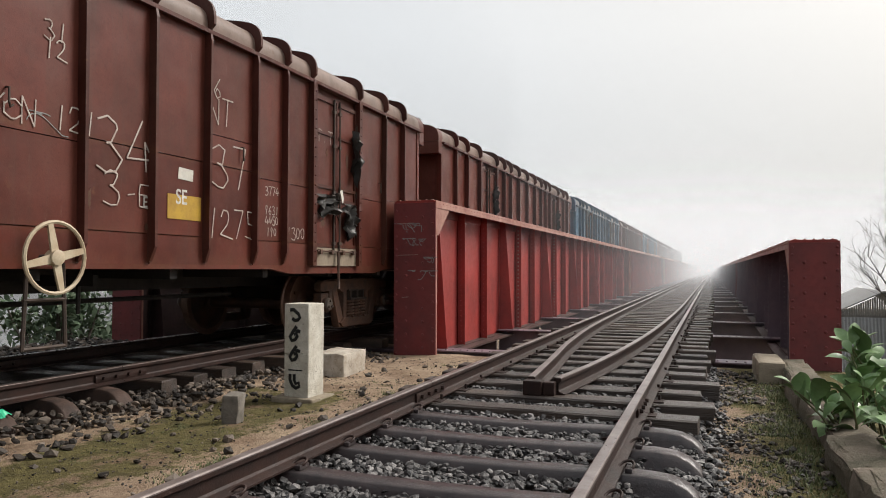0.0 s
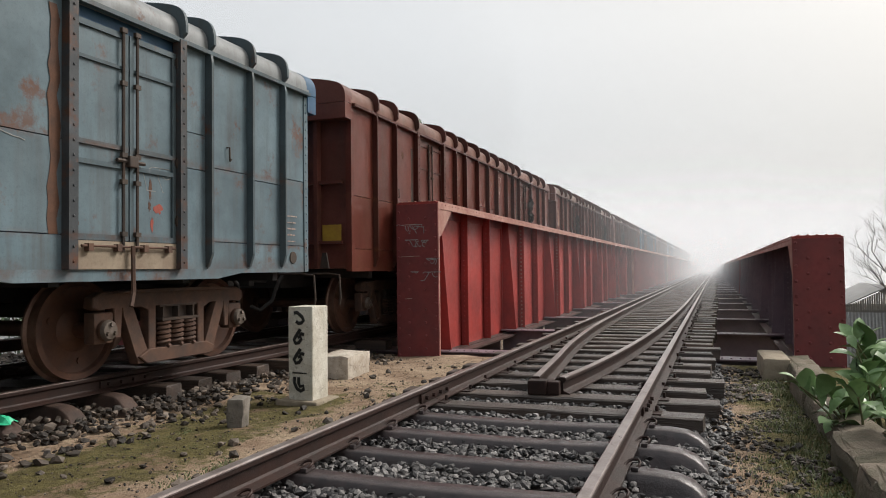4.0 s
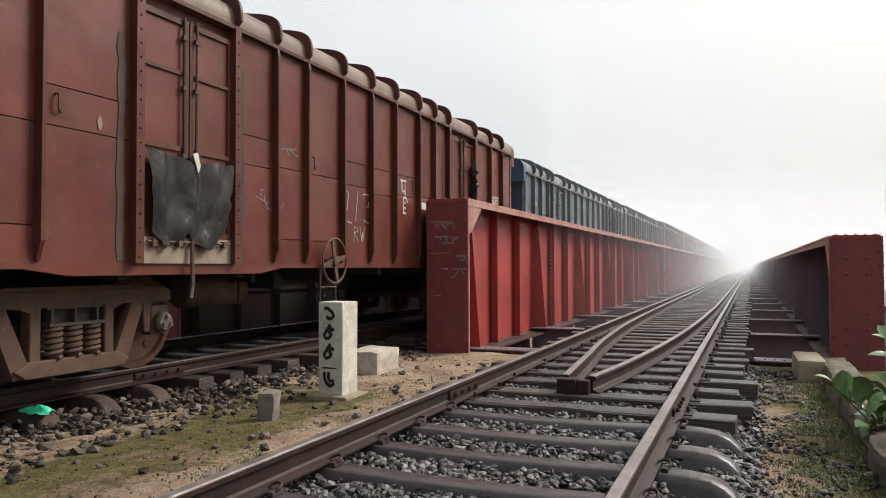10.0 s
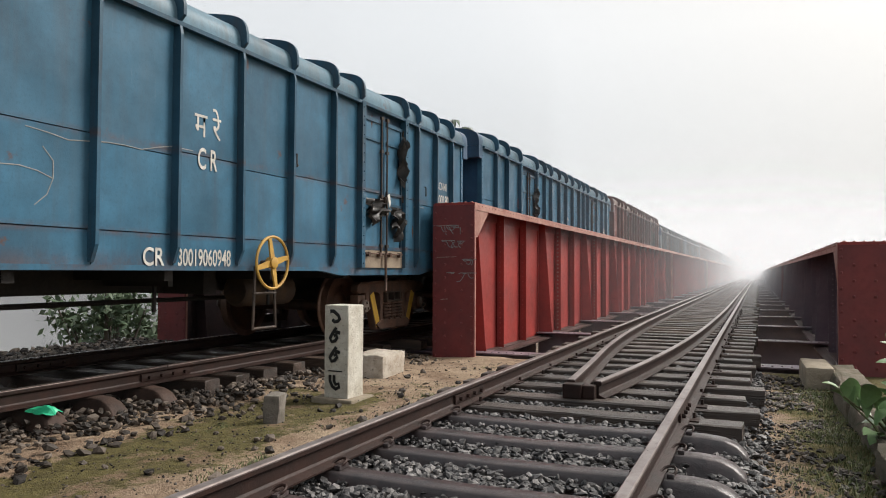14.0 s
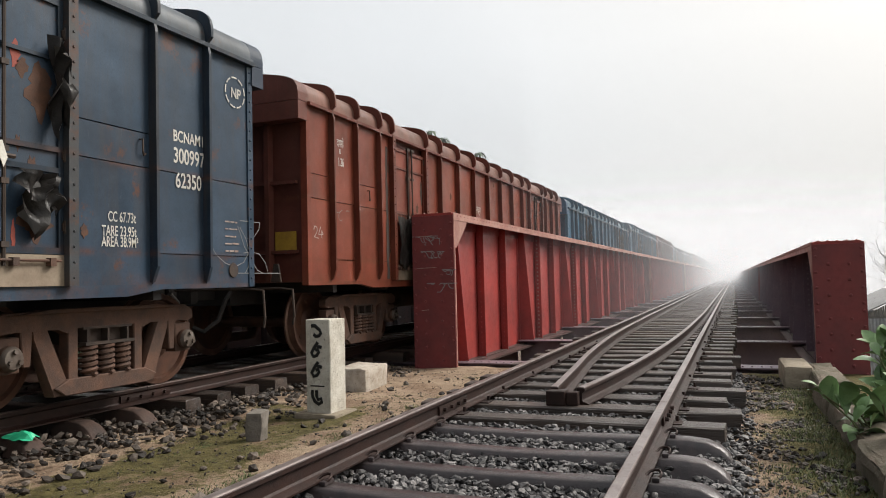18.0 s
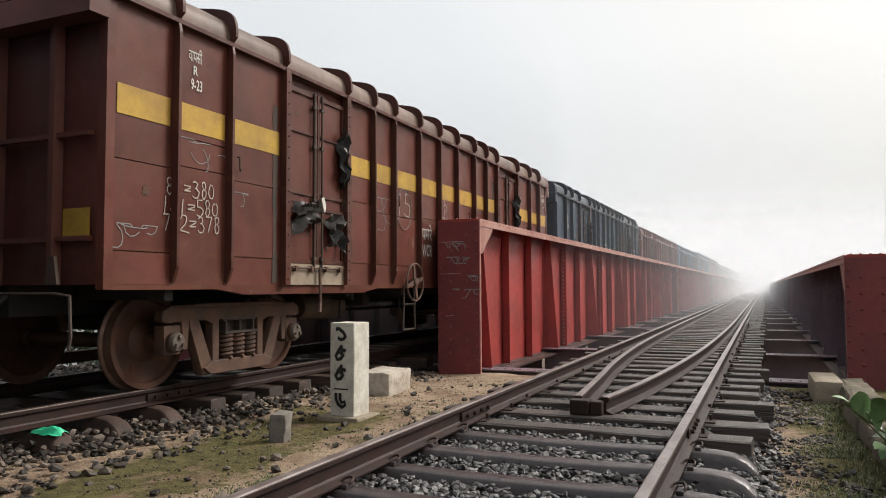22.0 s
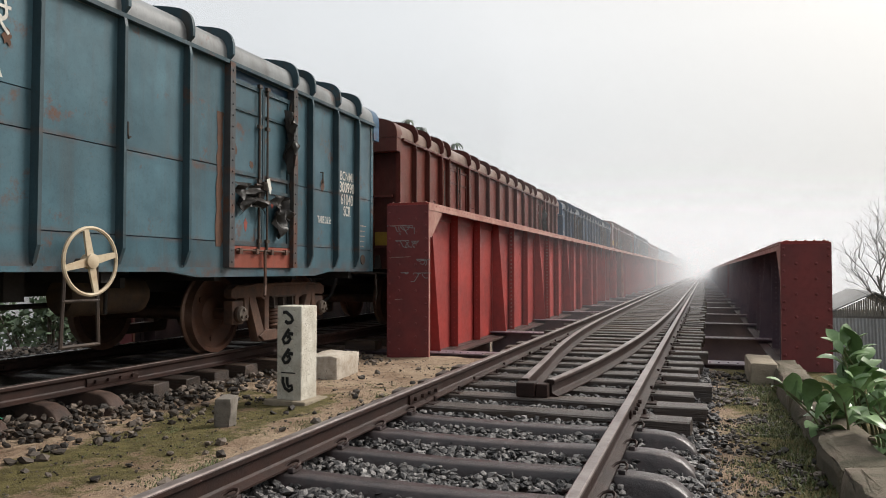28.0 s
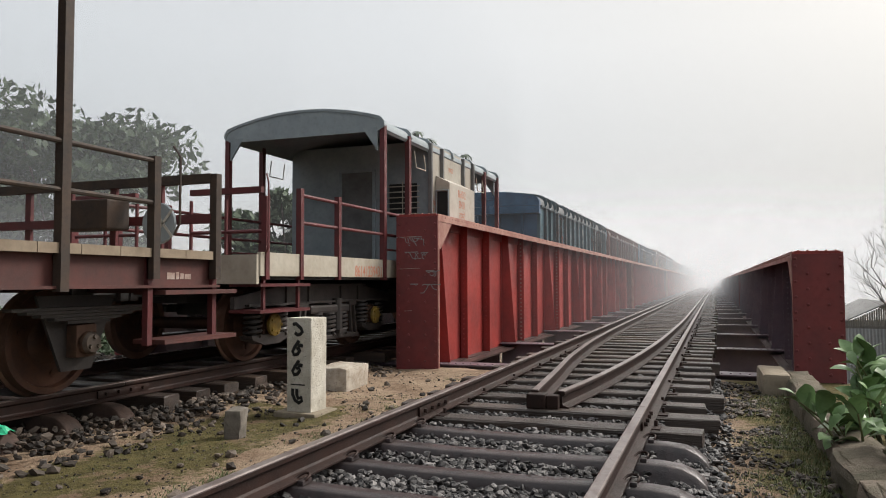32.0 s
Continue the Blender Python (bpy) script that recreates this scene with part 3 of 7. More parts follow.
spots = []
for _ in range(36000):  # within and beside the empty track
    x, yy = rng.uniform(-1.7, 1.6), rng.uniform(1.2, 10.3)
    edge = max(0, abs(x) - 1.25)
    if rng.random() < edge * 3.2:
        continue
    spots.append((x, yy, -0.238 + rng.uniform(-0.03, 0.03) - edge * 0.26 - 0.05 * (abs(x) > 1.0), rng.uniform(0.028, 0.072)))
stones("ballast", spots, "dark grey crushed stone ballast between the sleepers", 1)
spots = []
for _ in range(16000):  # the train's track
    x, yy = FAR_C + rng.uniform(-2.0, 2.1), rng.uniform(-3.0, 10.3)
    edge = max(0, abs(x - FAR_C) - 1.25)
    if rng.random() < edge * 1.5:
        continue
    spots.append((x, yy, -0.325 + rng.uniform(-0.03, 0.07) - edge * 0.1, rng.uniform(0.045, 0.095)))
for _ in range(5200):  # the shoulder beyond the train
    x, yy = rng.uniform(-9.3, -6.7), rng.uniform(-2.0, 10.3)
    spots.append((x, yy, -0.335 + rng.uniform(-0.03, 0.04), rng.uniform(0.06, 0.13)))
for _ in range(13000):  # both tracks behind the viewer
    cx = NEAR_C if rng.random() < 0.55 else FAR_C
    x, yy = cx + rng.uniform(-1.6, 1.6), rng.uniform(-14.0, 1.2 if cx == NEAR_C else -3.0)
    spots.append((x, yy, -0.262 + rng.uniform(-0.02, 0.02) - 0.25 * max(0, abs(x - cx) - 1.2), rng.uniform(0.06, 0.12)))
stones("ballast", spots, "dark crushed stone ballast under the train's track", 2, "stone_muddy")
spots = []
for _ in range(1500):  # loose stones on the earth
    x, yy = rng.uniform(-3.2, -1.4), rng.uniform(1.5, 10)
    if rng.random() < (0.3 if x > -1.7 or x < -2.9 else 0.93):
        continue
    spots.append((x, yy, ground_height(x, yy) + 0.015, rng.uniform(0.03, 0.10)))
for _ in range(1700):
    x, yy = rng.uniform(1.4, 2.15), rng.uniform(2.0, 10.2)
    if noise.noise((x * 2.2, yy * 1.3, 4)) < -0.08 + 0.25 * (x > 1.95) + 0.25 * rng.random():
        continue
    spots.append((x, yy, ground_height(x, yy) + 0.012, rng.uniform(0.02, 0.075)))
stones("loose_stones", spots, "loose dark stones scattered on the earth", 3, "stone_muddy")


spots = []
for _ in range(2600):  # grit and small chips over all the bare earth
    x, yy = (rng.uniform(-3.3, -1.3), rng.uniform(1.2, 10.2)) if rng.random() < 0.7 else (rng.uniform(1.3, 2.2), rng.uniform(2.0, 10.2))
    spots.append((x, yy, ground_height(x, yy) + 0.004, rng.uniform(0.008, 0.026)))
for _ in range(3000):  # gravelly soil beside the kerb
    x, yy = rng.uniform(1.35, 2.2), rng.uniform(2.0, 10.3)
    if noise.noise((x * 1.7, yy * 1.1, 9)) > -0.12:
        spots.append((x, yy, ground_height(x, yy) + 0.004, rng.uniform(0.01, 0.042)))
stones("grit", spots, "fine grit and chips on the earth", 4, "stone_muddy")


def blades(name, centres, count, height, material, label, seed):
    """Short thin grass blades about patch centres (x, y, radius)."""
    r = np.random.default_rng(seed)
    vs, fs = [], []
    for _ in range(count):
        cx, cy, rad = centres[r.integers(len(centres))]
        x, y = cx + r.normal() * rad * 0.5, cy + r.normal() * rad * 0.5
        z, h, a = ground_height(x, y) - 0.005, height * r.uniform(0.4, 1.3), r.uniform(0, 6.28)
        dx, dy, w = math.cos(a), math.sin(a), r.uniform(0.002, 0.005)
        lean = r.uniform(0.1, 0.9) * h
        b = len(vs)
        vs += [(x - dy * w, y + dx * w, z), (x + dy * w, y - dx * w, z), (x + dx * lean * 0.4 + dy * w * 0.7, y + dy * lean * 0.4 - dx * w * 0.7, z + h * 0.6), (x + dx * lean * 0.4 - dy * w * 0.7, y + dy * lean * 0.4 + dx * w * 0.7, z + h * 0.6), (x + dx * lean, y + dy * lean, z + h)]
        fs += [(b, b + 1, b + 2, b + 3), (b + 3, b + 2, b + 4)]
    return tagged(new(name, array_mesh(name, vs, fs, material)), label, "grass", kind="stuff")


M["grass"] = plain("short_grass", (0.10, 0.125, 0.052), (0.165, 0.175, 0.08), 2.0, 0.7)
patches = [(rng.uniform(1.6, 2.15), rng.uniform(2.5, 9.5), 0.25) for _ in range(44)] + [(rng.uniform(-1.75, -1.5), rng.uniform(2.5, 9.5), 0.16) for _ in range(24)]
blades("grass", patches, 15000, 0.026, M["grass"], "sparse short grass beside the track", 5)
weeds = [(rng.uniform(1.92, 2.12), rng.uniform(2.5, 9.5), 0.13) for _ in range(30)]
blades("weeds", weeds, 2000, 0.055, M["grass"], "thin green weeds along the foot of the kerb", 15)
moss = []
while len(moss) < 60:
    x, yy = rng.uniform(-3.2, -1.8), rng.uniform(2.0, 8.0)
    if noise.noise((x * 0.9, yy * 0.7, 11)) > 0.02:
        moss.append((x, yy, 0.30))
blades("moss", moss, 12000, 0.007, M["grass"], "low yellow-green moss on the bare earth", 6)


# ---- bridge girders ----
# lower flanges are dark brown instead of the girder red
M["flange_dark"] = plain("dark_lower_flange", (0.075, 0.04, 0.034), (0.045, 0.03, 0.028), 3.0, 0.5)


def girder(name, x0, x1, z1, y0, y1, face, label, inside, span=28.4):
    """A riveted plate girder from y0 to y1 with its stiffened face towards face (+1/-1)."""
    g = thing(name, label, "bridge girder", kind="structure")
    z0, xc = -0.40, (x0 + x1) / 2
    n, ys = 0, y0
    while ys < y1:
        ye = min(ys + span, y1)
        bm = bmesh.new()
        box(bm, xc - 0.012, xc + 0.012, ys + 0.012, ye - 0.012, z0, z1 - 0.05)
        part("web_plate", bm, inside, g)
        bm = bmesh.new()
        box(bm, x0, x1, ys, ye - 0.03, z1 - 0.022, z1)
        box(bm, x0 + 0.03, x1 - 0.03, ys, ye - 0.03, z1, z1 + 0.016)
        for s in (-1, 1):
            box(bm, xc + s * 0.012, xc + s * 0.16, ys + 0.02, ye - 0.03, z1 - 0.04, z1 - 0.022)
            box(bm, xc + s * 0.012, xc + s * 0.03, ys + 0.02, ye - 0.03, z1 - 0.18, z1 - 0.022)
        xe = x1 if face > 0 else x0  # folded edge of the flange
        part("top_flange", bm, M["girder_red"], g)
        bm = bmesh.new()
        box(bm, min(xe, xe + face * 0.008), max(xe, xe + face * 0.008), ys, ye - 0.03, z1 - 0.10, z1 + 0.012)
        part("flange_edge", bm, M["flange_dust"], g, "dusty worn edge of the top flange")
        bm = bmesh.new()
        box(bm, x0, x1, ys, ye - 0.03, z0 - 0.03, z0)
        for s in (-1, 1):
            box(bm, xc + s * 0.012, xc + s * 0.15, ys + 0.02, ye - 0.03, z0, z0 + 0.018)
        part("bottom_flange", bm, M["flange_dark"], g)
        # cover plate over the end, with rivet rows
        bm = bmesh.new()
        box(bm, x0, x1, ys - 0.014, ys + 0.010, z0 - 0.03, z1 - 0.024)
        part("end_plate", bm, M["girder_end_shade"], g, "riveted end plate, its shade painted in as dull maroon")
        if n < 1:
            bm = bmesh.new()
            zz = z0 + 0.06
            while zz < z1 - 0.06:
                for fx in ((0.06, 0.94) if int(zz * 50) % 2 else (0.3, 0.7)):
                    rivet(bm, (x0 + (x1 - x0) * fx, ys - 0.014, zz), (0, -1, 0), 0.021)
                zz += 0.10
            rv = part("end_rivets", bm, M["girder_end_shade"], g)
            tagged(rv, kind="stuff")
        # stiffeners
        k, yy = 0, ys + 0.62
        while yy < ye - 0.5:
            far = yy > 50
            bm = bmesh.new()
            main = k % 3 == 0
            for s in (-1, 1):
                reach = (x1 - xc if s > 0 else xc - x0) - 0.015
                if main and s == face:  # knee bracket: wide at the floor, narrow at the top
                    plate(bm, [(xc + s * 0.012, z0), (xc + s * reach, z0), (xc + s * reach * 0.9, z0 + 0.30), (xc + s * 0.17, z1 - 0.30), (xc + s * 0.15, z1 - 0.04), (xc + s * 0.012, z1 - 0.04)], "y", yy - 0.007, yy + 0.007)
                    box(bm, *sorted((xc + s * 0.012, xc + s * 0.025)), yy - 0.09, yy + 0.09, z0, z1 - 0.05)
                else:
                    box(bm, *sorted((xc + s * 0.012, xc + s * min(reach, 0.155))), yy - 0.007, yy + 0.007, z0, z1 - 0.04)
                    box(bm, *sorted((xc + s * 0.012, xc + s * 0.024)), yy - 0.007, yy + 0.08, z0, z1 - 0.04)
            st = part("stiffener", bm, inside, g)
            if not far and ys < 30:
                bm = bmesh.new()
                zz = z0 + 0.08
                while zz < z1 - 0.08:
                    rivet(bm, (xc + face * 0.025, yy + 0.045, zz), (face, 0, 0), 0.018)
                    if k % 3 != 0:
                        rivet(bm, (xc + face * 0.085, yy - 0.007, zz), (0, -1, 0), 0.022 if k in (4, 7) else 0.014)
                    zz += 0.09
                part("rivet_row", bm, M["flange_dust"] if k in (4, 7) and face > 0 and x0 > -5 else inside, st)
            k += 1
            yy += 1.37
        if n == 0:  # corner bracket plate at the end
            bm = bmesh.new()
            plate(bm, [(ys + 0.03, z1 - 0.05), (ys + 0.62, z1 - 0.05), (ys + 0.62, z1 - 0.12), (ys + 0.14, z1 - 0.52), (ys + 0.03, z1 - 0.52)], "x", *sorted((xe - face * 0.012, xe - face * 0.002)))
            part("corner_gusset", bm, M["flange_dust"], g, "pale riveted corner gusset")
            bm = bmesh.new()
            box(bm, *sorted((xe - face * 0.08, xe + face * 0.006)), ys + 0.011, ys + 0.05, z0, z1 - 0.08)
            part("end_angle", bm, M["flange_dust"], g)
            bm = bmesh.new()
            for yr in np.arange(ys + 0.08, ys + 22, 0.16):
                rivet(bm, (xe - face * 0.09, yr, z1 + 0.016), (0, 0, 1), 0.02)
                rivet(bm, (xe + face * 0.008, yr + 0.08, z1 - 0.03), (face, 0, 0), 0.012)
            for xr in np.arange(x0 + 0.08, x1 - 0.04, 0.11):
                rivet(bm, (xr, ys + 0.04, z1 + 0.016), (0, 0, 1), 0.02)
            tagged(part("flange_rivets", bm, M["flange_dust"], g), kind="stuff")
        else:
            bm = bmesh.new()
            box(bm, *sorted((xe - face * 0.10, xe + face * 0.004)), ys - 0.03, ys - 0.015, z0, z1 - 0.02)
            part("joint_post", bm, M["flange_dust"] if x0 > -5 and face > 0 else inside, g, "riveted joint plate between two spans")
        ys = ye
        n += 1
    return g


girder("middle_girder", -3.235, -2.55, 2.0, 10.5, 240, 1, "tall red riveted plate girder between the two tracks", M["girder_red"])
girder("outer_girder", 2.36, 2.96, 1.34, 10.65, 240, -1, "low red riveted plate girder beside the empty track", M["girder_hazed"])
# the gloom behind the wagons is put into this girder's colour
M["far_girder_shade"] = plain("sooty_black_girder", (0.060, 0.036, 0.038), (0.035, 0.026, 0.028), 2.0, 0.7, 0, 90, 0.2, 0.004)
girder("outer_girder", -8.80, -8.16, 1.2, 10.5, 240, 1, "low riveted plate girder beyond the train's track, its shade painted near black", M["far_girder_shade"])

FLOOR_BEAM = [(-0.20, 0), (0.20, 0), (0.20, -0.018), (0.01, -0.03), (0.01, -0.55), (0.14, -0.565), (0.14, -0.58), (-0.14, -0.58), (-0.14, -0.565), (-0.01, -0.55), (-0.01, -0.03), (-0.20, -0.018)]
for i in range(40):
    yy = 11.06 + 4.11 * i
    bm = bmesh.new()
    plate(bm, [(yy + a, -0.315 + b) for a, b in FLOOR_BEAM], "x", -2.86, 2.62)
    if i < 5:
        for x in np.arange(1.35, 2.6, 0.12):
            rivet(bm, (x, yy - 0.09, -0.315), (0, 0, 1), 0.018)
            rivet(bm, (x - 3.9, yy - 0.09, -0.315), (0, 0, 1), 0.018)
    fb = part("cross_beam", bm, M["girder_hazed"])
    tagged(fb, "dark red riveted cross beam carrying the bridge deck", "cross beam", "bridge cross beams")
    bm = bmesh.new()
    plate(bm, [(yy + a, -0.33 + b) for a, b in FLOOR_BEAM], "x", -8.4, -2.92)
    tagged(part("cross_beam", bm, M["girder_hazed"]), "dark red riveted cross beam carrying the bridge deck", "cross beam", "bridge cross beams")
for x in (-0.87, 0.87, FAR_C - 0.87, FAR_C + 0.87):
    bm = bmesh.new()
    box(bm, x - 0.13, x + 0.13, 10.4, 240, -0.335, -0.318)
    box(bm, x - 0.008, x + 0.008, 10.4, 240, -0.80, -0.335)
    box(bm, x - 0.13, x + 0.13, 10.4, 240, -0.815, -0.80)
    tagged(part("stringer", bm, M["girder_hazed"]), "long steel stringer under the bridge rails", "stringer", "bridge stringers")


# ---- the train ----
SPEED, WHEEL_R = 6.16, 0.455
ROLLING, RUNNING = [], []  # wheelsets (with their place) and vehicles (with their place at the start)
MESHES = {}


def shared(key, make):
    if key not in MESHES:
        MESHES[key] = make()
    return MESHES[key]


def wheelset_mesh():
    bm = bmesh.new()
    for s in (-1, 1):
        prof = [(0.07, 0.70), (0.10, 0.72), (0.11, 0.78), (0.36, 0.80), (0.40, 0.775), (0.485, 0.775), (0.487, 0.80), (0.46, 0.815), (0.452, 0.91), (0.40, 0.912), (0.385, 0.87), (0.20, 0.86), (0.14, 0.90), (0.08, 0.91)]
        lathe(bm, [(r, s * a) for r, a in prof], "x", 40)
        lathe(bm, [(0.07, s * 0.9), (0.07, s * 1.14)], "x", 12)
        for k in range(3):  # chalk ticks and balance lugs on the wheel disc
            a = 2.1 * k + 0.4
            rod(bm, (s * 0.862, 0.29 * math.cos(a), 0.29 * math.sin(a)), (s * 0.878, 0.29 * math.cos(a), 0.29 * math.sin(a)), 0.035, 8)
    lathe(bm, [(0.075, -0.75), (0.075, 0.75)], "x", 12)
    for f in bm.faces:
        c = f.calc_center_median()
        r = math.hypot(c.y, c.z)
        f.material_index = 1 if r > 0.43 else 0
    me = finish(bm, "wheelset", 35)
    return dressed(me, M["wheel"], M["tyre"])


def coil(bm, x, y, z0, z1, r, wire, turns=5, n=12):
    pts = [(x + r * math.cos(2 * math.pi * k / n), y + r * math.sin(2 * math.pi * k / n), z0 + (z1 - z0) * k / (n * turns)) for k in range(int(n * turns) + 1)]
    pipe(bm, pts, wire, 5)


def side_frame_mesh():
    """Cast bogie side frame with two windows and the spring opening, centred at x = 0."""
    bm = bmesh.new()
    t0, t1 = -0.055, 0.055
    top = [(-1.10, 0.66), (-1.09, 0.75), (-0.98, 0.80), (0.98, 0.80), (1.09, 0.75), (1.10, 0.66), (1.02, 0.63), (0.9, 0.655), (-0.9, 0.655), (-1.02, 0.63)]
    plate(bm, top, "x", t0, t1)
    for s in (-1, 1):
        plate(bm, [(s * 0.61, 0.66), (s * 0.75, 0.66), (s * 0.73, 0.58), (s * 0.55, 0.10), (s * 0.38, 0.10), (s * 0.42, 0.21)], "x", t0, t1)  # diagonal strut
        plate(bm, [(s * 0.85, 0.66), (s * 0.74, 0.66), (s * 0.76, 0.37), (s * 0.83, 0.37)], "x", t0, t1)  # horn beside the axle box
        plate(bm, [(s * 0.41, 0.67), (s * 0.31, 0.67), (s * 0.31, 0.16), (s * 0.41, 0.16)], "x", t0, t1)
        plate(bm, [(s * 0.62, 0.66), (s * 0.38, 0.66), (s * 0.41, 0.60), (s * 0.46, 0.635)], "x", t0, t1)
    plate(bm, [(-0.56, 0.17), (-0.42, 0.235), (0.42, 0.235), (0.56, 0.17), (0.46, 0.10), (-0.46, 0.10)], "x", t0 - 0.03, t1 + 0.03)
    plate(bm, [(-0.98, 0.775), (0.98, 0.775), (0.6, 0.812), (-0.6, 0.812)], "x", t0 - 0.03, t1 + 0.03)
    bmesh.ops.bevel(bm, geom=list(bm.edges), offset=0.008, segments=1, affect="EDGES")
    return dressed(finish(bm, "side_frame", 30), M["bogie_rust"])


def spring_mesh():
    bm = bmesh.new()
    coil(bm, 0, 0, 0.24, 0.50, 0.070, 0.019, 5.5, 10)
    rod(bm, (0, 0, 0.24), (0, 0, 0.50), 0.045, 8)
    return dressed(finish(bm, "coil_spring", 60), M["bogie_rust"])


M["cap_grey"] = plain("grey_bearing_cap", (0.15, 0.125, 0.105), (0.075, 0.052, 0.04), 12.0, 0.55, 0.3)


def axle_box_mesh():
    bm = bmesh.new()
    box(bm, -0.08, 0.05, -0.11, 0.11, -0.12, 0.16, 0.02)
    lathe(bm, [(0.085, 0.04), (0.098, 0.06), (0.098, 0.10), (0.078, 0.13), (0.03, 0.135)], "x", 16)
    for k in range(3):
        a = math.pi / 2 + 2.094 * k
        rod(bm, (0.12, 0.048 * math.cos(a), 0.048 * math.sin(a)), (0.155, 0.048 * math.cos(a), 0.055 * math.sin(a)), 0.02, 6)
    for f in bm.faces:
        f.material_index = 1 if f.calc_center_median().x > 0.085 else 0
    return dressed(finish(bm, "axle_box", 35), M["bogie_rust"], M["cap_grey"])


def bolster_mesh():
    bm = bmesh.new()
    plate(bm, [(-0.24, 0.50), (0.24, 0.50), (0.20, 0.64), (-0.20, 0.64)], "x", -1.15, 1.15)
    box(bm, -0.85, 0.85, -0.2, 0.2, 0.5, 0.78)
    for s in (-1, 1):  # pockets with ribs over the springs
        box(bm, s * 1.16 - 0.07, s * 1.16 + 0.10, -0.27, 0.27, 0.495, 0.52)
        for yy in (-0.22, 0.0, 0.22):
            box(bm, s * 1.16 - 0.07, s * 1.16 + 0.07, yy - 0.012, yy + 0.012, 0.52, 0.63)
        box(bm, s * 1.16 - 0.07, s * 1.16 + 0.07, -0.27, 0.27, 0.63, 0.65)
    return dressed(finish(bm, "bolster"), M["bogie_dark"])


def add_bogie(wagon, y, brace_yellow=False):
    """A three-piece freight bogie: side frames, springs, axle boxes, bolster and two rolling wheelsets."""
    bg = new("bogie", shared("bolster", bolster_mesh))
    bg.parent, bg.location = wagon, (0, y, 0)
    for s in (-1, 1):
        sf = new("side_frame", shared("side_frame", side_frame_mesh))
        sf.parent, sf.location = bg, (s * 1.16, 0, 0)
        if s > 0:
            for k in range(3):
                sp = new("coil_spring", shared("spring", spring_mesh))
                sp.parent, sp.location = bg, (s * 1.18, -0.185 + 0.185 * k, 0)
        for a in (-1, 1):
            ab = new("axle_box", shared("axle_box", axle_box_mesh))
            ab.parent, ab.location = bg, (s * 1.16, a * 0.96, WHEEL_R)
            if s < 0:
                ab.rotation_euler = (0, 0, math.pi)
    if brace_yellow:
        for s in (-1, 1):
            bm = bmesh.new()
            plate(bm, [(s * 0.43, 0.18), (s * 0.535, 0.135), (s * 0.735, 0.60), (s * 0.63, 0.655)], "x", 1.212, 1.222)
            part("brace_cover", bm, M["yellow"], bg, "yellow painted diagonal strut")
    for a in (-1, 1):
        ws = new("wheelset", shared("wheelset", wheelset_mesh))
        ws.parent = bg
        ROLLING.append((ws, a * 0.96, WHEEL_R))
    return bg


EAVE = 3.34
ROOF = [(1.60, 3.34), (1.598, 3.44), (1.57, 3.535), (1.49, 3.61), (1.30, 3.665), (0.9, 3.73), (0.45, 3.77), (0, 3.785)]


def rounded(line, n=3):
    """A smooth line through the points."""
    out = []
    for i in range(len(line) - 1):
        p0, p1, p2, p3 = (Vector(line[max(0, min(len(line) - 1, i + k))]) for k in (-1, 0, 1, 2))
        for k in range(n):
            u = k / n
            q = 0.5 * ((2 * p1) + (p2 - p0) * u + (2 * p0 - 5 * p1 + 4 * p2 - p3) * u * u + (3 * p1 - p0 - 3 * p2 + p3) * u ** 3)
            out.append((q.x, q.y))
    return out + [tuple(line[-1])]


ROOF = rounded(ROOF)
ROOF = ROOF + [(-x, z) for x, z in reversed(ROOF[:-1])]


def roof_shell(bm, y0, y1, lift=0.0, thick=0.02, steps=1, line=None):
    for k in range(steps):
        a, b = y0 + (y1 - y0) * k / steps, y0 + (y1 - y0) * (k + 1) / steps
        out = [(x * (1 + lift / 1.6), z + lift) for x, z in (line or ROOF)]
        inn = [(x * (1 - thick / 1.6), z - thick) for x, z in reversed(line or ROOF)]
        plate(bm, out + inn, "y", a, b)


TEXT_FACE = Matrix(((0, 0, 1), (1, 0, 0), (0, 1, 0))).to_4x4()  # reads along +y, faces +x


def text_mesh(body, size, material, spacing=1.0, bold=0.010):
    cu = bpy.data.curves.new("lettering", "FONT")
    cu.body, cu.size, cu.space_character, cu.offset, cu.align_x = body, size, spacing, size * bold, "CENTER"
    tmp = bpy.data.objects.new("lettering", cu)
    scene.collection.objects.link(tmp)
    me = bpy.data.meshes.new_from_object(tmp.evaluated_get(bpy.context.evaluated_depsgraph_get()))
    bpy.data.objects.remove(tmp)
    bpy.data.curves.remove(cu)
    me.name = "lettering"
    me.materials.clear()
    me.materials.append(material)
    return me


def lettering(wagon, body, y, z, size, material=None, x=1.583, narrow=1.0):
    ob = new("lettering", text_mesh(body, size, material or M["white_text"], 1.0, -0.012 if material == M["chalk"] else 0.002 if ord(body[0]) > 1000 else 0.014))
    ob.parent = wagon
    ob.matrix_local = Matrix.Translation((x, y, z)) @ TEXT_FACE @ Matrix.Diagonal((narrow, 1, 1, 1))
    return ob


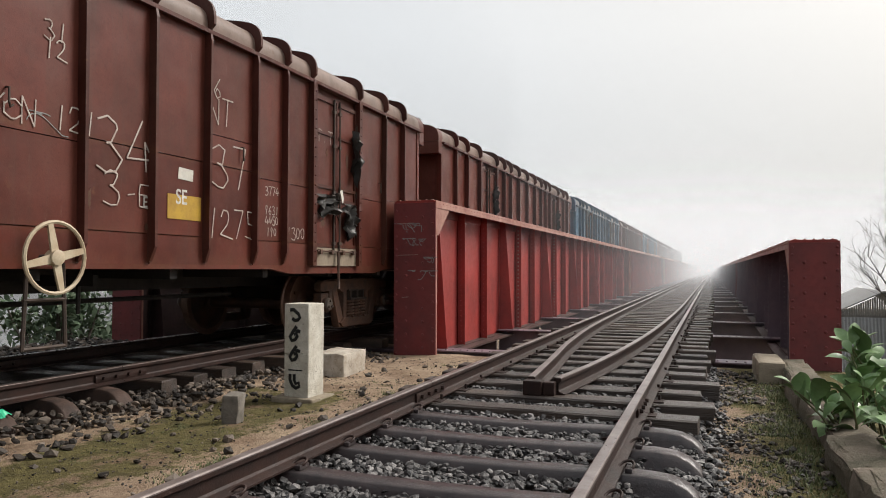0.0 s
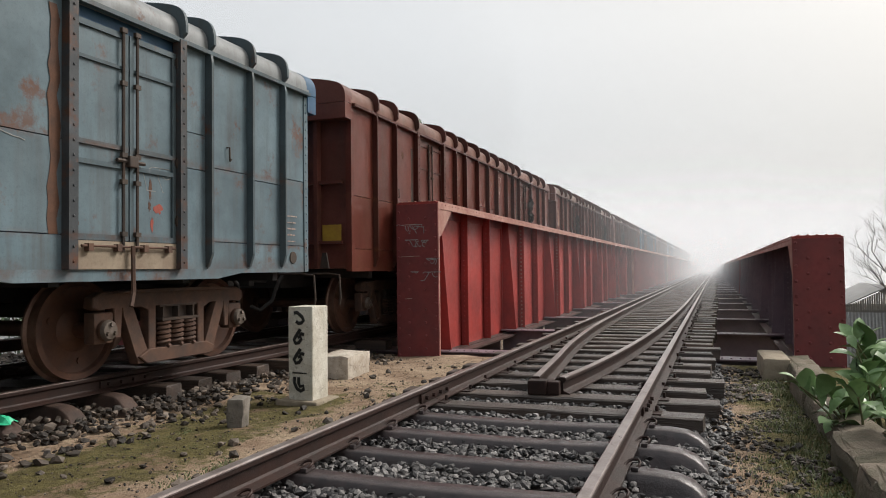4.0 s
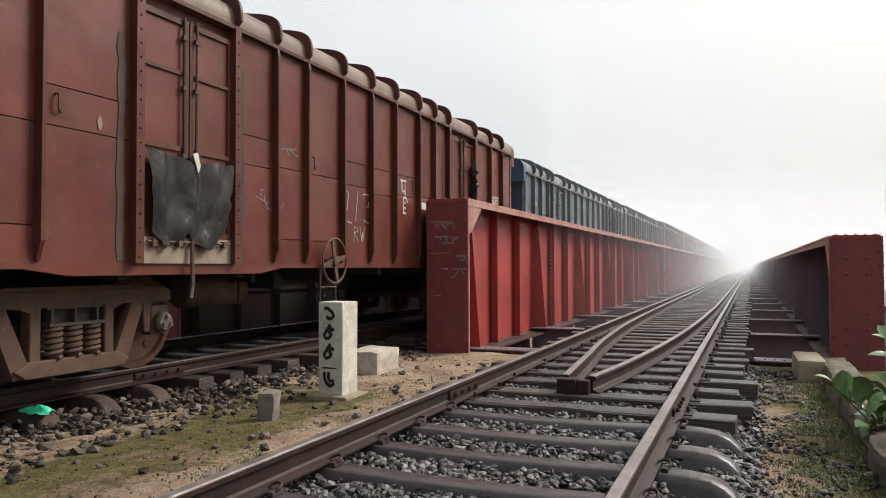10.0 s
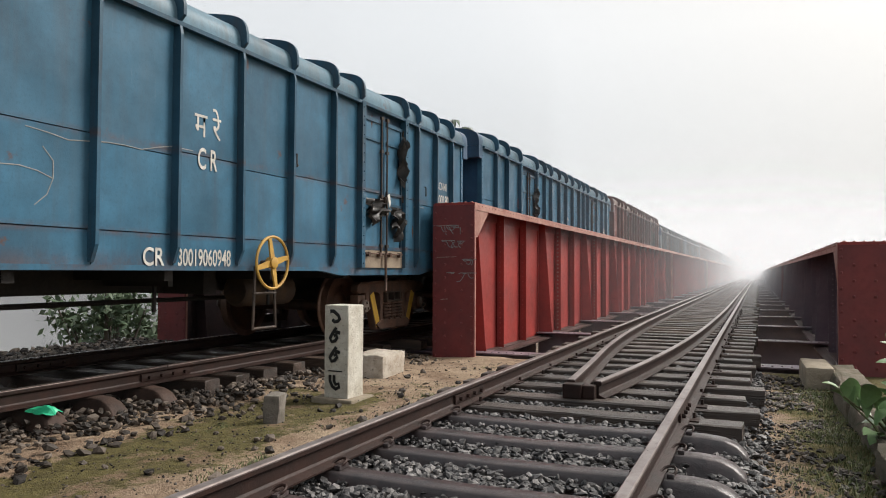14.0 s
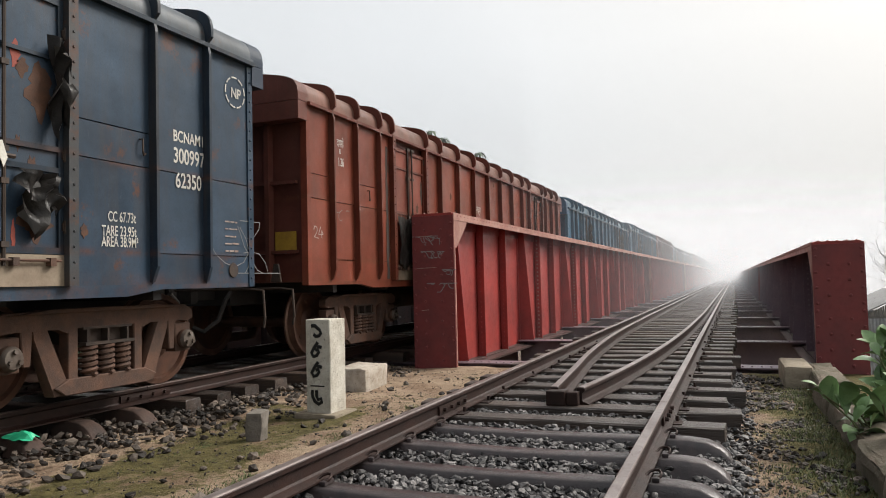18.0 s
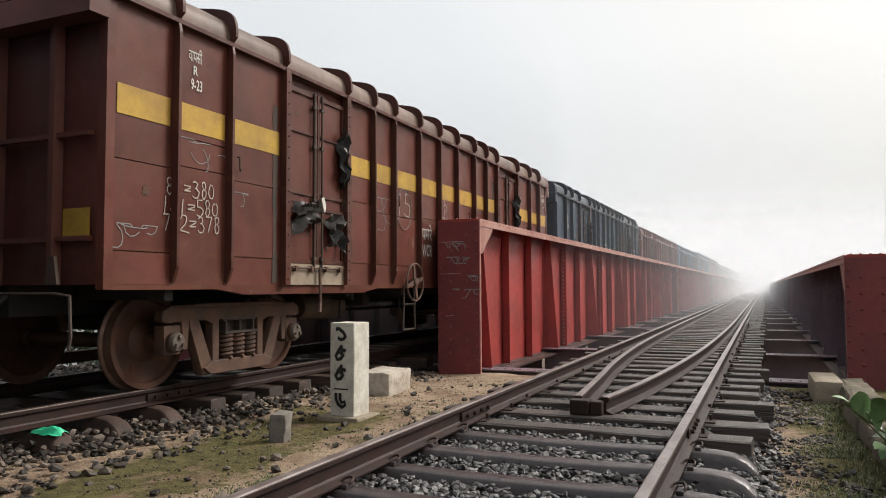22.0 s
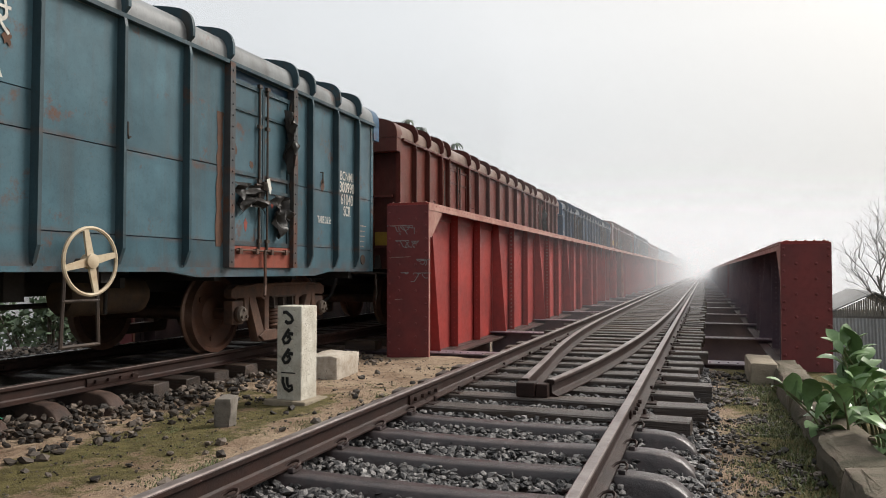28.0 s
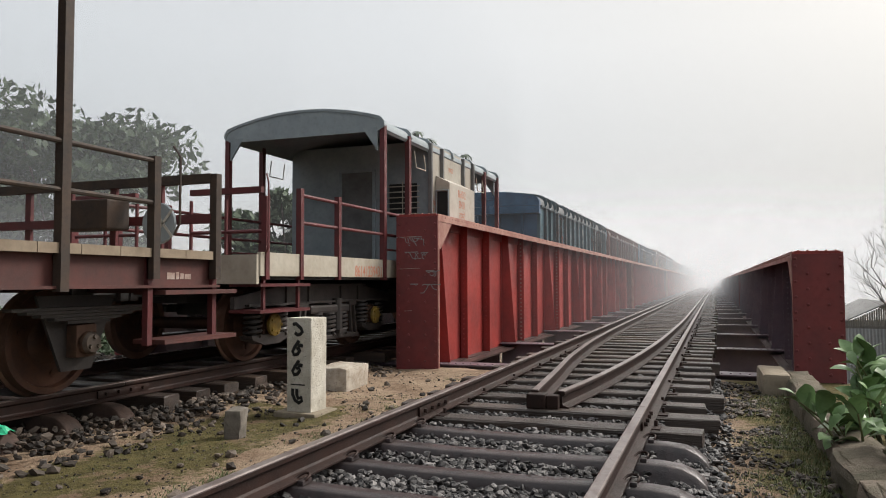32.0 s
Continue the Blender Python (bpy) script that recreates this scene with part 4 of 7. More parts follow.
def bars(wagon, y, z, rows, material, x=1.5815, seed=0):
    """Lines of unreadable writing as plain bars, a bar a word. rows: (length, height, drop)."""
    r = random.Random(seed)
    zz = z
    for length, h, drop in rows:
        bm = bmesh.new()
        a, end = y - length / 2, y - length / 2 + length * r.uniform(0.7, 1.0)
        while a < end:
            b = min(end, a + r.uniform(0.05, 0.12))
            box(bm, x, x + 0.002, a, b - 0.014, zz + r.uniform(-0.003, 0.003), zz + h * r.uniform(0.4, 0.6))
            a = b
        tagged(part("faded_line", bm, material, wagon), kind="stuff")
        zz -= drop


def scribble_mesh(seed, w, h, strokes, r=0.0042):
    """Loose chalk strokes in the plane x = 0."""
    rr = random.Random(seed)
    bm = bmesh.new()
    for k in range(strokes):
        y0 = -w / 2 + w * (k + 0.5) / strokes
        p, pts = [y0 + rr.uniform(-0.03, 0.03), rr.uniform(0.2, h)], []
        a = rr.uniform(0, 6.28)
        turn = rr.choice((-1, 1)) * rr.choice((0.0, 0.1, 0.35, 0.6))
        step = max(w / strokes, h) * rr.uniform(0.18, 0.34)
        p[1] = min(p[1], h)
        for _ in range(rr.randint(5, 11)):
            pts.append((0.0, p[0], max(0.0, min(h * 1.1, p[1]))))
            p[0] += math.cos(a) * step
            p[1] += math.sin(a) * step
            a += turn + rr.uniform(-0.25, 0.25)
        for q0, q1 in zip(pts, pts[1:]):
            if (Vector(q0) - Vector(q1)).length > 1e-3:
                rod(bm, q0, q1, r, 4)
    for v in bm.verts:
        v.co.x *= 0.3
    return dressed(finish(bm, "chalk_scribble"), M["chalk_white"])


M["chalk_white"] = plain("white_chalk", (0.281, 0.281, 0.273), (0.156, 0.156, 0.156), 14.0, 0.95)


def scribble(wagon, y, z, w, h, seed, strokes=5):
    ob = new("chalk_scribble", scribble_mesh(seed, w, h, strokes))
    ob.parent, ob.location = wagon, (1.580, y, z)
    tagged(ob, kind="stuff")


HAND = {  # strokes of a plain chalk hand on a square one unit high
    "0": "38 18 06 03 11 31 43 46 38", "1": "39 20", "2": "07 19 39 48 46 34 01 60", "3": "08 29 48 47 35 25 35 53 52 40 20 01", "4": "39 03 63 46 41", "5": "59 19 15 35 54 52 40 20 01",
    "6": "49 27 14 03 11 20 30 41 43 34 24 13", "7": "09 59 20", "8": "25 17 18 29 39 48 47 35 25 14 12 20 30 42 44 35", "9": "47 35 25 16 18 29 39 48 36 20", "=": "06 56 55 03 53", "-": "05 45", ".": "10 11",
    "P": "00 09 48 46 05", "T": "09 69 39 30", "W": "09 20 36 40 69", "D": "00 09 39 55 30 00", "Y": "09 35 69 35 30", "S": "58 29 07 34 42 20 01", "N": "00 09 50 59",
    "E": "59 09 05 45 05 00 50", "O": "06 03 21 41 63 66 48 28 06", "I": "29 20", "L": "09 00 40", "R": "00 09 48 46 05 50"}


def scrawl(wagon, body, y, z, size):
    """Thin hand-drawn chalk characters in a row about y, their feet at z."""
    r = random.Random(int(abs(y) * 100) + len(body))
    k, pitch = size / 9, size * 0.72
    bm = bmesh.new()
    for i, ch in enumerate(body):
        if ch == " ":
            continue
        y0 = y + (i - len(body) / 2) * pitch
        pts = [(1.5825, y0 + (int(p[0]) + r.uniform(-0.4, 0.4)) * k, z + (int(p[1]) + r.uniform(-0.4, 0.4)) * k + 0.02 * i * size) for p in HAND[ch].split()]
        pts = [p for n, p in enumerate(pts) if n == 0 or (Vector(p) - Vector(pts[n - 1])).length > 1e-4]
        for p, q in zip(pts, pts[1:]):
            rod(bm, p, q, 0.0045 + 0.009 * size, 5)
    for v in bm.verts:
        v.co.x = 1.5825 + (v.co.x - 1.5825) * 0.3
    tagged(part("chalk_writing", bm, M["chalk_line"], wagon), "thin hand-chalked figures", kind="stuff")


M["chalk_line"] = plain("thin_chalk", (0.50, 0.45, 0.41), (0.27, 0.20, 0.17), 18.0, 0.95)


def flake_mesh(seed, w, h, material):
    """A ragged patch where the paint has flaked to another coat."""
    rr = random.Random(seed)
    bm = bmesh.new()
    n = 22
    ring = [(w * 0.5 * math.cos(6.283 * k / n) * rr.uniform(0.45, 1.0), h * 0.5 * math.sin(6.283 * k / n) * rr.uniform(0.45, 1.0)) for k in range(n)]
    plate(bm, ring, "x", 0.0, 0.0015)
    return dressed(finish(bm, "flaked_patch"), material)


def flake(wagon, y, z, w, h, seed, material, x=1.5785):
    ob = new("flaked_patch", flake_mesh(seed, w, h, material))
    ob.parent, ob.location = wagon, (x, y, z)
    tagged(ob, "ragged patch of flaked paint")


def scrap_mesh(seed, w, h):
    """A crumpled, torn sheet tied to a door."""
    r = random.Random(seed)
    bm = bmesh.new()
    n, m = (26, 10) if w > 1 else (9, 9)
    ph = [r.uniform(0, 6) for _ in range(6)]
    grid = []
    for i in range(n + 1):
        row = []
        for j in range(m + 1):
            u, v = i / n, j / m
            sag = (0.08 * math.sin(u * 5 + ph[0]) + 0.06 * math.sin(u * 11 + ph[1])) * v
            yy = (u - 0.5) * w * (1 - 0.18 * v * math.sin(ph[2] + u * 3)) + 0.02 * math.sin(v * 9 + ph[3])
            zz = -v * h * (0.82 + 0.16 * math.sin(u * 7 + ph[4])) - 0.05 * h * math.sin(math.pi * u) + sag * h
            if w > 1:  # a wide sheet hangs in two drapes
                zz = -v * h * (0.80 + 0.22 * abs(math.sin(u * 6.0 + 0.5))) - 0.04 * math.sin(math.pi * u)
                yy = (u - 0.5) * w * (1 - 0.12 * v)
                fold = noise.noise((u * 6 + ph[0], v * 1.6, ph[1])) + 0.6 * noise.noise((u * 13 + v * 4, v * 5, ph[2]))
                row.append(bm.verts.new((0.055 + (0.03 + 0.05 * v) * fold + r.uniform(-0.006, 0.006), yy + 0.02 * fold, zz + 0.03 * noise.noise((u * 9, ph[3], 0)))))
                continue
            xx = 0.045 * math.sin(u * 13 + v * 6 + ph[5]) + 0.035 * math.sin(v * 15 + u * 5) + r.uniform(-0.018, 0.018)
            row.append(bm.verts.new((xx + 0.05, yy, zz)))
        grid.append(row)
    for i in range(n):
        for j in range(m):
            bm.faces.new((grid[i][j], grid[i + 1][j], grid[i + 1][j + 1], grid[i][j + 1]))
    bmesh.ops.solidify(bm, geom=list(bm.faces), thickness=0.006)
    return dressed(finish(bm, "torn_sheet", 50), M["rag"])


def handwheel_mesh(material):
    bm = bmesh.new()
    n = 28
    pipe(bm, [(0, 0.27 * math.cos(2 * math.pi * k / n), 0.27 * math.sin(2 * math.pi * k / n)) for k in range(n)], 0.016, 6, True)
    for k in range(4):
        a = 0.22 + math.pi / 2 * k
        c, s = math.cos(a), math.sin(a)
        plate(bm, [(0.03 * c - 0.035 * s, 0.03 * s + 0.035 * c), (0.27 * c - 0.022 * s, 0.27 * s + 0.022 * c), (0.27 * c + 0.022 * s, 0.27 * s - 0.022 * c), (0.03 * c + 0.035 * s, 0.03 * s - 0.035 * c)], "x", -0.01, 0.01)
    lathe(bm, [(0.06, -0.05), (0.06, 0.03), (0.03, 0.04)], "x", 12)
    return dressed(finish(bm, "handwheel", 40), material)


def covered_wagon(front, L, colour, roof, end, label, flip=False, wheel_mat=None, rags=(1, 1), seed=0, detail=True, stripe=None, bolted=True, yellow_brace=False, yellow_end=True, eave=3.34, kind="A"):
    """A bogie covered goods wagon; its front buffer plane is at y = 0 and it runs back to y = -L."""
    w = thing("covered_wagon", label, "goods wagon", pose(FAR_C, front, 0), "wagons of the train")
    RUNNING.append((w, front))
    r = random.Random(seed)
    EAVE = eave
    arch = [(x, z + eave - 3.34) for x, z in ROOF]
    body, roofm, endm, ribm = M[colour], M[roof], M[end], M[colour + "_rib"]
    # shell, floor and sole bar
    bm = bmesh.new()
    box(bm, -1.54, 1.54, -L + 0.03, -0.03, 1.0, EAVE)
    part("body_shell", bm, endm, w)
    for s in (-1, 1):
        bm = bmesh.new()
        plate(bm, [(0.0, 1.0), (0.0, 0.955), (-1.35, 0.955), (-1.75, 0.90), (-4.1, 0.90), (-4.5, 0.955), (-L + 4.5, 0.955), (-L + 4.1, 0.90), (-L + 1.75, 0.90), (-L + 1.35, 0.955), (-L, 0.955), (-L, 1.0)], "x", *sorted((s * 1.50, s * 1.575)))
        part("sole_bar", bm, body, w)
    bm = bmesh.new()
    box(bm, -0.35, 0.35, -L + 0.1, -0.1, 0.72, 1.0)
    part("centre_sill", bm, M["undergear"], w)
    for yy in np.arange(-L + 0.8, -0.5, 1.55):
        bm = bmesh.new()
        box(bm, -1.48, 1.48, yy - 0.05, yy + 0.05, 0.86, 0.998)
        part("cross_bearer", bm, M["undergear"], w)
    # bays between ribs
    d0, d1 = 2.34, 3.66
    inner = L - 2 * d1
    rear_end = [0.74, 1.46] if kind == "A" else [0.57, 1.22, 1.92]
    near_end = [0.67, 1.33, 1.99] if seed == 11 else rear_end
    if kind == "A":
        half = [4.26, 4.87, 5.69]
        middle = [d1, *half, L / 2 - 0.05, *(L - v - 0.08 for v in reversed(half)), L - d1]
    else:  # narrower bays next to the doors
        middle = [d1] + [d1 + 0.65 + (inner - 1.3) * k / 6 for k in range(7)] + [d1 + inner]
    ribs = [0.045, *near_end, d0] + middle
    ribs += [L - v for v in (d0, *reversed(rear_end), 0.045)]
    edges = sorted(set(ribs))
    door_bays = {(d0, d1), (L - d1, L - d0)}
    for a, b in zip(edges, edges[1:]):
        if any(abs(a - p) < 1e-6 and abs(b - q) < 1e-6 for p, q in door_bays):
            continue
        split = 2.03 + r.choice((0, 0, 0, -0.05, 0.04))
        levels = [(1.0, 1.27), (1.28, split - 0.005), (split + 0.005, EAVE - 0.01)] if r.random() < 0.85 else [(1.0, split - 0.005), (split + 0.005, 2.33), (2.34, EAVE - 0.01)]
        for z0, z1 in levels:
            bm = bmesh.new()
            o = r.uniform(0.0, 0.006)
            vs = box(bm, 1.54, 1.572 + o, -b + 0.004, -a - 0.004, z0, z1)
            part("side_panel", bm, body, w)
    bm = bmesh.new()
    box(bm, -1.572, -1.54, -L + 0.03, -0.03, 1.0, EAVE - 0.01)
    part("far_side_wall", bm, body, w)
    # ribs, near and far, and the carlines over the roof
    hat = [(-0.032, 0.0), (-0.030, 0.098), (0.004, 0.098), (0.034, 0.0)]
    for v in ribs:
        if v < 0.1 or v > L - 0.1 or min(abs(v - e) for e in (d0, d1, L - d0, L - d1)) < 1e-6:
            continue
        for s in (1, -1):
            bm = bmesh.new()
            levels = ((1.02, 0.45), (1.16, 1.0), (EAVE - 0.1, 1.0), (EAVE, 0.8))
            bend = r.uniform(-0.012, 0.012)
            rings = [[bm.verts.new((s * (1.56 + dx * k), -v + dy + (bend if 1.1 < z < 2 else 0), z)) for dy, dx in hat] for z, k in levels]
            for r0, r1 in zip(rings, rings[1:]):
                for i in range(4):
                    bm.faces.new((r0[i], r0[(i + 1) % 4], r1[(i + 1) % 4], r1[i]))
            bm.faces.new(rings[0]), bm.faces.new(rings[-1])
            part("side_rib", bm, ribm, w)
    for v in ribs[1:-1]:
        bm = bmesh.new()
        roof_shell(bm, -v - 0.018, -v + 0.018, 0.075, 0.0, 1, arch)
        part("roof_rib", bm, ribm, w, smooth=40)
    bm = bmesh.new()
    roof_shell(bm, -L - 0.03, 0.03, 0.0, 0.03, 1, arch)
    part("roof", bm, roofm, w, smooth=50)
    for s in (-1, 1):
        bm = bmesh.new()
        box(bm, *sorted((s * 1.57, s * 1.645)), -L, 0, EAVE - 0.025, EAVE + 0.015)
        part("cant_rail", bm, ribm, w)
    for v, s in ((0.0, 1), (L, -1)):
        # end wall stiffeners, corner posts, hood
        for x in (-1.05, -0.35, 0.35, 1.05):
            bm = bmesh.new()
            plate(bm, [(x - 0.05, -v), (x - 0.03, -v + s * 0.08), (x + 0.03, -v + s * 0.08), (x + 0.05, -v)] if s > 0 else [(x - 0.05, -v), (x + 0.05, -v), (x + 0.03, -v - 0.08), (x - 0.03, -v - 0.08)], "z", 1.0, EAVE - 0.1)
            part("end_stiffener", bm, endm, w)
        for x in (-1, 1):
            bm = bmesh.new()
            box(bm, *sorted((x * 1.50, x * 1.588)), *sorted((-v - s * 0.075, -v + s * 0.012)), 0.96, EAVE)
            if bolted and x > 0:
                for zz in np.arange(1.05, EAVE - 0.02, 0.105):
                    rivet(bm, (1.588, -v - s * 0.035, zz), (1, 0, 0), 0.014)
            part("corner_post", bm, body, w)
        bm = bmesh.new()
        top = [(x, z + 0.006) for x, z in arch]
        plate(bm, top, "y", *sorted((-v - s * 0.02, -v + s * 0.20)))
        box(bm, -1.6, 1.6, *sorted((-v, -v + s * 0.20)), EAVE - 0.22, EAVE)
        part("end_hood", bm, endm, w)
        if v > 0:
            bm = bmesh.new()
            box(bm, -0.28, 0.28, -v - 0.215, -v - 0.20, 3.38, 3.58, 0.01)
            part("hood_hatch", bm, endm, w)
        bm = bmesh.new()
        box(bm, -1.45, 1.45, *sorted((-v, -v + s * 0.06)), 1.35, 1.39)
        box(bm, -1.45, 1.45, *sorted((-v, -v + s * 0.06)), 2.2, 2.24)
        part("end_beam", bm, endm, w)
        # coupler and hose
        bm = bmesh.new()
        box(bm, -0.11, 0.11, *sorted((-v - s * 0.3, -v + s * 0.33)), 0.80, 1.0, 0.015)
        box(bm, -0.18, 0.18, *sorted((-v + s * 0.30, -v + s * 0.43)), 0.76, 1.04, 0.03)
        part("coupler", bm, M["undergear"], w)
        bm = bmesh.new()
        pipe(bm, [(0.45, -v, 0.9), (0.45, -v + s * 0.12, 0.8), (0.40, -v + s * 0.2, 0.55), (0.3, -v + s * 0.35, 0.42), (0.2, -v + s * 0.43, 0.48)], 0.028, 8)
        part("brake_hose", bm, M["undergear"], w)
        bm = bmesh.new()
        pipe(bm, [(0.3, -v + s * 0.26, 0.93), (1.35, -v + s * 0.26, 0.93), (1.52, -v + s * 0.26, 0.91), (1.54, -v + s * 0.26, 0.6), (1.52, -v + s * 0.26, 0.5)], 0.014, 6)
        plate(bm, [(1.20, 1.0), (1.34, 1.0), (1.30, 1.22), (1.24, 1.22)], "y", *sorted((-v + s * 0.2, -v + s * 0.23)))
        part("uncoupling_lever", bm, M["bogie_dark"], w)
        if yellow_end and v > 0:
            bm = bmesh.new()
            box(bm, 1.12, 1.42, -v - 0.008, -v - 0.002, 1.38, 1.62)
            part("yellow_marking", bm, M["yellow"], w, "square yellow marking on the wagon end")
    # doors
    for k, (a, b) in enumerate(((d0, d1), (L - d1, L - d0))):
        for leaf in range(2):
            u0, u1 = a + 0.06 + leaf * (b - a - 0.12) / 2, a + 0.06 + (leaf + 1) * (b - a - 0.12) / 2
            bm = bmesh.new()
            box(bm, 1.54, 1.578, -u1 + 0.006, -u0 - 0.006, 1.24, EAVE - 0.14)
            d = part("door_leaf", bm, body, w)
            bm = bmesh.new()
            for z0, z1 in ((1.24, 1.29), (1.86, 1.90), (2.02, 2.06), (EAVE - 0.19, EAVE - 0.14), (2.72, 2.75)):
                box(bm, 1.578, 1.60, -u1 + 0.008, -u0 - 0.008, z0, z1)
            for yy in (u0 + 0.03, u1 - 0.03):
                box(bm, 1.578, 1.598, -yy - 0.022, -yy + 0.022, 1.24, EAVE - 0.14)
            part("door_frame", bm, ribm, d)
            bm = bmesh.new()
            yy = (u0 + u1) / 2 + (0.22 if leaf == 0 else -0.22)
            rod(bm, (1.615, -yy, 1.15), (1.615, -yy, EAVE - 0.12), 0.014, 6)
            for zz in (1.3, 1.75, 1.98, 2.6, 3.06):
                box(bm, 1.598, 1.632, -yy - 0.03, -yy + 0.03, zz - 0.02, zz + 0.02)
            part("locking_bar", bm, M["bogie_dark"], d)
            for zz in (1.45, 2.0, 2.95):
                bm = bmesh.new()
                yh = u0 - 0.005 if leaf == 0 else u1 + 0.005
                rod(bm, (1.605, -yh, zz - 0.05), (1.605, -yh, zz + 0.05), 0.02, 6)
                box(bm, 1.59, 1.61, -yh - 0.03, -yh + 0.03, zz - 0.03, zz + 0.03)
                part("hinge", bm, M["bogie_dark"], d)
        for yy in (a + 0.02, b - 0.02):
            bm = bmesh.new()
            box(bm, 1.56, 1.655, -yy - 0.045, -yy + 0.045, 1.0, EAVE)
            if seed > 7:
                for zz in np.arange(1.06, EAVE - 0.04, 0.12):
                    rivet(bm, (1.655, -yy, zz), (1, 0, 0), 0.013)
            part("door_post", bm, M["jamb"] if bolted and seed not in (13, 14) else ribm, w)
        bm = bmesh.new()
        box(bm, 1.54, 1.60, -b + 0.05, -a - 0.05, 1.0, 1.235)
        part("door_sill", bm, M["sill_red"] if seed == 20 else M["door_sill"], w, "scuffed plate under the door")
        bm = bmesh.new()
        rod(bm, (1.63, -b + 0.12, 1.19), (1.63, -a - 0.12, 1.19), 0.012, 6)
        for yy in np.linspace(a + 0.2, b - 0.2, 4):
            box(bm, 1.6, 1.65, -yy - 0.025, -yy + 0.025, 1.15, 1.21)
        yy = (a + b) / 2
        pipe(bm, [(1.64, -yy, 1.2), (1.65, -yy, 0.80), (1.68, -yy - 0.06, 0.68)], 0.02, 6)
        part("door_step_hanger", bm, M["bogie_rust"], w)
        bm = bmesh.new()
        rod(bm, (1.62, -yy - 0.16, 1.93), (1.62, -yy + 0.16, 1.93), 0.018, 6)
        box(bm, 1.60, 1.66, -yy - 0.05, -yy + 0.05, 1.88, 1.98, 0.01)
        part("latch", bm, M["bogie_dark"], w)
        if rags[k]:
            pieces = ((-0.30, 1.93, 0.50, 0.34), (0.36, 1.86, 0.34, 0.46), (0.52, 2.9, 0.16, 0.75)) if rags[k] == 1 else ((0.0, 1.98, 1.12, 0.80),)
            for q, (dy, zz, sw, sh) in enumerate(pieces):
                rg = new("torn_sheet", shared(("rag", seed % 4, q, rags[k]), lambda: scrap_mesh(seed * 3 + q, sw, sh)))
                rg.parent, rg.location = w, (1.60, -yy + dy, zz)
                tagged(rg, "torn dark plastic sheet tied to the door")
            bm = bmesh.new()
            plate(bm, [(-yy - 0.05, 2.0), (-yy + 0.01, 2.02), (-yy + 0.05, 1.9), (-yy + 0.02, 1.83)], "x", 1.69, 1.693)
            part("paper_tag", bm, M["paper"], w)
    # bogies
    add_bogie(w, -1.62 if kind == "A" and seed != 13 else -1.93, yellow_brace), add_bogie(w, -L + 2.1)
    # brake gear and hand wheel
    hy = -(L / 2 + ((-1.2 if flip else 1.09) if kind == "A" else (-1.27 if flip else 1.29)))
    hw = new("handwheel", shared(("handwheel", wheel_mat), lambda: handwheel_mesh(M[wheel_mat])))
    hw.parent, hw.location = w, (1.72, hy, 1.04)
    bm = bmesh.new()
    rod(bm, (0.9, hy, 1.04), (1.74, hy, 1.04), 0.025, 8)
    for dy in (-0.16, 0.16):
        pipe(bm, [(1.62, hy + dy, 1.0), (1.62, hy + dy * 1.2, 0.35)], 0.016, 6)
    for zz in (0.72, 0.36):
        rod(bm, (1.62, hy - 0.19, zz), (1.62, hy + 0.19, zz), 0.016, 6)
    part("brake_step", bm, M["bogie_dark"], w)
    bm = bmesh.new()
    lathe(bm, [(0.16, -0.5), (0.19, -0.46), (0.19, 0.46), (0.16, 0.5)], "y", 16)
    bmesh.ops.translate(bm, vec=(0.75, hy + (1.1 if flip else -1.1), 0.72), verts=bm.verts)
    part("air_reservoir", bm, M["reservoir"], w, smooth=40)
    bm = bmesh.new()
    rod(bm, (0.2, -L + 3.4, 0.62), (0.2, -3.4, 0.62), 0.03, 6)
    box(bm, -0.5, 0.9, hy - 0.1, hy + 0.1, 0.7, 0.98)
    for yy in (hy + 0.9, hy - 0.9):
        box(bm, -1.2, 1.2, yy - 0.03, yy + 0.03, 0.80, 0.9)
        rod(bm, (1.0, yy, 0.9), (1.0, yy, 0.55), 0.02, 6)
    part("brake_rigging", bm, M["undergear"], w)
    # oval builder's plate and lifting hook
    bm = bmesh.new()
    lathe(bm, [(0.075, 1.578), (0.07, 1.588)], "x", 16)
    bmesh.ops.translate(bm, vec=(0, -0.33, 1.13), verts=bm.verts)
    part("oval_plate", bm, M["bogie_dark"], w)
    for yy in (-1.6, -5.1, -L + 5.1, -L + 1.6):
        bm = bmesh.new()
        pipe(bm, [(1.575, yy, 2.27), (1.61, yy, 2.27), (1.612, yy, 2.16), (1.60, yy + 0.02, 2.13), (1.60, yy + 0.045, 2.15)], 0.009, 6)
        part("rope_hook", bm, M["bogie_dark"], w)
    if stripe:
        for a, b in zip(edges, edges[1:]):
            if any(abs(a - p) < 1e-6 for p, q in door_bays):
                continue
            bm = bmesh.new()
            box(bm, 1.575, 1.5815, -b + 0.055, -a - 0.055, 2.40, 2.65)
            part("yellow_band", bm, M["yellow"], w, "broad yellow band along the side")
    if detail:
        rr = random.Random(seed + 50)
        bars(w, -0.33, 1.62, [(0.26, 0.03, 0.075)] * 5, M["chalk"], seed=seed)
    return w


M["undercoat_grey"] = plain("grey_undercoat", (0.30, 0.25, 0.215), (0.20, 0.155, 0.13), 3.0, 0.7)
M["patch_orange"] = plain("faded_orange_paint", (0.30, 0.125, 0.05), (0.22, 0.08, 0.045), 5.0, 0.7)
M["jamb"] = paint("rusted_jamb", (0.05, 0.055, 0.06), rusty=0.9, dirty=0.7)
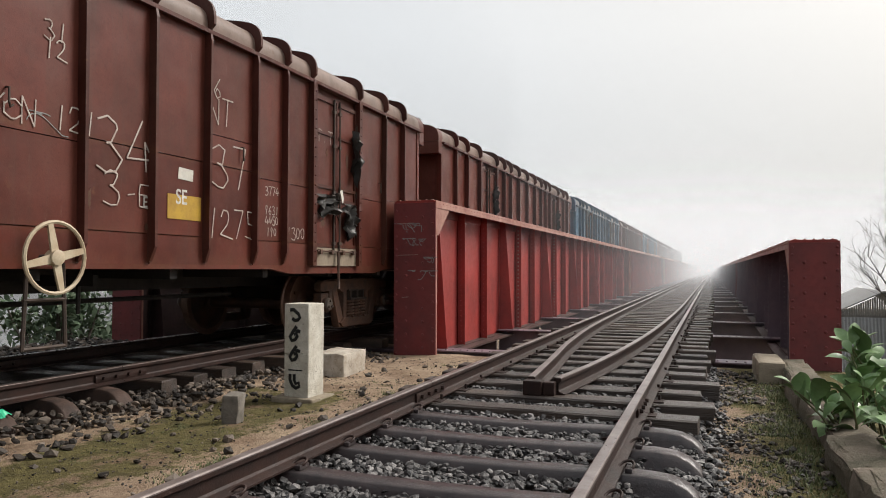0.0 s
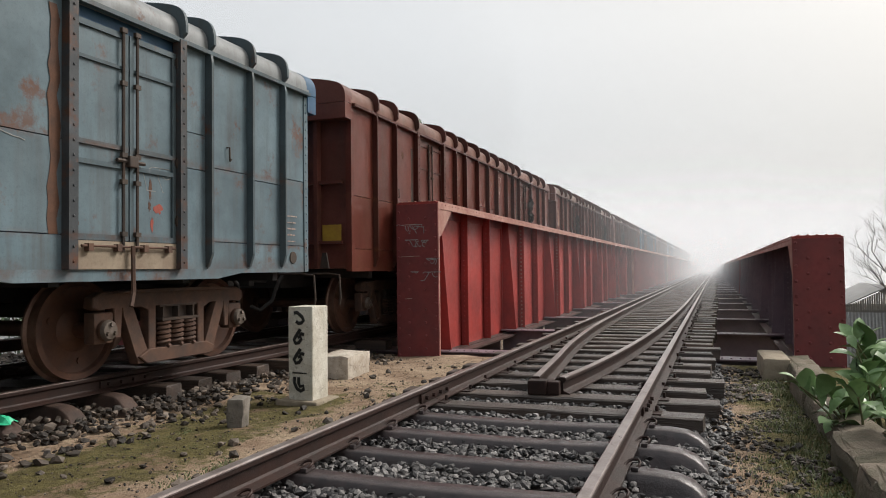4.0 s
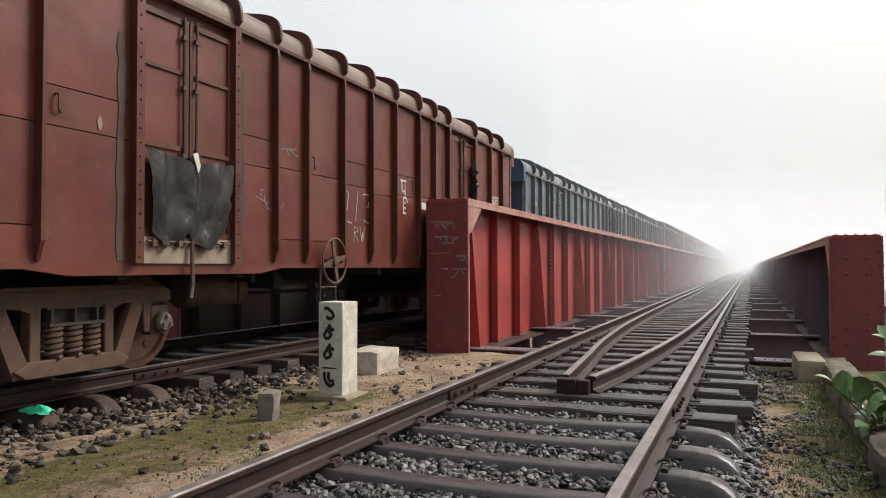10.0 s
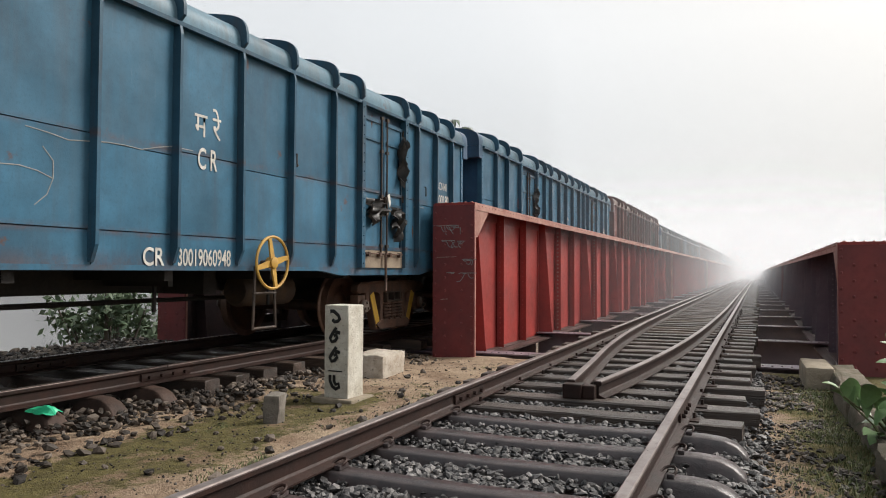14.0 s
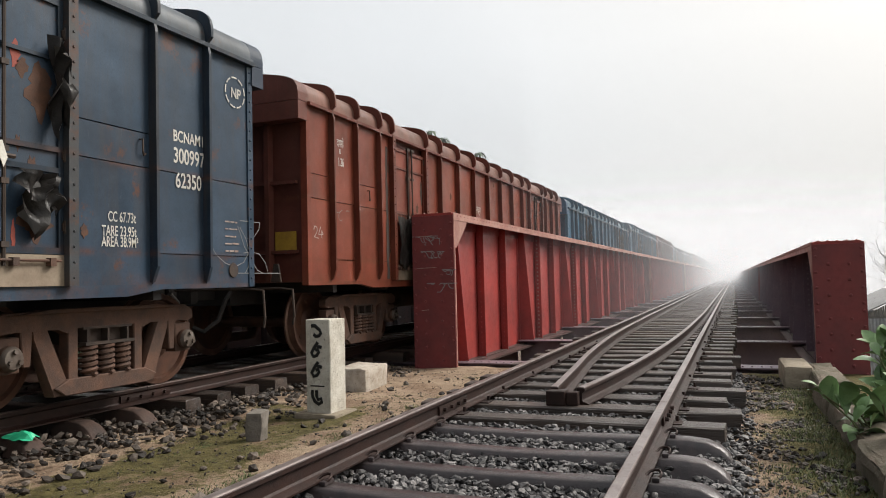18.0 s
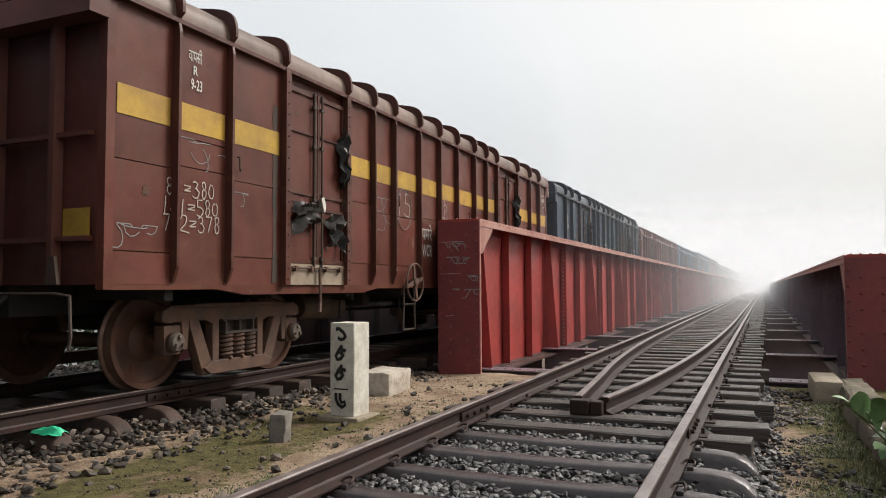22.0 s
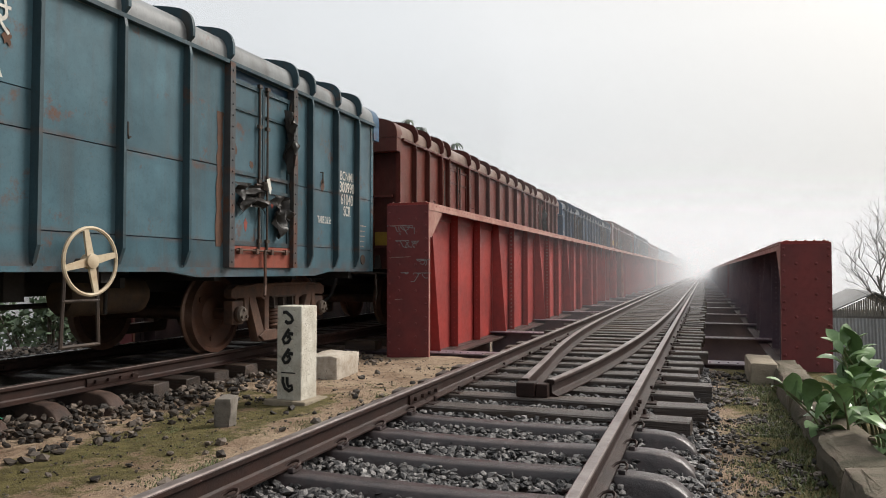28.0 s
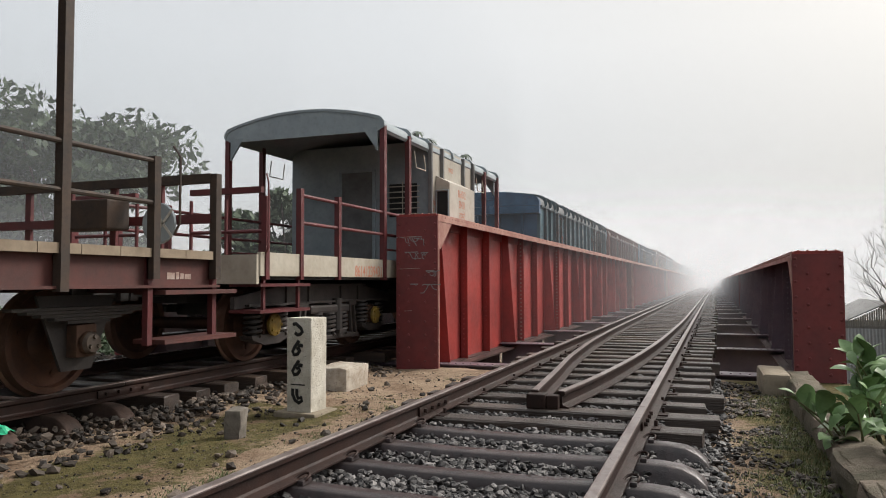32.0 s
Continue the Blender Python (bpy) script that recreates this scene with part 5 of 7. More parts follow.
M["sill_red"] = paint("red_lead_sill", (0.24, 0.06, 0.04), rusty=0.4)
M["door_sill"] = plain("scuffed_sill", (0.19, 0.14, 0.10), (0.27, 0.22, 0.16), 4.0, 0.7)
RED, BROWN, BLUE, TEAL, NAVY, CRIMSON = (0.102, 0.0195, 0.0108), (0.108, 0.026, 0.016), (0.034, 0.122, 0.20), (0.052, 0.112, 0.142), (0.024, 0.048, 0.080), (0.118, 0.024, 0.016)
for nm, c, ru, di in (("red_oxide", RED, 0.3, 0.4), ("brown_red", BROWN, 0.3, 0.4), ("blue", BLUE, 0.08, 0.35), ("teal", TEAL, 0.5, 0.5), ("pale_teal", (0.118, 0.168, 0.195), 0.55, 0.55), ("navy", NAVY, 0.4, 0.45), ("crimson", CRIMSON, 0.35, 0.45), ("orange_red", (0.185, 0.040, 0.020), 0.3, 0.45), ("rust_blue", (0.036, 0.085, 0.15), 0.4, 0.5)):
    M[nm] = paint(nm + "_paint", scaled(c, 0.98), rusty=ru, dirty=di)
    # darker copy of the body paint: the ribs' shaded sides painted in, plus dirt streaks
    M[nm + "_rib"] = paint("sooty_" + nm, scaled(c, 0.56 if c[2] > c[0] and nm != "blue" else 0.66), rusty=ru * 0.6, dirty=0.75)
for nm, c in (("roof_brown", (0.20, 0.135, 0.11)), ("roof_grey", (0.20, 0.21, 0.215)), ("roof_red", (0.17, 0.08, 0.06)), ("roof_blue", (0.080, 0.155, 0.205))):
    M[nm] = paint(nm, c, rusty=0.35, dirty=0.6)
M["roof_dark"] = paint("roof_dark", (0.075, 0.090, 0.105), rusty=0.3, dirty=0.5)
M["end_navy"] = paint("end_navy_paint", (0.022, 0.036, 0.06), rusty=0.2, dirty=0.3)
M["end_red"] = paint("end_red_paint", (0.12, 0.034, 0.024), rusty=0.2)
M["end_blue"] = paint("end_blue_paint", (0.028, 0.082, 0.155), rusty=0.2, dirty=0.3)
M["wheel_cream"] = plain("cream_handwheel", (0.50, 0.42, 0.30), (0.38, 0.28, 0.18), 8.0, 0.6)
M["wheel_yellow"] = plain("yellow_handwheel", (0.48, 0.28, 0.05), (0.36, 0.2, 0.05), 8.0, 0.6)

# name, front at the start, colour, roof, end, flip, handwheel, rags
red_l, blue_l, teal_l = "rusty red-brown covered goods wagon with ribbed sides", "faded blue covered goods wagon with ribbed sides", "weathered grey-teal covered goods wagon with rust stains"
A0 = 11.81
FLEET = [
    (A0 + 14.45 * 8, "red_oxide", "roof_brown", "end_red", red_l, False, "wheel_cream", (0, 0)),
    (A0 + 14.45 * 7, "red_oxide", "roof_brown", "end_red", red_l, False, "wheel_cream", (0, 0)),
    (A0 + 14.45 * 6, "red_oxide", "roof_brown", "end_red", red_l, False, "wheel_cream", (0, 0)),
    (A0 + 14.45 * 5, "brown_red", "roof_brown", "end_red", red_l, False, "wheel_cream", (0, 0)),
    (A0 + 14.45 * 4, "blue", "roof_grey", "end_blue", blue_l, False, "wheel_cream", (0, 0)),
    (A0 + 14.45 * 3, "brown_red", "roof_brown", "end_red", red_l, False, "wheel_cream", (0, 0)),
    (A0 + 14.45 * 2, "blue", "roof_grey", "end_blue", blue_l, False, "wheel_cream", (0, 0)),
    (A0 + 14.45, "red_oxide", "roof_brown", "end_red", red_l, False, "wheel_cream", (1, 1)),
    (A0, "red_oxide", "roof_brown", "end_red", red_l, False, "wheel_cream", (1, 1)),
    (-2.45, "red_oxide", "roof_red", "end_red", red_l, True, "wheel_cream", (1, 0)),
    (-16.6, "pale_teal", "roof_grey", "end_blue", teal_l, False, "wheel_cream", (0, 0)),
    (-31.25, "pale_teal", "roof_grey", "end_blue", teal_l, False, "wheel_cream", (1, 0)),
    (-46.3, "crimson", "roof_brown", "end_red", red_l, False, "bogie_rust", (1, 2)),
    (-60.25, "blue", "roof_blue", "end_blue", "bright blue covered goods wagon with a torn sheet on its door", True, "wheel_yellow", (2, 1)),
    (-74.2, "blue", "roof_blue", "end_blue", blue_l, True, "wheel_yellow", (1, 1)),
    (-89.2, "orange_red", "roof_red", "end_red", red_l, False, "bogie_rust", (0, 2)),
    (-104.3, "navy", "roof_dark", "end_navy", "dark slate-blue covered goods wagon with grime on its sides", False, "bogie_dark", (1, 1)),
    (-118.3, "brown_red", "roof_brown", "end_red", "red-brown covered goods wagon with a broad yellow band", False, "bogie_rust", (1, 1)),
    (-132.4, "rust_blue", "roof_dark", "end_blue", "blue covered goods wagon blotched with brown rust", True, "bogie_dark", (1, 1)),
    (-147.25, "crimson", "roof_brown", "end_red", red_l, True, "wheel_cream", (1, 0)),
    (-162.25, "teal", "roof_grey", "end_blue", teal_l, True, "wheel_cream", (1, 2)),
]
LENGTH = {8: 13.03, 10: 13.77, 11: 13.9, 14: 13.9, 15: 14.0, 18: 13.83, 19: 13.9, 20: 13.75}
WAGONS = []
for i, (front, colour, roof, end, label, flip, hw, rags) in enumerate(FLEET):
    WAGONS.append(covered_wagon(front, LENGTH.get(i, 13.3 if i < 8 else 12.95), colour, roof, end, label, flip, hw, rags, i, i > 6, i == 17, colour in ("teal", "pale_teal", "blue", "rust_blue", "navy"), i in (13, 14), i != 12, {8: 3.35, 9: 3.31, 10: 3.18, 11: 3.15, 12: 3.37, 13: 3.31, 14: 3.17, 15: 3.18, 16: 3.35, 17: 3.36, 18: 3.17, 19: 3.17, 20: 3.19}.get(i, 3.34), "B" if i in (10, 11, 14, 15, 18, 19, 20) else "A"))

# writing on the wagon sides: (wagon, text, y, z, size)
SIGNS = [
    (8, 'SE', -6.05, 1.58, 0.2),
    (8, 'E', -6.53, 1.51, 0.14),
    (8, '*yellow', -6.0, 1.45, 0.3),
    (8, '*paper', -5.99, 1.82, 0.17),
    (9, 'SE', -6.19, 1.99, 0.22),
    (11, '\u0935\u093e\u092a\u0938\u0940', -13.08, 2.72, 0.17),
    (11, 'R', -13.08, 2.6, 0.11),
    (11, '9.2026', -13.08, 2.45, 0.15),
    (10, 'C R', -7.2, 1.49, 0.21),
    (10, '\u092e\u0927\u094d\u092f', -7.2, 1.76, 0.25),
    (10, '*paper', -8.02, 2.57, 0.21),
    (10, '*paper', -5.48, 1.9, 0.15),
    (11, 'R', -5.79, 2.12, 0.26),
    (11, 'd', -5.78, 1.83, 0.26),
    (11, '*paper', -7.5, 2.78, 0.26),
    (12, '\u0935\u093e\u092a\u0938\u0940', -12.0, 2.92, 0.15),
    (12, 'R', -12.0, 2.82, 0.11),
    (12, '9.2024', -11.96, 2.67, 0.14),
    (14, 'CR', -7.19, 1.0, 0.22),
    (14, '30019060948', -6.54, 1.0, 0.22),
    (16, 'NP', -0.26, 2.93, 0.15),
    (16, 'CC 67.73t', -1.81, 1.53, 0.12),
    (16, 'AREA 38.9M\u00b2', -1.83, 1.32, 0.12),
    (16, '\u0935\u093e\u092a\u0938\u0940', -11.87, 2.77, 0.15),
    (16, 'R', -11.87, 2.67, 0.11),
    (16, '3-28', -11.85, 2.53, 0.14),
    (17, 'NP', -0.28, 2.94, 0.16),
    (17, '\u0935\u093e\u092a\u0938\u0940', -11.96, 3.06, 0.15),
    (17, 'R', -11.96, 2.94, 0.12),
    (17, '9-23', -11.94, 2.80, 0.14),
    (8, '\u0935\u093e\u092a\u0938\u0940', -12.04, 3.06, 0.17),
    (8, 'R', -12.02, 2.91, 0.14),
    (8, '6-2024', -12.03, 2.75, 0.17),
    (11, 'BCNM1', -1.0, 2.33, 0.16),
    (11, '300290', -0.97, 2.14, 0.19),
    (11, '62307', -1.02, 2.0, 0.18),
    (11, 'C.C 54.10t', -1.62, 1.53, 0.14),
    (11, 'TARE 27.20t', -1.62, 1.4, 0.14),
    (11, 'AREA 42.7m\xb2', -1.62, 1.26, 0.14),
    (11, 'BCNM1', -1.66, 1.03, 0.13),
    (12, '300793', -1.07, 2.25, 0.2),
    (12, '77666', -1.11, 2.11, 0.2),
    (12, '56.10t', -1.85, 1.67, 0.18),
    (12, '\u092a\u0942', -5.36, 2.02, 0.4),
    (12, 'E', -5.34, 1.76, 0.26),
    (12, '*yellow', -1.07, 1.9, 0.24),
    (12, '*paper', -4.64, 1.88, 0.17),
    (13, '300898', -1.05, 2.0, 0.22),
    (13, '65900', -1.05, 1.75, 0.23),
    (13, '\u092c\u0940\u0938\u0940\u090f\u0928\u090f\u092e1', -1.05, 2.22, 0.25),
    (13, '\u092c\u0940\u0938\u0940\u090f\u0928\u090f\u092e1', -1.03, 1.04, 0.22),
    (13, '\u092a \u0930\u0947', -8.21, 1.0, 0.2),
    (13, '30089865900', -7.55, 1.0, 0.2),
    (13, 'W R', -6.8, 1.74, 0.21),
    (13, '\u092a \u0930\u0947', -6.8, 2.04, 0.29),
    (13, '*paper', -6.15, 2.35, 0.15),
    (14, 'BCNM1', -0.89, 2.29, 0.18),
    (14, '300190', -0.87, 2.04, 0.24),
    (14, '60948', -0.88, 1.8, 0.24),
    (14, 'BCN M1', -0.81, 1.0, 0.19),
    (14, 'C R', -6.53, 1.91, 0.28),
    (14, '\u092e \u0930\u0947', -6.53, 2.21, 0.33),
    (15, 'R', -13.18, 2.68, 0.09),
    (15, '1.26', -13.16, 2.52, 0.15),
    (15, '\u0935\u093e\u092a\u0938\u0940', -13.17, 2.77, 0.15),
    (15, 'C R', -7.56, 2.12, 0.17),
    (15, '\u092e\u0927\u094d\u092f', -7.56, 2.33, 0.19),
    (15, '*orange', -6.60, 1.56, 0.3),
    (15, '*grey', -6.60, 1.24, 0.3),
    (15, '*grey', -5.78, 1.24, 0.24),
    (15, '*grey', -8.33, 1.56, 0.30),
    (16, 'BCNAM1', -0.98, 2.33, 0.15),
    (16, '300997', -0.98, 2.13, 0.2),
    (16, '62350', -0.99, 1.9, 0.2),
    (16, 'TARE 23.95t', -1.84, 1.41, 0.12),
    (16, '\u0926\u092e', -5.3, 2.24, 0.21),
    (16, 'S C', -5.3, 2.03, 0.19),
    (16, '*yellow', -6.74, 1.48, 0.36),
    (16, '62350', -5.35, 1.06, 0.15),
    (16, '*paper', -6.76, 2.32, 0.1),
    (17, '311604', -0.92, 1.81, 0.19),
    (17, '23916', -0.92, 1.65, 0.19),
    (17, 'WCR', -6.85, 1.45, 0.25),
    (17, '\u092a\u092e\u0930\u0947', -6.85, 1.7, 0.27),
    (17, '*paper', -5.37, 1.5, 0.27),
    (18, '12.25', -13.05, 2.67, 0.15),
    (18, 'BCNM1', -0.78, 2.46, 0.16),
    (18, '300290', -0.78, 2.31, 0.19),
    (18, '20277', -0.78, 2.12, 0.19),
    (18, 'TARE 27.20t', -1.41, 1.77, 0.13),
    (18, '\u0930\u0947', -5.41, 2.16, 0.29),
    (18, 'R', -5.39, 1.93, 0.27),
    (18, '*paper', -4.87, 2.23, 0.09),
    (18, '*yellow', -6.5, 1.52, 0.37),
    (19, 'BCN M1', -0.85, 2.06, 0.13),
    (19, '300690', -0.85, 1.89, 0.19),
    (19, '61988', -0.86, 1.74, 0.19),
    (19, 'SR', -0.94, 1.6, 0.14),
    (19, 'S.R.', -5.68, 1.91, 0.15),
    (20, '\u0935\u093e\u092a\u0938\u0940', -13.03, 2.84, 0.17),
    (20, 'R', -13.02, 2.70, 0.13),
    (20, '12-25', -13.02, 2.55, 0.16),
    (20, '*paper', -8.96, 1.52, 0.17),
    (20, 'BCNM1', -0.85, 2.24, 0.18),
    (20, '300990', -0.85, 2.07, 0.21),
    (20, '61040', -0.85, 1.9, 0.21),
    (20, 'SCR', -0.85, 1.74, 0.2),
    (20, 'TARE 26.5t', -1.51, 1.6, 0.13),
    (20, 'SCR', -6.47, 2.37, 0.3),
    (20, '\u0926\u092e\u0930\u0947', -6.47, 2.69, 0.34),
    (16, 'C30099', -6.22, 1.06, 0.15),
    (14, 'CC 54.4t', -0.88, 1.50, 0.13),
    (14, 'TARE 27.2t', -0.88, 1.37, 0.13),
    (14, 'AREA 42.67', -0.88, 1.24, 0.13),
    (9, '3007', -1.10, 2.10, 0.2),
    (9, '9365', -1.10, 1.92, 0.2),
    (9, '753', -1.12, 1.74, 0.2),
]
SCRAWLS = [  # hand-chalked figures and letters
    (8, '34', -6.75, 1.77, 0.48),
    (8, '37', -5.27, 1.79, 0.46),
    (8, '1275', -5.23, 1.27, 0.3),
    (8, '1300', -3.97, 1.31, 0.15),
    (8, 'P.T', -3.25, 2.61, 0.17),
    (12, '21', -12.74, 1.71, 0.12),
    (17, '89=380', -11.98, 1.79, 0.15),
    (17, '161=580', -11.98, 1.62, 0.15),
    (17, '732=378', -11.96, 1.47, 0.15),
    (17, '15', -7.64, 2.0, 0.32),
    (15, '24', -13.75, 1.53, 0.15),
    (16, '16', -6.74, 1.68, 0.63),
    (18, 'WTDDY', -13.63, 2.3, 0.1),
    (18, '16-8-21', -13.61, 2.21, 0.1),
    (8, 'YON 121', -7.58, 2.02, 0.2),
    (8, '31', -7.5, 2.72, 0.16),
    (8, '12', -7.5, 2.58, 0.16),
    (8, '3', -6.9, 1.5, 0.3),
    (8, '-E', -6.6, 1.5, 0.2),
    (8, '6', -5.5, 2.72, 0.2),
    (8, 'NT', -5.45, 2.44, 0.28),
    (8, '3774', -4.5, 1.80, 0.10),
    (8, '9631', -4.5, 1.58, 0.10),
    (8, '4450', -4.5, 1.46, 0.10),
    (8, '190', -4.5, 1.33, 0.10),
    (9, 'OINI', -5.42, 1.92, 0.24),
    (9, '7', -5.35, 2.62, 0.5),
    (17, '16', -6.2, 2.2, 0.26),
    (17, 'PPL', -6.15, 1.85, 0.25),
    (17, '7', -6.17, 2.12, 0.06),
    (19, '6310', -1.55, 2.78, 0.12),
    (19, '1760', -1.55, 2.64, 0.12),
    (19, '1758', -1.55, 2.46, 0.15),
    (12, '213', -6.75, 1.55, 0.4),
    (12, 'RW', -6.7, 1.3, 0.2),
    (15, '12', -6.2, 1.62, 0.3),
]
for k, body, yy, zz, size in SIGNS:
    w = WAGONS[k]
    bm = bmesh.new()
    if body == "*yellow":
        box(bm, 1.5785, 1.5815, yy - 0.24, yy + 0.24, zz - 0.02, zz + size * 0.72)
        part("yellow_patch", bm, M["yellow"], w, "chipped yellow paint patch")
    elif body == "*paper":
        plate(bm, [(yy - 0.11, zz), (yy + 0.10, zz - 0.01), (yy + 0.11, zz + size * 0.6), (yy - 0.10, zz + size * 0.66)], "x", 1.5795, 1.5815)
        part("paper_label", bm, M["paper"], w)
    elif body in ("*grey", "*orange"):
        half = 0.37 if body == "*grey" else 0.30
        plate(bm, [(yy - half, zz), (yy + half, zz - 0.015), (yy + half, zz + size * 0.74), (yy - half, zz + size * 0.76)], "x", 1.5785, 1.5815)
        part("paint_patch", bm, M["undercoat_grey" if body == "*grey" else "patch_orange"], w, "pale patch of newer paint")
    else:
        bm.free()
        local = ord(body[0]) > 1000
        lettering(w, body, yy, zz, size, M["chalk_blue"] if k == 14 and size == 0.13 else M["white_text"], 1.583, (0.85 if len(body) < 5 else 0.5) if local else 0.72 if len(body) in (5, 6) and size > 0.14 else 0.6 if len(body) > 2 else 0.85)

bars(WAGONS[16], -7.5, 1.66, [(0.42, 0.13, 0.11), (0.34, 0.11, 0.11)], M["white_text"], 1.5815, 5)
bars(WAGONS[16], -6.74, 1.68, [(0.40, 0.05, 0.06)] * 4, M["black_paint"], 1.583, 6)
um = new("lettering", text_mesh("UM", 0.19, M["black_paint"]))
um.parent = WAGONS[13]
um.matrix_local = Matrix.Translation((1.27, -12.962, 1.43)) @ Matrix.Rotation(radians(90), 4, "X")
for k, body, yy, zz, size in SCRAWLS:
    scrawl(WAGONS[k], body, yy, zz, size)

M["flake_red"] = plain("red_lead_primer", (0.30, 0.06, 0.04), (0.20, 0.05, 0.035), 9.0, 0.7)
M["flake_rust"] = plain("bare_rust", (0.10, 0.045, 0.025), (0.06, 0.032, 0.022), 9.0, 0.8)
M["flake_pale"] = plain("pale_undercoat", (0.26, 0.16, 0.12), (0.19, 0.11, 0.085), 9.0, 0.75)
for y, z, fw, fh, q in ((-11.16, 2.38, 0.16, 0.42, 1), (-11.05, 2.5, 0.12, 0.25, 2), (-10.5, 2.5, 0.16, 0.36, 3), (-10.42, 2.3, 0.14, 0.28, 4), (-11.2, 2.72, 0.1, 0.16, 5), (-10.4, 2.15, 0.14, 0.18, 6), (-7.97, 1.27, 0.34, 0.20, 7)):
    flake(WAGONS[20], y, z, fw, fh, q, M["flake_red"])
for y, z, sw, sh, q, n in ((-8.93, 1.86, 0.52, 0.26, 11, 5), (-8.08, 1.5, 0.36, 0.6, 12, 2), (-12.9, 1.50, 0.3, 0.22, 13, 3), (-7.4, 1.6, 0.3, 0.3, 14, 4)):
    scribble(WAGONS[20], y, z, sw, sh, q, n)
rr = random.Random(91)
for k, w in enumerate(WAGONS):  # chips, rust spots and chalk that every wagon carries
    if k < 7:
        continue
    length = LENGTH.get(k, 12.95)
    cool = FLEET[k][1] in ("blue", "teal", "pale_teal", "navy", "rust_blue")
    for _ in range(2 if k in (13, 14) else 7):
        flake(w, -rr.uniform(0.2, length - 0.4), rr.uniform(1.1, 3.1), rr.uniform(0.03, 0.13), rr.uniform(0.04, 0.22), rr.randint(0, 999), M["flake_rust"] if cool or rr.random() < 0.5 else M["flake_pale"])
    for d in (2.97, length - 2.9):
        for _ in range(1 if k in (13, 14) else 6 if cool else 4):
            flake(w, -d + rr.choice((-0.55, -0.3, 0.25, 0.5)) + rr.uniform(-0.1, 0.1), rr.uniform(1.3, 3.0), rr.uniform(0.04, 0.14), rr.uniform(0.08, 0.32), rr.randint(0, 999), M["flake_rust"] if rr.random() < 0.7 or not cool else M["flake_red"])
    for _ in range(3):
        scribble(w, -rr.uniform(0.6, length - 0.6), rr.uniform(1.3, 2.3), rr.uniform(0.15, 0.5), rr.uniform(0.10, 0.28), rr.randint(0, 999), rr.randint(2, 5))


def streak(wagon, y, z0, z1, w, seed, material, x=1.5785):
    """A ragged upright rust stain beside a door."""
    rr = random.Random(seed)
    bm = bmesh.new()
    zs = np.linspace(z0, z1, 16)
    outline = [(y - w * rr.uniform(0.25, 0.6), z) for z in zs] + [(y + w * rr.uniform(0.2, 0.6), z) for z in reversed(zs)]
    plate(bm, outline, "x", x, x + 0.0015)
    part("rust_streak", bm, material, wagon, "brown rust stain beside the door")


for k in (10, 11, 16, 18, 20):
    length = LENGTH.get(k, 12.95)
    for d, side in ((3.64, -1), (length - 3.64, 1), (length - 2.30, -1)):
        streak(WAGONS[k], -d + side * 0.12, rr.uniform(1.02, 1.3), rr.uniform(2.6, 3.15), 0.11, rr.randint(0, 999), M["flake_rust"])
M["grime"] = plain("brown_grime", (0.060, 0.040, 0.030), (0.034, 0.025, 0.021), 7.0, 0.85)
for k in (9, 12, 15, 17, 19):
    length = LENGTH.get(k, 12.95)
    for d, side in ((2.32, 1), (3.68, -1), (length - 3.68, 1), (length - 2.32, -1)):
        streak(WAGONS[k], -d + side * 0.10, 1.02, rr.uniform(2.9, 3.1), 0.09, rr.randint(0, 999), M["grime"])
for k, y, z, fw, fh in ((15, -10.45, 2.45, 0.20, 0.56), (15, -11.02, 2.52, 0.18, 0.62), (15, -10.99, 2.3, 0.12, 0.3), (15, -11.05, 2.02, 0.3, 0.08), (15, -10.5, 2.02, 0.3, 0.07)):
    flake(WAGONS[k], y, z, fw, fh, int(k * 17 - y * 10), M["grime"], 1.5795)
for k in (16, 17):  # ring round the painted letters
    for r0, r1, n in ((0.15, 0.165, 9),):
        for q in range(n):
            bm = bmesh.new()
            a0, a1 = 6.283 * q / n, 6.283 * (q + 0.75) / n
            pts = [(-0.27 + r * math.cos(a), 2.99 + r * math.sin(a)) for r, a in ((r0, a0), (r0, (a0 + a1) / 2), (r0, a1), (r1, a1), (r1, (a0 + a1) / 2), (r1, a0))]
            plate(bm, pts, "x", 1.5795, 1.5815)
            part("ring_mark", bm, M["white_text"], WAGONS[k])
bm = bmesh.new()
pipe(bm, [(1.581, -7.64 + 0.24 * math.cos(a), 2.10 + 0.30 * math.sin(a)) for a in np.linspace(0, 6.28, 24)], 0.005, 4)
part("chalk_ring", bm, M["chalk_white"], WAGONS[17])
for k, y, z, sw, sh, n in ((17, -12.0, 2.06, 0.45, 0.25, 4), (17, -8.32, 1.75, 0.32, 0.4, 4), (17, -12.68, 1.3, 0.4, 0.18, 5), (17, -0.4, 1.5, 0.5, 0.3, 6), (8, -11.0, 1.36, 0.3, 0.2, 4), (8, -7.6, 2.0, 0.24, 0.13, 3), (11, -7.55, 1.4, 0.45, 0.5, 2), (14, -8.3, 1.4, 0.4, 0.6, 3), (16, -0.15, 1.1, 0.22, 0.5, 5), (18, -7.3, 1.5, 0.25, 0.5, 3)):
    scribble(WAGONS[k], y, z, sw, sh, int(k * 31 - y * 10), n)
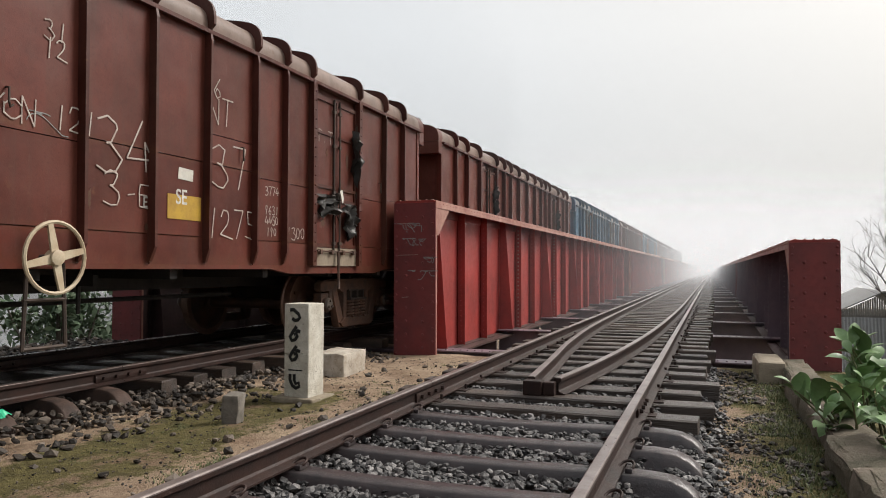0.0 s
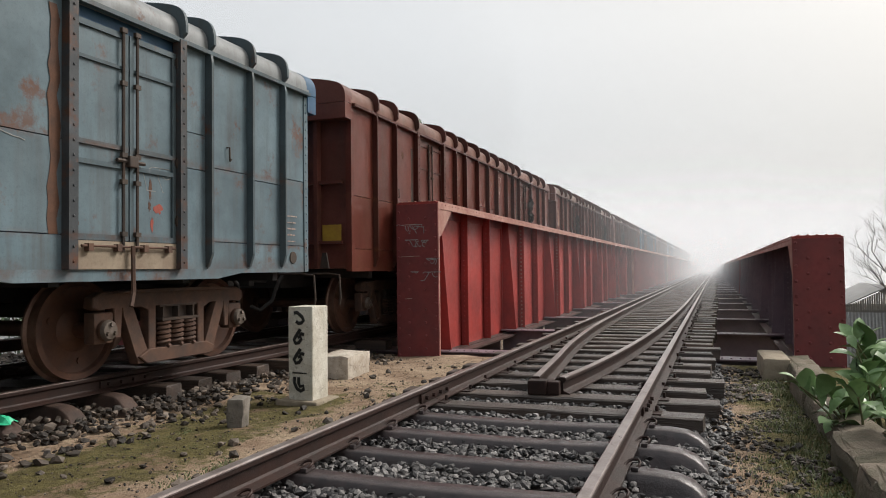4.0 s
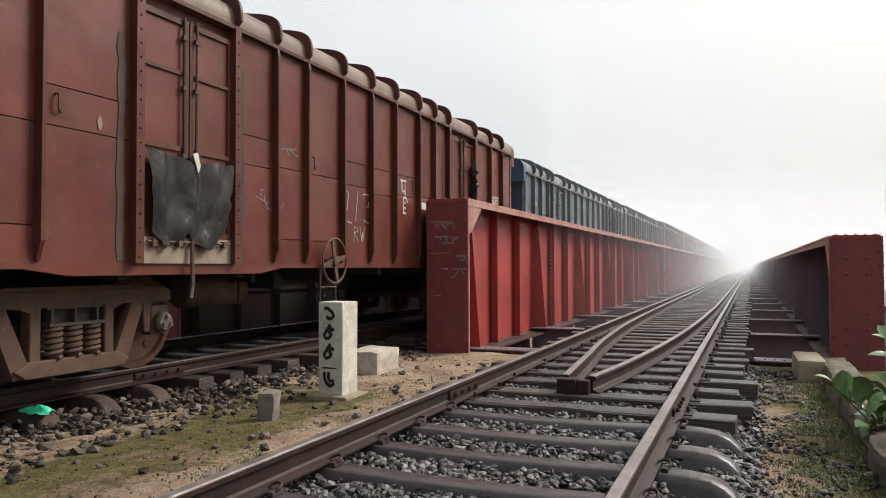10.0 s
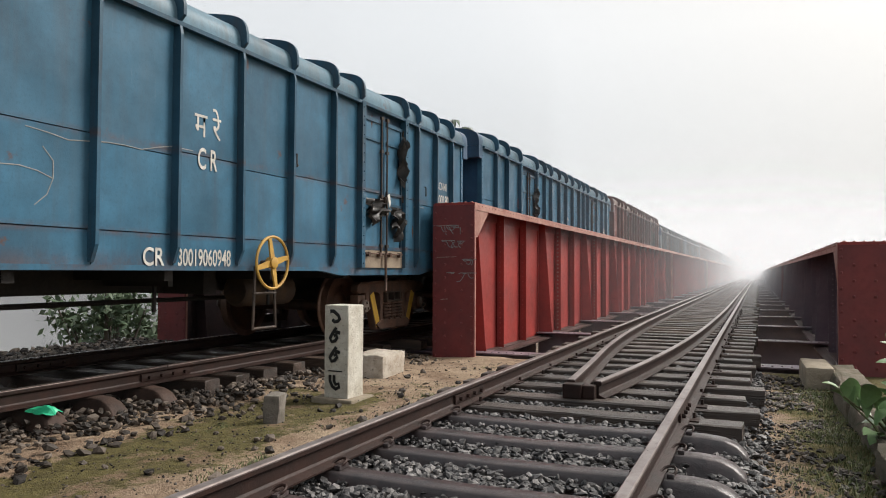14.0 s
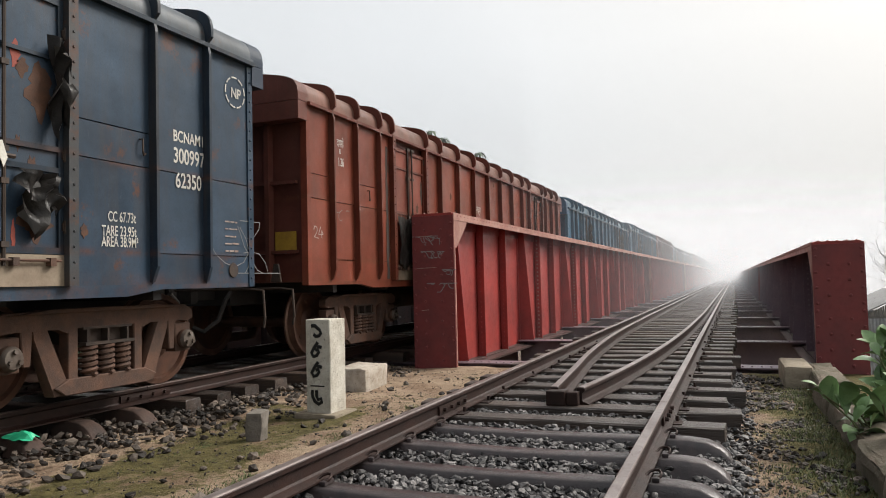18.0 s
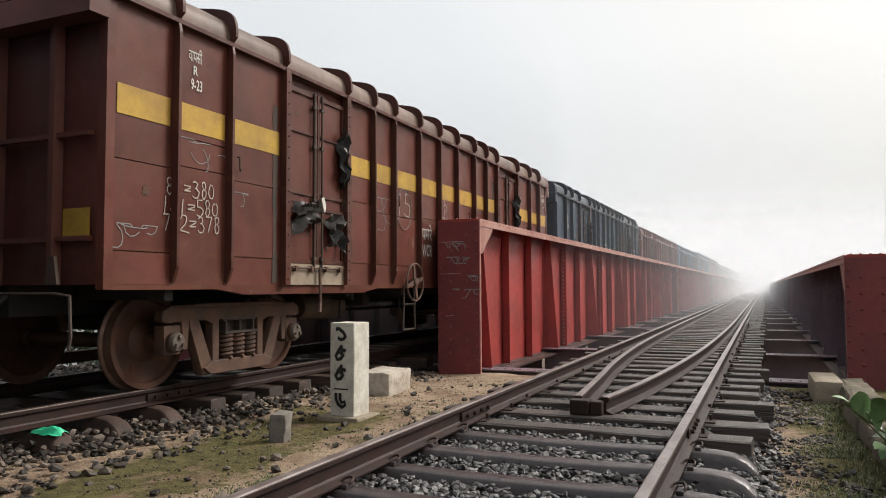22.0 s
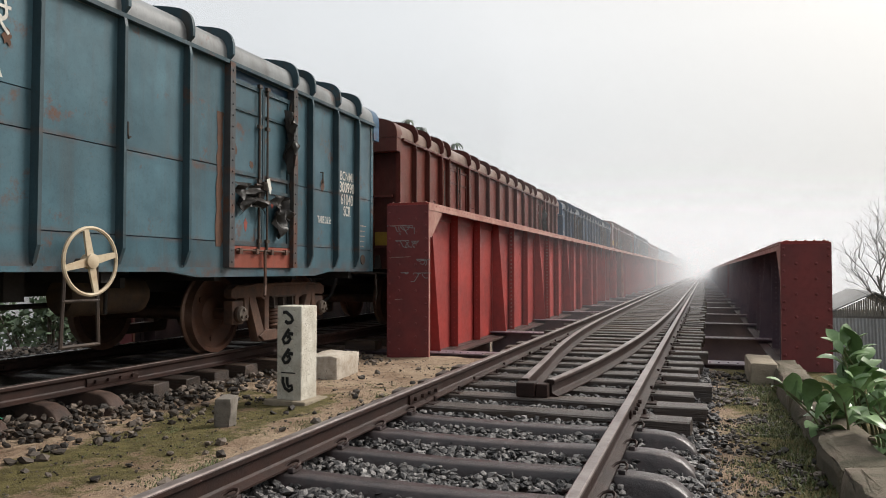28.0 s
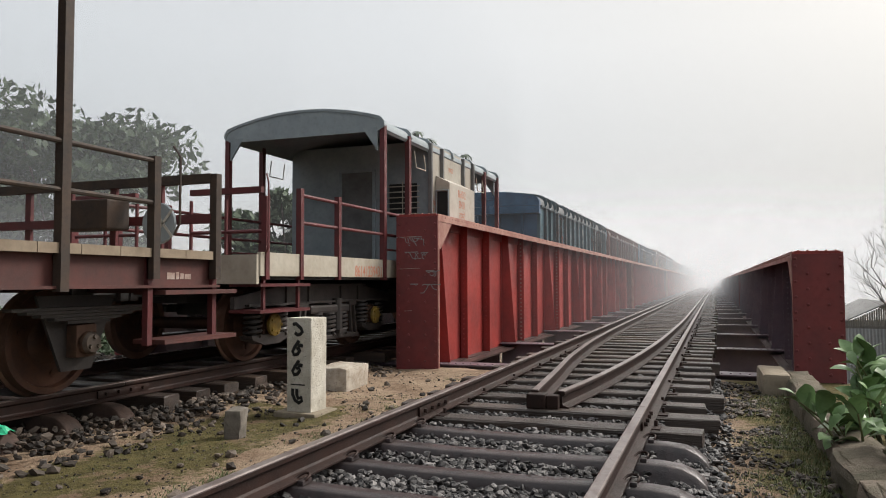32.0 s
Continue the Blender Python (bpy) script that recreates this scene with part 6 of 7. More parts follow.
for k, y, z, fw, fh, m in ((8, -12.62, 2.5, 0.34, 0.62, "flake_pale"), (8, -12.69, 2.8, 0.26, 0.24, "flake_pale"), (13, -3.27, 2.47, 0.2, 0.14, "flake_rust"), (13, -2.67, 2.53, 0.14, 0.1, "flake_rust"), (16, -2.6, 2.45, 0.3, 0.5, "flake_rust"), (16, -2.64, 1.5, 0.35, 0.4, "flake_rust"), (11, -3.44, 2.57, 0.24, 0.3, "flake_rust"), (11, -2.9, 2.62, 0.18, 0.34, "flake_rust"), (18, -10.75, 2.3, 0.3, 0.5, "flake_rust"), (18, -10.2, 2.3, 0.26, 0.6, "flake_rust"), (18, -7.35, 2.25, 0.08, 0.3, "white_text"), (18, -9.5, 1.55, 0.35, 0.08, "flake_red")):
    flake(WAGONS[k], y, z, fw, fh, int(k * 17 - y * 10), M[m])

for d in (2.97, 13.83 - 2.97):  # broad brown rust on and round the doors of the blotched blue wagon
    for q in range(10):
        flake(WAGONS[18], -d + rr.uniform(-0.62, 0.62), rr.uniform(1.35, 3.0), rr.uniform(0.15, 0.4), rr.uniform(0.2, 0.6), rr.randint(0, 999), M["flake_rust"], 1.5789)
    for q in (-1, 1):
        streak(WAGONS[18], -d + q * 0.83, 1.05, rr.uniform(2.9, 3.15), 0.24, rr.randint(0, 999), M["flake_rust"], 1.5792)


# ---- brake vans ----
def swing_bogie(van, y):
    """A dark four-wheel passenger-type bogie: deep side beams, axle springs, swing hangers and a spring nest."""
    half = 1.42
    bm = bmesh.new()
    box(bm, -1.1, 1.1, y - 0.3, y + 0.3, 0.50, 0.86)
    bg = part("bogie", bm, M["van_gear"], van)
    for s in (-1, 1):
        bm = bmesh.new()
        plate(bm, [(y - 2.1, 0.66), (y - 1.2, 0.70), (y + 1.2, 0.70), (y + 2.1, 0.66), (y + 2.1, 0.80), (y + 1.1, 0.93), (y - 1.1, 0.93), (y - 2.1, 0.80)], "x", *sorted((s * 1.16, s * 1.22)))
        box(bm, *sorted((s * 1.10, s * 1.28)), y - 1.15, y + 1.15, 0.92, 0.945)
        box(bm, *sorted((s * 1.10, s * 1.28)), y - 1.9, y + 1.9, 0.685, 0.71)
        part("side_beam", bm, M["van_gear"], bg)
    for o in (-0.5, 0.5):
        bm = bmesh.new()
        box(bm, -1.16, 1.16, y + o - 0.09, y + o + 0.09, 0.70, 0.92)
        part("cross_member", bm, M["van_gear"], bg)
    for o in (-1.0, -0.45, 0.45, 1.0):
        bm = bmesh.new()
        box(bm, 1.22, 1.25, y + o - 0.05, y + o + 0.05, 0.70, 0.93)
        part("beam_web", bm, M["van_gear"], bg)
    for s in (-1, 1):
        bm = bmesh.new()
        box(bm, *sorted((s * 1.02, s * 1.30)), y - 0.72, y + 0.72, 0.17, 0.235, 0.015)
        box(bm, *sorted((s * 1.08, s * 1.31)), y - 0.55, y + 0.55, 0.54, 0.655, 0.03)
        rod(bm, (s * 1.27, y + 0.24, 0.2), (s * 1.27, y + 0.24, 0.74), 0.07, 12)
        box(bm, *sorted((s * 1.18, s * 1.36)), y + 0.15, y + 0.33, 0.25, 0.30)
        part("bolster_end", bm, M["van_gear"], bg)
        for o in (-1, 1):
            bm = bmesh.new()
            for q in (0, 0.13):
                plate(bm, [(y + o * (0.60 + q), 0.70), (y + o * (0.64 + q), 0.70), (y + o * (0.72 + q), 0.17), (y + o * (0.68 + q), 0.17)], "x", *sorted((s * 1.24, s * 1.28)))
            box(bm, *sorted((s * 1.23, s * 1.29)), *sorted((y + o * 0.58, y + o * 0.80)), 0.63, 0.70)
            box(bm, *sorted((s * 1.23, s * 1.29)), *sorted((y + o * 0.66, y + o * 0.88)), 0.16, 0.22)
            part("swing_hanger", bm, M["van_gear"], bg)
    for o in (-0.27, 0.06, 0.42):
        sp = new("bolster_spring", shared("bolster_spring", lambda: nest_mesh(0.12, 0.024, 0.235, 0.54, 5)))
        sp.parent, sp.location = bg, (1.19, y + o, 0)
    for a in (-1, 1):
        for s in (-1, 1):
            ab = new("axle_box", shared("axle_box_dark", lambda: dressed(axle_box_mesh().copy(), M["van_gear"])))
            ab.parent, ab.location = bg, (s * 1.18, y + a * half, WHEEL_R)
            ab.rotation_euler = (0, 0, 0 if s > 0 else math.pi)
        bm = bmesh.new()
        lathe(bm, [(0.12, 1.28), (0.135, 1.29), (0.135, 1.325), (0.09, 1.345), (0.02, 1.347)], "x", 16)
        for k in range(5):
            rod(bm, (1.32, 0.10 * math.cos(k * 1.257), 0.10 * math.sin(k * 1.257)), (1.352, 0.10 * math.cos(k * 1.257), 0.10 * math.sin(k * 1.257)), 0.02, 6)
        bmesh.ops.translate(bm, vec=(0, y + a * half, WHEEL_R), verts=bm.verts)
        part("axle_cap", bm, M["cap_yellow"], bg, "grimy yellow axle cover")
        bm = bmesh.new()
        plate(bm, [(y + a * half - 0.42, 0.34), (y + a * half - 0.40, 0.29), (y + a * half - 0.14, 0.22), (y + a * half + 0.14, 0.22), (y + a * half + 0.40, 0.29), (y + a * half + 0.42, 0.34)], "x", 1.10, 1.28)
        part("spring_seat", bm, M["van_gear"], bg)
        for o in (-0.28, 0.28):
            sp = new("axle_spring", shared("axle_spring", lambda: nest_mesh(0.095, 0.024, 0.33, 0.69, 6)))
            sp.parent, sp.location = bg, (1.19, y + a * half + o, 0)
        ws = new("wheelset", shared("wheelset", wheelset_mesh))
        ws.parent = bg
        ROLLING.append((ws, y + a * half, WHEEL_R))


def nest_mesh(r, wire, z0, z1, turns):
    bm = bmesh.new()
    coil(bm, 0, 0, z0, z1, r, wire, turns, 12)
    rod(bm, (0, 0, z0), (0, 0, z1), r * 0.55, 10)
    return dressed(finish(bm, "nested_spring", 60), M["van_gear"])


M["van_gear"] = plain("grimy_dark_gear", (0.034, 0.030, 0.030), (0.062, 0.052, 0.047), 5.0, 0.5, 0.1)
M["cap_yellow"] = plain("grimy_yellow_cap", (0.30, 0.19, 0.03), (0.12, 0.085, 0.03), 7.0, 0.6)


VAN_ROOF = [(1.60, 3.34), (1.588, 3.42), (1.52, 3.49), (1.30, 3.55), (0.9, 3.63), (0.45, 3.685), (0, 3.70)]
VAN_ROOF = VAN_ROOF + [(-x, z) for x, z in reversed(VAN_ROOF[:-1])]


def brake_van(front):
    L = 12.95
    w = thing("brake_van", "white and grey guard's brake van with open railed platforms", "brake van", pose(FAR_C, front, 0), "vehicles of the train")
    RUNNING.append((w, front))
    bm = bmesh.new()
    box(bm, -1.55, 1.55, -L, 0, 1.0, 1.25)
    part("floor_frame", bm, M["undergear"], w)
    for s in (-1, 1):
        bm = bmesh.new()
        box(bm, *sorted((s * 1.55, s * 1.60)), -L, 0, 1.04, 1.31)
        part("fascia", bm, M["cream"], w, "cream painted floor edge")
    for v, s in ((0, 1), (L, -1)):
        bm = bmesh.new()
        box(bm, -1.58, 1.58, *sorted((-v, -v + s * 0.05)), 0.95, 1.28)
        part("head_stock", bm, M["cream"], w)
        bm = bmesh.new()
        box(bm, -0.11, 0.11, *sorted((-v - s * 0.3, -v + s * 0.33)), 0.80, 1.0, 0.015)
        box(bm, -0.18, 0.18, *sorted((-v + s * 0.30, -v + s * 0.43)), 0.76, 1.04, 0.03)
        part("coupler", bm, M["undergear"], w)
    # cabin
    c0, c1 = -5.29, -7.73
    bm = bmesh.new()
    box(bm, -1.56, 1.56, c1, c0, 1.26, 3.5)
    cab = part("cabin", bm, M["van_grey"], w)
    bm = bmesh.new()
    box(bm, 1.56, 1.582, c1, c0, 1.28, 3.46)
    part("side_sheet", bm, M["van_white"], cab, "off-white cabin side")
    for yy in (c0, c0 - 0.62, c0 - 1.85, c1):
        bm = bmesh.new()
        plate(bm, [(1.58, yy - 0.05), (1.65, yy - 0.035), (1.65, yy + 0.035), (1.58, yy + 0.05)], "z", 1.0, 3.45)
        for zz in (1.05, 1.12, 1.2):
            rivet(bm, (1.65, yy, zz), (1, 0, 0), 0.013)
        part("cabin_rib", bm, M["van_rib"], cab)
    bm = bmesh.new()  # projecting lookout duct
    prof = [(1.58, 2.92), (1.88, 2.78), (1.88, 1.66), (1.66, 1.42), (1.58, 1.42)]
    plate(bm, prof, "y", c0 - 2.11, c0 - 0.66)
    lk = part("lookout", bm, M["van_white"], cab, "projecting off-white lookout box")
    bm = bmesh.new()
    box(bm, 1.62, 1.84, c0 - 2.12, c0 - 2.105, 2.02, 2.62)
    part("lookout_window", bm, M["dark"], lk)
    bm = bmesh.new()
    for a, b in (((1.60, 2.08), (1.60, 2.64)), ((1.86, 2.08), (1.86, 2.64)), ((1.60, 2.08), (1.86, 2.08)), ((1.60, 2.64), (1.86, 2.64))):
        rod(bm, (a[0], c0 - 2.13, a[1]), (b[0], c0 - 2.13, b[1]), 0.016, 6)
    part("window_frame", bm, M["van_grey"], lk)
    for v, s in ((c0, 1), (c1, -1)):
        bm = bmesh.new()
        box(bm, -0.35, 0.35, *sorted((v, v + s * 0.02)), 1.28, 3.0)
        d = part("cabin_door", bm, M["van_rib"], cab, "darker grey cabin door")
        bm = bmesh.new()
        for x in (-0.38, 0.38):
            box(bm, x - 0.03, x + 0.03, *sorted((v, v + s * 0.04)), 1.28, 3.03)
        box(bm, -0.41, 0.41, *sorted((v, v + s * 0.04)), 3.0, 3.06)
        part("door_frame", bm, M["van_grey"], cab)
        bm = bmesh.new()
        box(bm, 0.72, 1.32, *sorted((v, v + s * 0.012)), 2.15, 2.75)
        win = part("cabin_window", bm, M["dark"], cab)
        for k in range(6):
            bm = bmesh.new()
            rod(bm, (0.66, v + s * 0.03, 2.2 + 0.1 * k), (1.38, v + s * 0.03, 2.2 + 0.1 * k), 0.011, 6)
            part("window_bar", bm, M["van_white"], win)
        bm = bmesh.new()
        rod(bm, (1.02, v + s * 0.03, 2.12), (1.02, v + s * 0.03, 2.78), 0.011, 6)
        part("window_bar", bm, M["van_white"], win)
    # roof over cabin and platforms
    r0, r1 = -3.36, -9.72
    bm = bmesh.new()
    roof_shell(bm, r1, r0, 0.0, 0.04, 1, VAN_ROOF)
    part("roof", bm, M["van_grey"], w, smooth=50)
    for yy in (r0, -4.3, c0, c0 - 1.25, c1, -8.65, r1):
        bm = bmesh.new()
        roof_shell(bm, yy - 0.03, yy + 0.03, 0.04, 0.0, 1, VAN_ROOF)
        part("roof_rib", bm, M["van_grey"], w)
    for v in (r0, r1):
        bm = bmesh.new()
        plate(bm, [(x, z + 0.01) for x, z in VAN_ROOF] + [(-1.5, 3.30), (1.5, 3.30)], "y", v - 0.015, v + 0.015)
        part("roof_end", bm, M["van_grey"], w)
        for x in (-1.5, 1.5):
            bm = bmesh.new()
            k = 1 if x > 0 else -1
            plate(bm, [(x, 3.36), (x - k * 0.28, 3.36), (x, 3.0)], "y", v - 0.02, v + 0.02)
            part("roof_gusset", bm, M["van_grey"], w)
    for s in (-1, 1):
        for yy in (r0 - 0.04, -4.42, -8.70, r1 + 0.04):
            bm = bmesh.new()
            box(bm, *sorted((s * 1.54, s * 1.63)), yy - 0.045, yy + 0.045, 1.0, 3.40)
            for zz in (1.04, 1.12, 1.22):
                rivet(bm, (s * 1.63, yy, zz), (s, 0, 0), 0.013)
            part("roof_post", bm, M["maroon"], w)
        bm = bmesh.new()
        for yy in (-4.75, -8.2):
            pipe(bm, [(s * 1.58, yy - 0.22, 3.2), (s * 1.62, yy - 0.22, 2.92), (s * 1.62, yy + 0.22, 2.92), (s * 1.58, yy + 0.22, 3.2)], 0.012, 6)
        part("grab_loop", bm, M["cream"], w)
        for a, b in ((c0, -0.12), (-L + 0.12, c1)):
            lo, hi = (c0, -0.93) if a == c0 else (-L + 0.86, c1)
            mid = [-1.91, -0.93] if a == c0 else [-L + 1.83, -L + 0.86]
            for zs in ((1.47, 1.70, 2.04),):
                bm = bmesh.new()
                for z in zs:
                    if z == 1.47:
                        rod(bm, (s * 1.58, c1 if a != c0 else c0, z), (s * 1.58, -9.68 if a != c0 else -3.4, z), 0.018, 8)
                    else:
                        rod(bm, (s * 1.58, lo, z), (s * 1.58, hi, z), 0.024, 8)
                part("hand_rail", bm, M["maroon"], w)
            for p in mid + [b if a == c0 else a]:
                bm = bmesh.new()
                pp = p if p not in (c0, c1) else (-L + 0.12)
                box(bm, *sorted((s * 1.54, s * 1.62)), pp - 0.035, pp + 0.035, 1.0, 2.12 if p in mid else 1.95)
                part("rail_post", bm, M["maroon"], w)
    for v, s in ((-0.1, 1), (-L + 0.1, -1)):
        for z in (1.55, 1.93):
            for x in (-1.55, 0.45):
                bm = bmesh.new()
                rod(bm, (x, v, z), (x + 1.10, v, z), 0.022, 8) if z < 1.9 else box(bm, x, x + 1.10, v - 0.03, v + 0.03, z + 0.06, z + 0.13)
                part("end_rail", bm, M["maroon"], w)
        for x in (-0.45, 0.45, -1.0, 1.0):
            bm = bmesh.new()
            rod(bm, (x, v, 1.25), (x, v, 1.93), 0.022, 8)
            part("end_post", bm, M["maroon"], w)
        for sx in (-1, 1):
            bm = bmesh.new()
            for z in (0.62, 0.92):
                box(bm, *sorted((sx * 1.15, sx * 1.62)), *sorted((v + s * 0.12, v - s * 0.95)), z, z + 0.035)
            for yy in (v - s * 0.06, v - s * 0.80):
                box(bm, *sorted((sx * 1.50, sx * 1.54)), yy - 0.02, yy + 0.02, 0.62, 1.0)
            part("foot_steps", bm, M["maroon"], w)
            bm = bmesh.new()
            pipe(bm, [(sx * 1.62, v + s * 0.02, 1.3), (sx * 1.68, v + s * 0.06, 1.35), (sx * 1.68, v + s * 0.06, 2.1), (sx * 1.62, v + s * 0.02, 2.2)], 0.012, 6)
            part("grab_iron", bm, M["maroon"], w)
    swing_bogie(w, -2.0), swing_bogie(w, -L + 2.15)
    bm = bmesh.new()
    lathe(bm, [(0.2, -0.6), (0.24, -0.55), (0.24, 0.55), (0.2, 0.6)], "y", 18)
    bmesh.ops.translate(bm, vec=(1.15, -6.9, 0.72), verts=bm.verts)
    part("air_reservoir", bm, M["undergear"], w, smooth=40)
    bm = bmesh.new()
    box(bm, -0.2, 0.9, -8.1, -6.9, 0.42, 1.0, 0.02)
    box(bm, -0.9, 0.2, -6.2, -5.0, 0.42, 1.0, 0.02)
    part("battery_box", bm, M["van_gear"], w, "dark battery box under the floor")
    bm = bmesh.new()
    box(bm, -0.3, 0.3, -L + 0.2, -0.2, 0.72, 1.0)
    rod(bm, (1.2, -8.8, 0.85), (1.2, -4.2, 0.85), 0.03, 6)
    part("underframe", bm, M["undergear"], w)
    for body, yy, zz, size in (("861012", c0 - 1.42, 2.56, 0.20), ("39431", c0 - 1.42, 2.36, 0.20), ("SECR", c0 - 1.42, 1.94, 0.21), ("NOT TO BE LOOSE SHUNTED", c0 - 1.42, 1.80, 0.075)):
        lettering(w, body, yy, zz, size, M["red_text"], 1.883, 0.72)
    lettering(w, "\u0926\u092a\u0942\u092e\u0930\u0947", c0 - 1.42, 2.15, 0.19, M["red_text"], 1.883, 0.8)
    for body, yy, zz, size in (("BVZI", c0 - 1.3, 3.08, 0.12), ("\u0935\u093e\u092a\u0938\u0940", c0 - 2.24, 2.36, 0.14), ("R", c0 - 2.24, 2.22, 0.13), ("2-24", c0 - 2.24, 2.08, 0.14)):
        lettering(w, body, yy, zz, size, M["red_text"], 1.585)
    lettering(w, "86141239431", -10.2, 1.05, 0.22, M["red_text"], 1.604, 0.75)
    lettering(w, "BVZI", -2.6, 1.09, 0.12, M["red_text"], 1.604)
    return w


def flat_van(front):
    """The last, older van: cream deck boards on a dark red frame, with railings and a roofed cabin behind."""
    L = 10.4
    w = thing("brake_van", "old dark red brake van with cream deck and open railings", "brake van", pose(FAR_C, front, 0), "vehicles of the train")
    RUNNING.append((w, front))
    for k in range(26):
        bm = bmesh.new()
        box(bm, -1.58, 1.60, -L - 0.15 + k * 0.4 + 0.004, -L - 0.15 + k * 0.4 + 0.396, 1.19, 1.27)
        part("deck_board", bm, M["deck_wood"], w)
    for s in (-1, 1):
        bm = bmesh.new()
        box(bm, *sorted((s * 1.46, s * 1.52)), -L, -0.02, 0.92, 1.19)
        box(bm, *sorted((s * 1.46, s * 1.58)), -L, -0.02, 0.92, 0.945)
        part("sole_bar", bm, M["maroon_bright"], w)
    bm = bmesh.new()
    box(bm, -1.5, 1.5, -0.10, 0.0, 0.86, 1.19)
    part("head_stock", bm, M["maroon_bright"], w)
    bm = bmesh.new()
    box(bm, -0.11, 0.11, -0.3, 0.33, 0.80, 1.0, 0.015)
    box(bm, -0.18, 0.18, 0.30, 0.43, 0.76, 1.04, 0.03)
    part("coupler", bm, M["undergear"], w)
    for s in (-1, 1):
        for yy, z1, m in ((-0.10, 2.04, "bogie_dark"), (-0.95, 2.08, "bogie_dark"), (-1.92, 3.4, "bogie_dark"), (-4.3, 3.4, "bogie_dark")):
            bm = bmesh.new()
            box(bm, *sorted((s * 1.54, s * 1.62)), yy - 0.04, yy + 0.04, 0.9 if z1 > 3 else 1.0, z1)
            part("post", bm, M[m], w)
        bm = bmesh.new()
        for z in (1.67, 2.04):
            rod(bm, (s * 1.59, -4.3, z), (s * 1.59, -0.95, z), 0.022, 8)
        part("hand_rail", bm, M["bogie_dark"], w)
        bm = bmesh.new()
        pipe(bm, [(s * 1.66, -0.78, 1.4), (s * 1.70, -0.76, 1.5), (s * 1.70, -0.76, 2.1), (s * 1.64, -0.78, 2.2)], 0.012, 6)
        part("grab_iron", bm, M["bogie_dark"], w)
        for z in (0.42, 0.86):
            bm = bmesh.new()
            box(bm, *sorted((s * 1.28, s * 1.64)), -0.86, 0.17, z, z + 0.04)
            part("foot_step", bm, M["maroon_bright"], w, "red painted foot board")
        bm = bmesh.new()
        for yy in (-0.96, -0.08):
            box(bm, *sorted((s * 1.50, s * 1.56)), yy - 0.03, yy + 0.03, 0.42, 1.19)
        part("step_bracket", bm, M["maroon"], w)
    # front railing across the end with lamp discs
    for z, m in ((1.6, "maroon"), (2.0, "bogie_dark")):
        bm = bmesh.new()
        box(bm, -1.55, 1.55, -0.15, -0.07, z - 0.045, z + 0.045)
        part("end_rail", bm, M[m], w)
    for x in (-0.9, -0.3, 0.3, 0.9):
        bm = bmesh.new()
        box(bm, x - 0.04, x + 0.04, -0.12, -0.08, 1.27, 1.98)
        part("end_post", bm, M["maroon"], w)
    bm = bmesh.new()
    lathe(bm, [(0.20, 0.0), (0.21, 0.02), (0.19, 0.035)], "y", 20)
    bmesh.ops.translate(bm, vec=(0.98, -0.22, 1.56), verts=bm.verts)
    dsc = part("tail_disc", bm, M["van_grey"], w, "round grey tail disc with a white cross")
    bm = bmesh.new()
    for s in (-1, 1):
        plate(bm, [(0.98 - 0.14 * s, 1.43), (0.98 - 0.12 * s, 1.41), (0.98 + 0.14 * s, 1.69), (0.98 + 0.12 * s, 1.71)], "y", -0.228, -0.222)
    part("cross_mark", bm, M["white_text"], dsc)
    bm = bmesh.new()
    box(bm, -0.1, 0.60, -0.5, -0.2, 1.50, 1.80, 0.02)
    part("equipment_box", bm, M["bogie_dark"], w)
    bm = bmesh.new()
    box(bm, -1.5, 1.5, -L, -4.5, 1.27, 3.35)
    part("cabin", bm, M["maroon"], w)
    bm = bmesh.new()
    roof_shell(bm, -L - 0.1, -1.85, 0.0, 0.04, 1, VAN_ROOF)
    part("roof", bm, M["van_grey"], w, smooth=50)
    bm = bmesh.new()
    plate(bm, [(x, z + 0.01) for x, z in VAN_ROOF], "y", -1.87, -1.84)
    part("roof_end", bm, M["van_grey"], w)
    # single axles under leaf springs
    for yy in (-1.25, -L + 2.3):
        for s in (-1, 1):
            bm = bmesh.new()
            for k in range(5):
                box(bm, *sorted((s * 1.24, s * 1.34)), yy - 0.75 + 0.13 * k, yy + 0.75 - 0.13 * k, 0.74 - 0.028 * k, 0.765 - 0.028 * k)
            plate(bm, [(yy - 0.42, 0.86), (yy + 0.42, 0.86), (yy + 0.16, 0.22), (yy - 0.16, 0.22)], "x", *sorted((s * 1.17, s * 1.20)))
            sus = part("leaf_spring", bm, M["van_gear"], w)
        for s in (-1, 1):
            ab = new("axle_box", shared("axle_box", axle_box_mesh))
            ab.parent, ab.location = sus, (s * 1.26, yy, WHEEL_R)
            ab.rotation_euler = (0, 0, 0 if s > 0 else math.pi)
        ws = new("wheelset", shared("wheelset", wheelset_mesh))
        ws.parent = sus
        ROLLING.append((ws, yy, WHEEL_R))
    bars(w, -0.5, 1.0, [(0.42, 0.11, 0.2)], M["chalk"], 1.522, 8)
    return w


M["deck_wood"] = plain("dirty_deck_boards", (0.30, 0.24, 0.175), (0.17, 0.125, 0.085), 3.0, 0.8)
M["maroon_bright"] = plain("red_frame_paint", (0.10, 0.032, 0.027), (0.06, 0.026, 0.023), 4.0, 0.6)


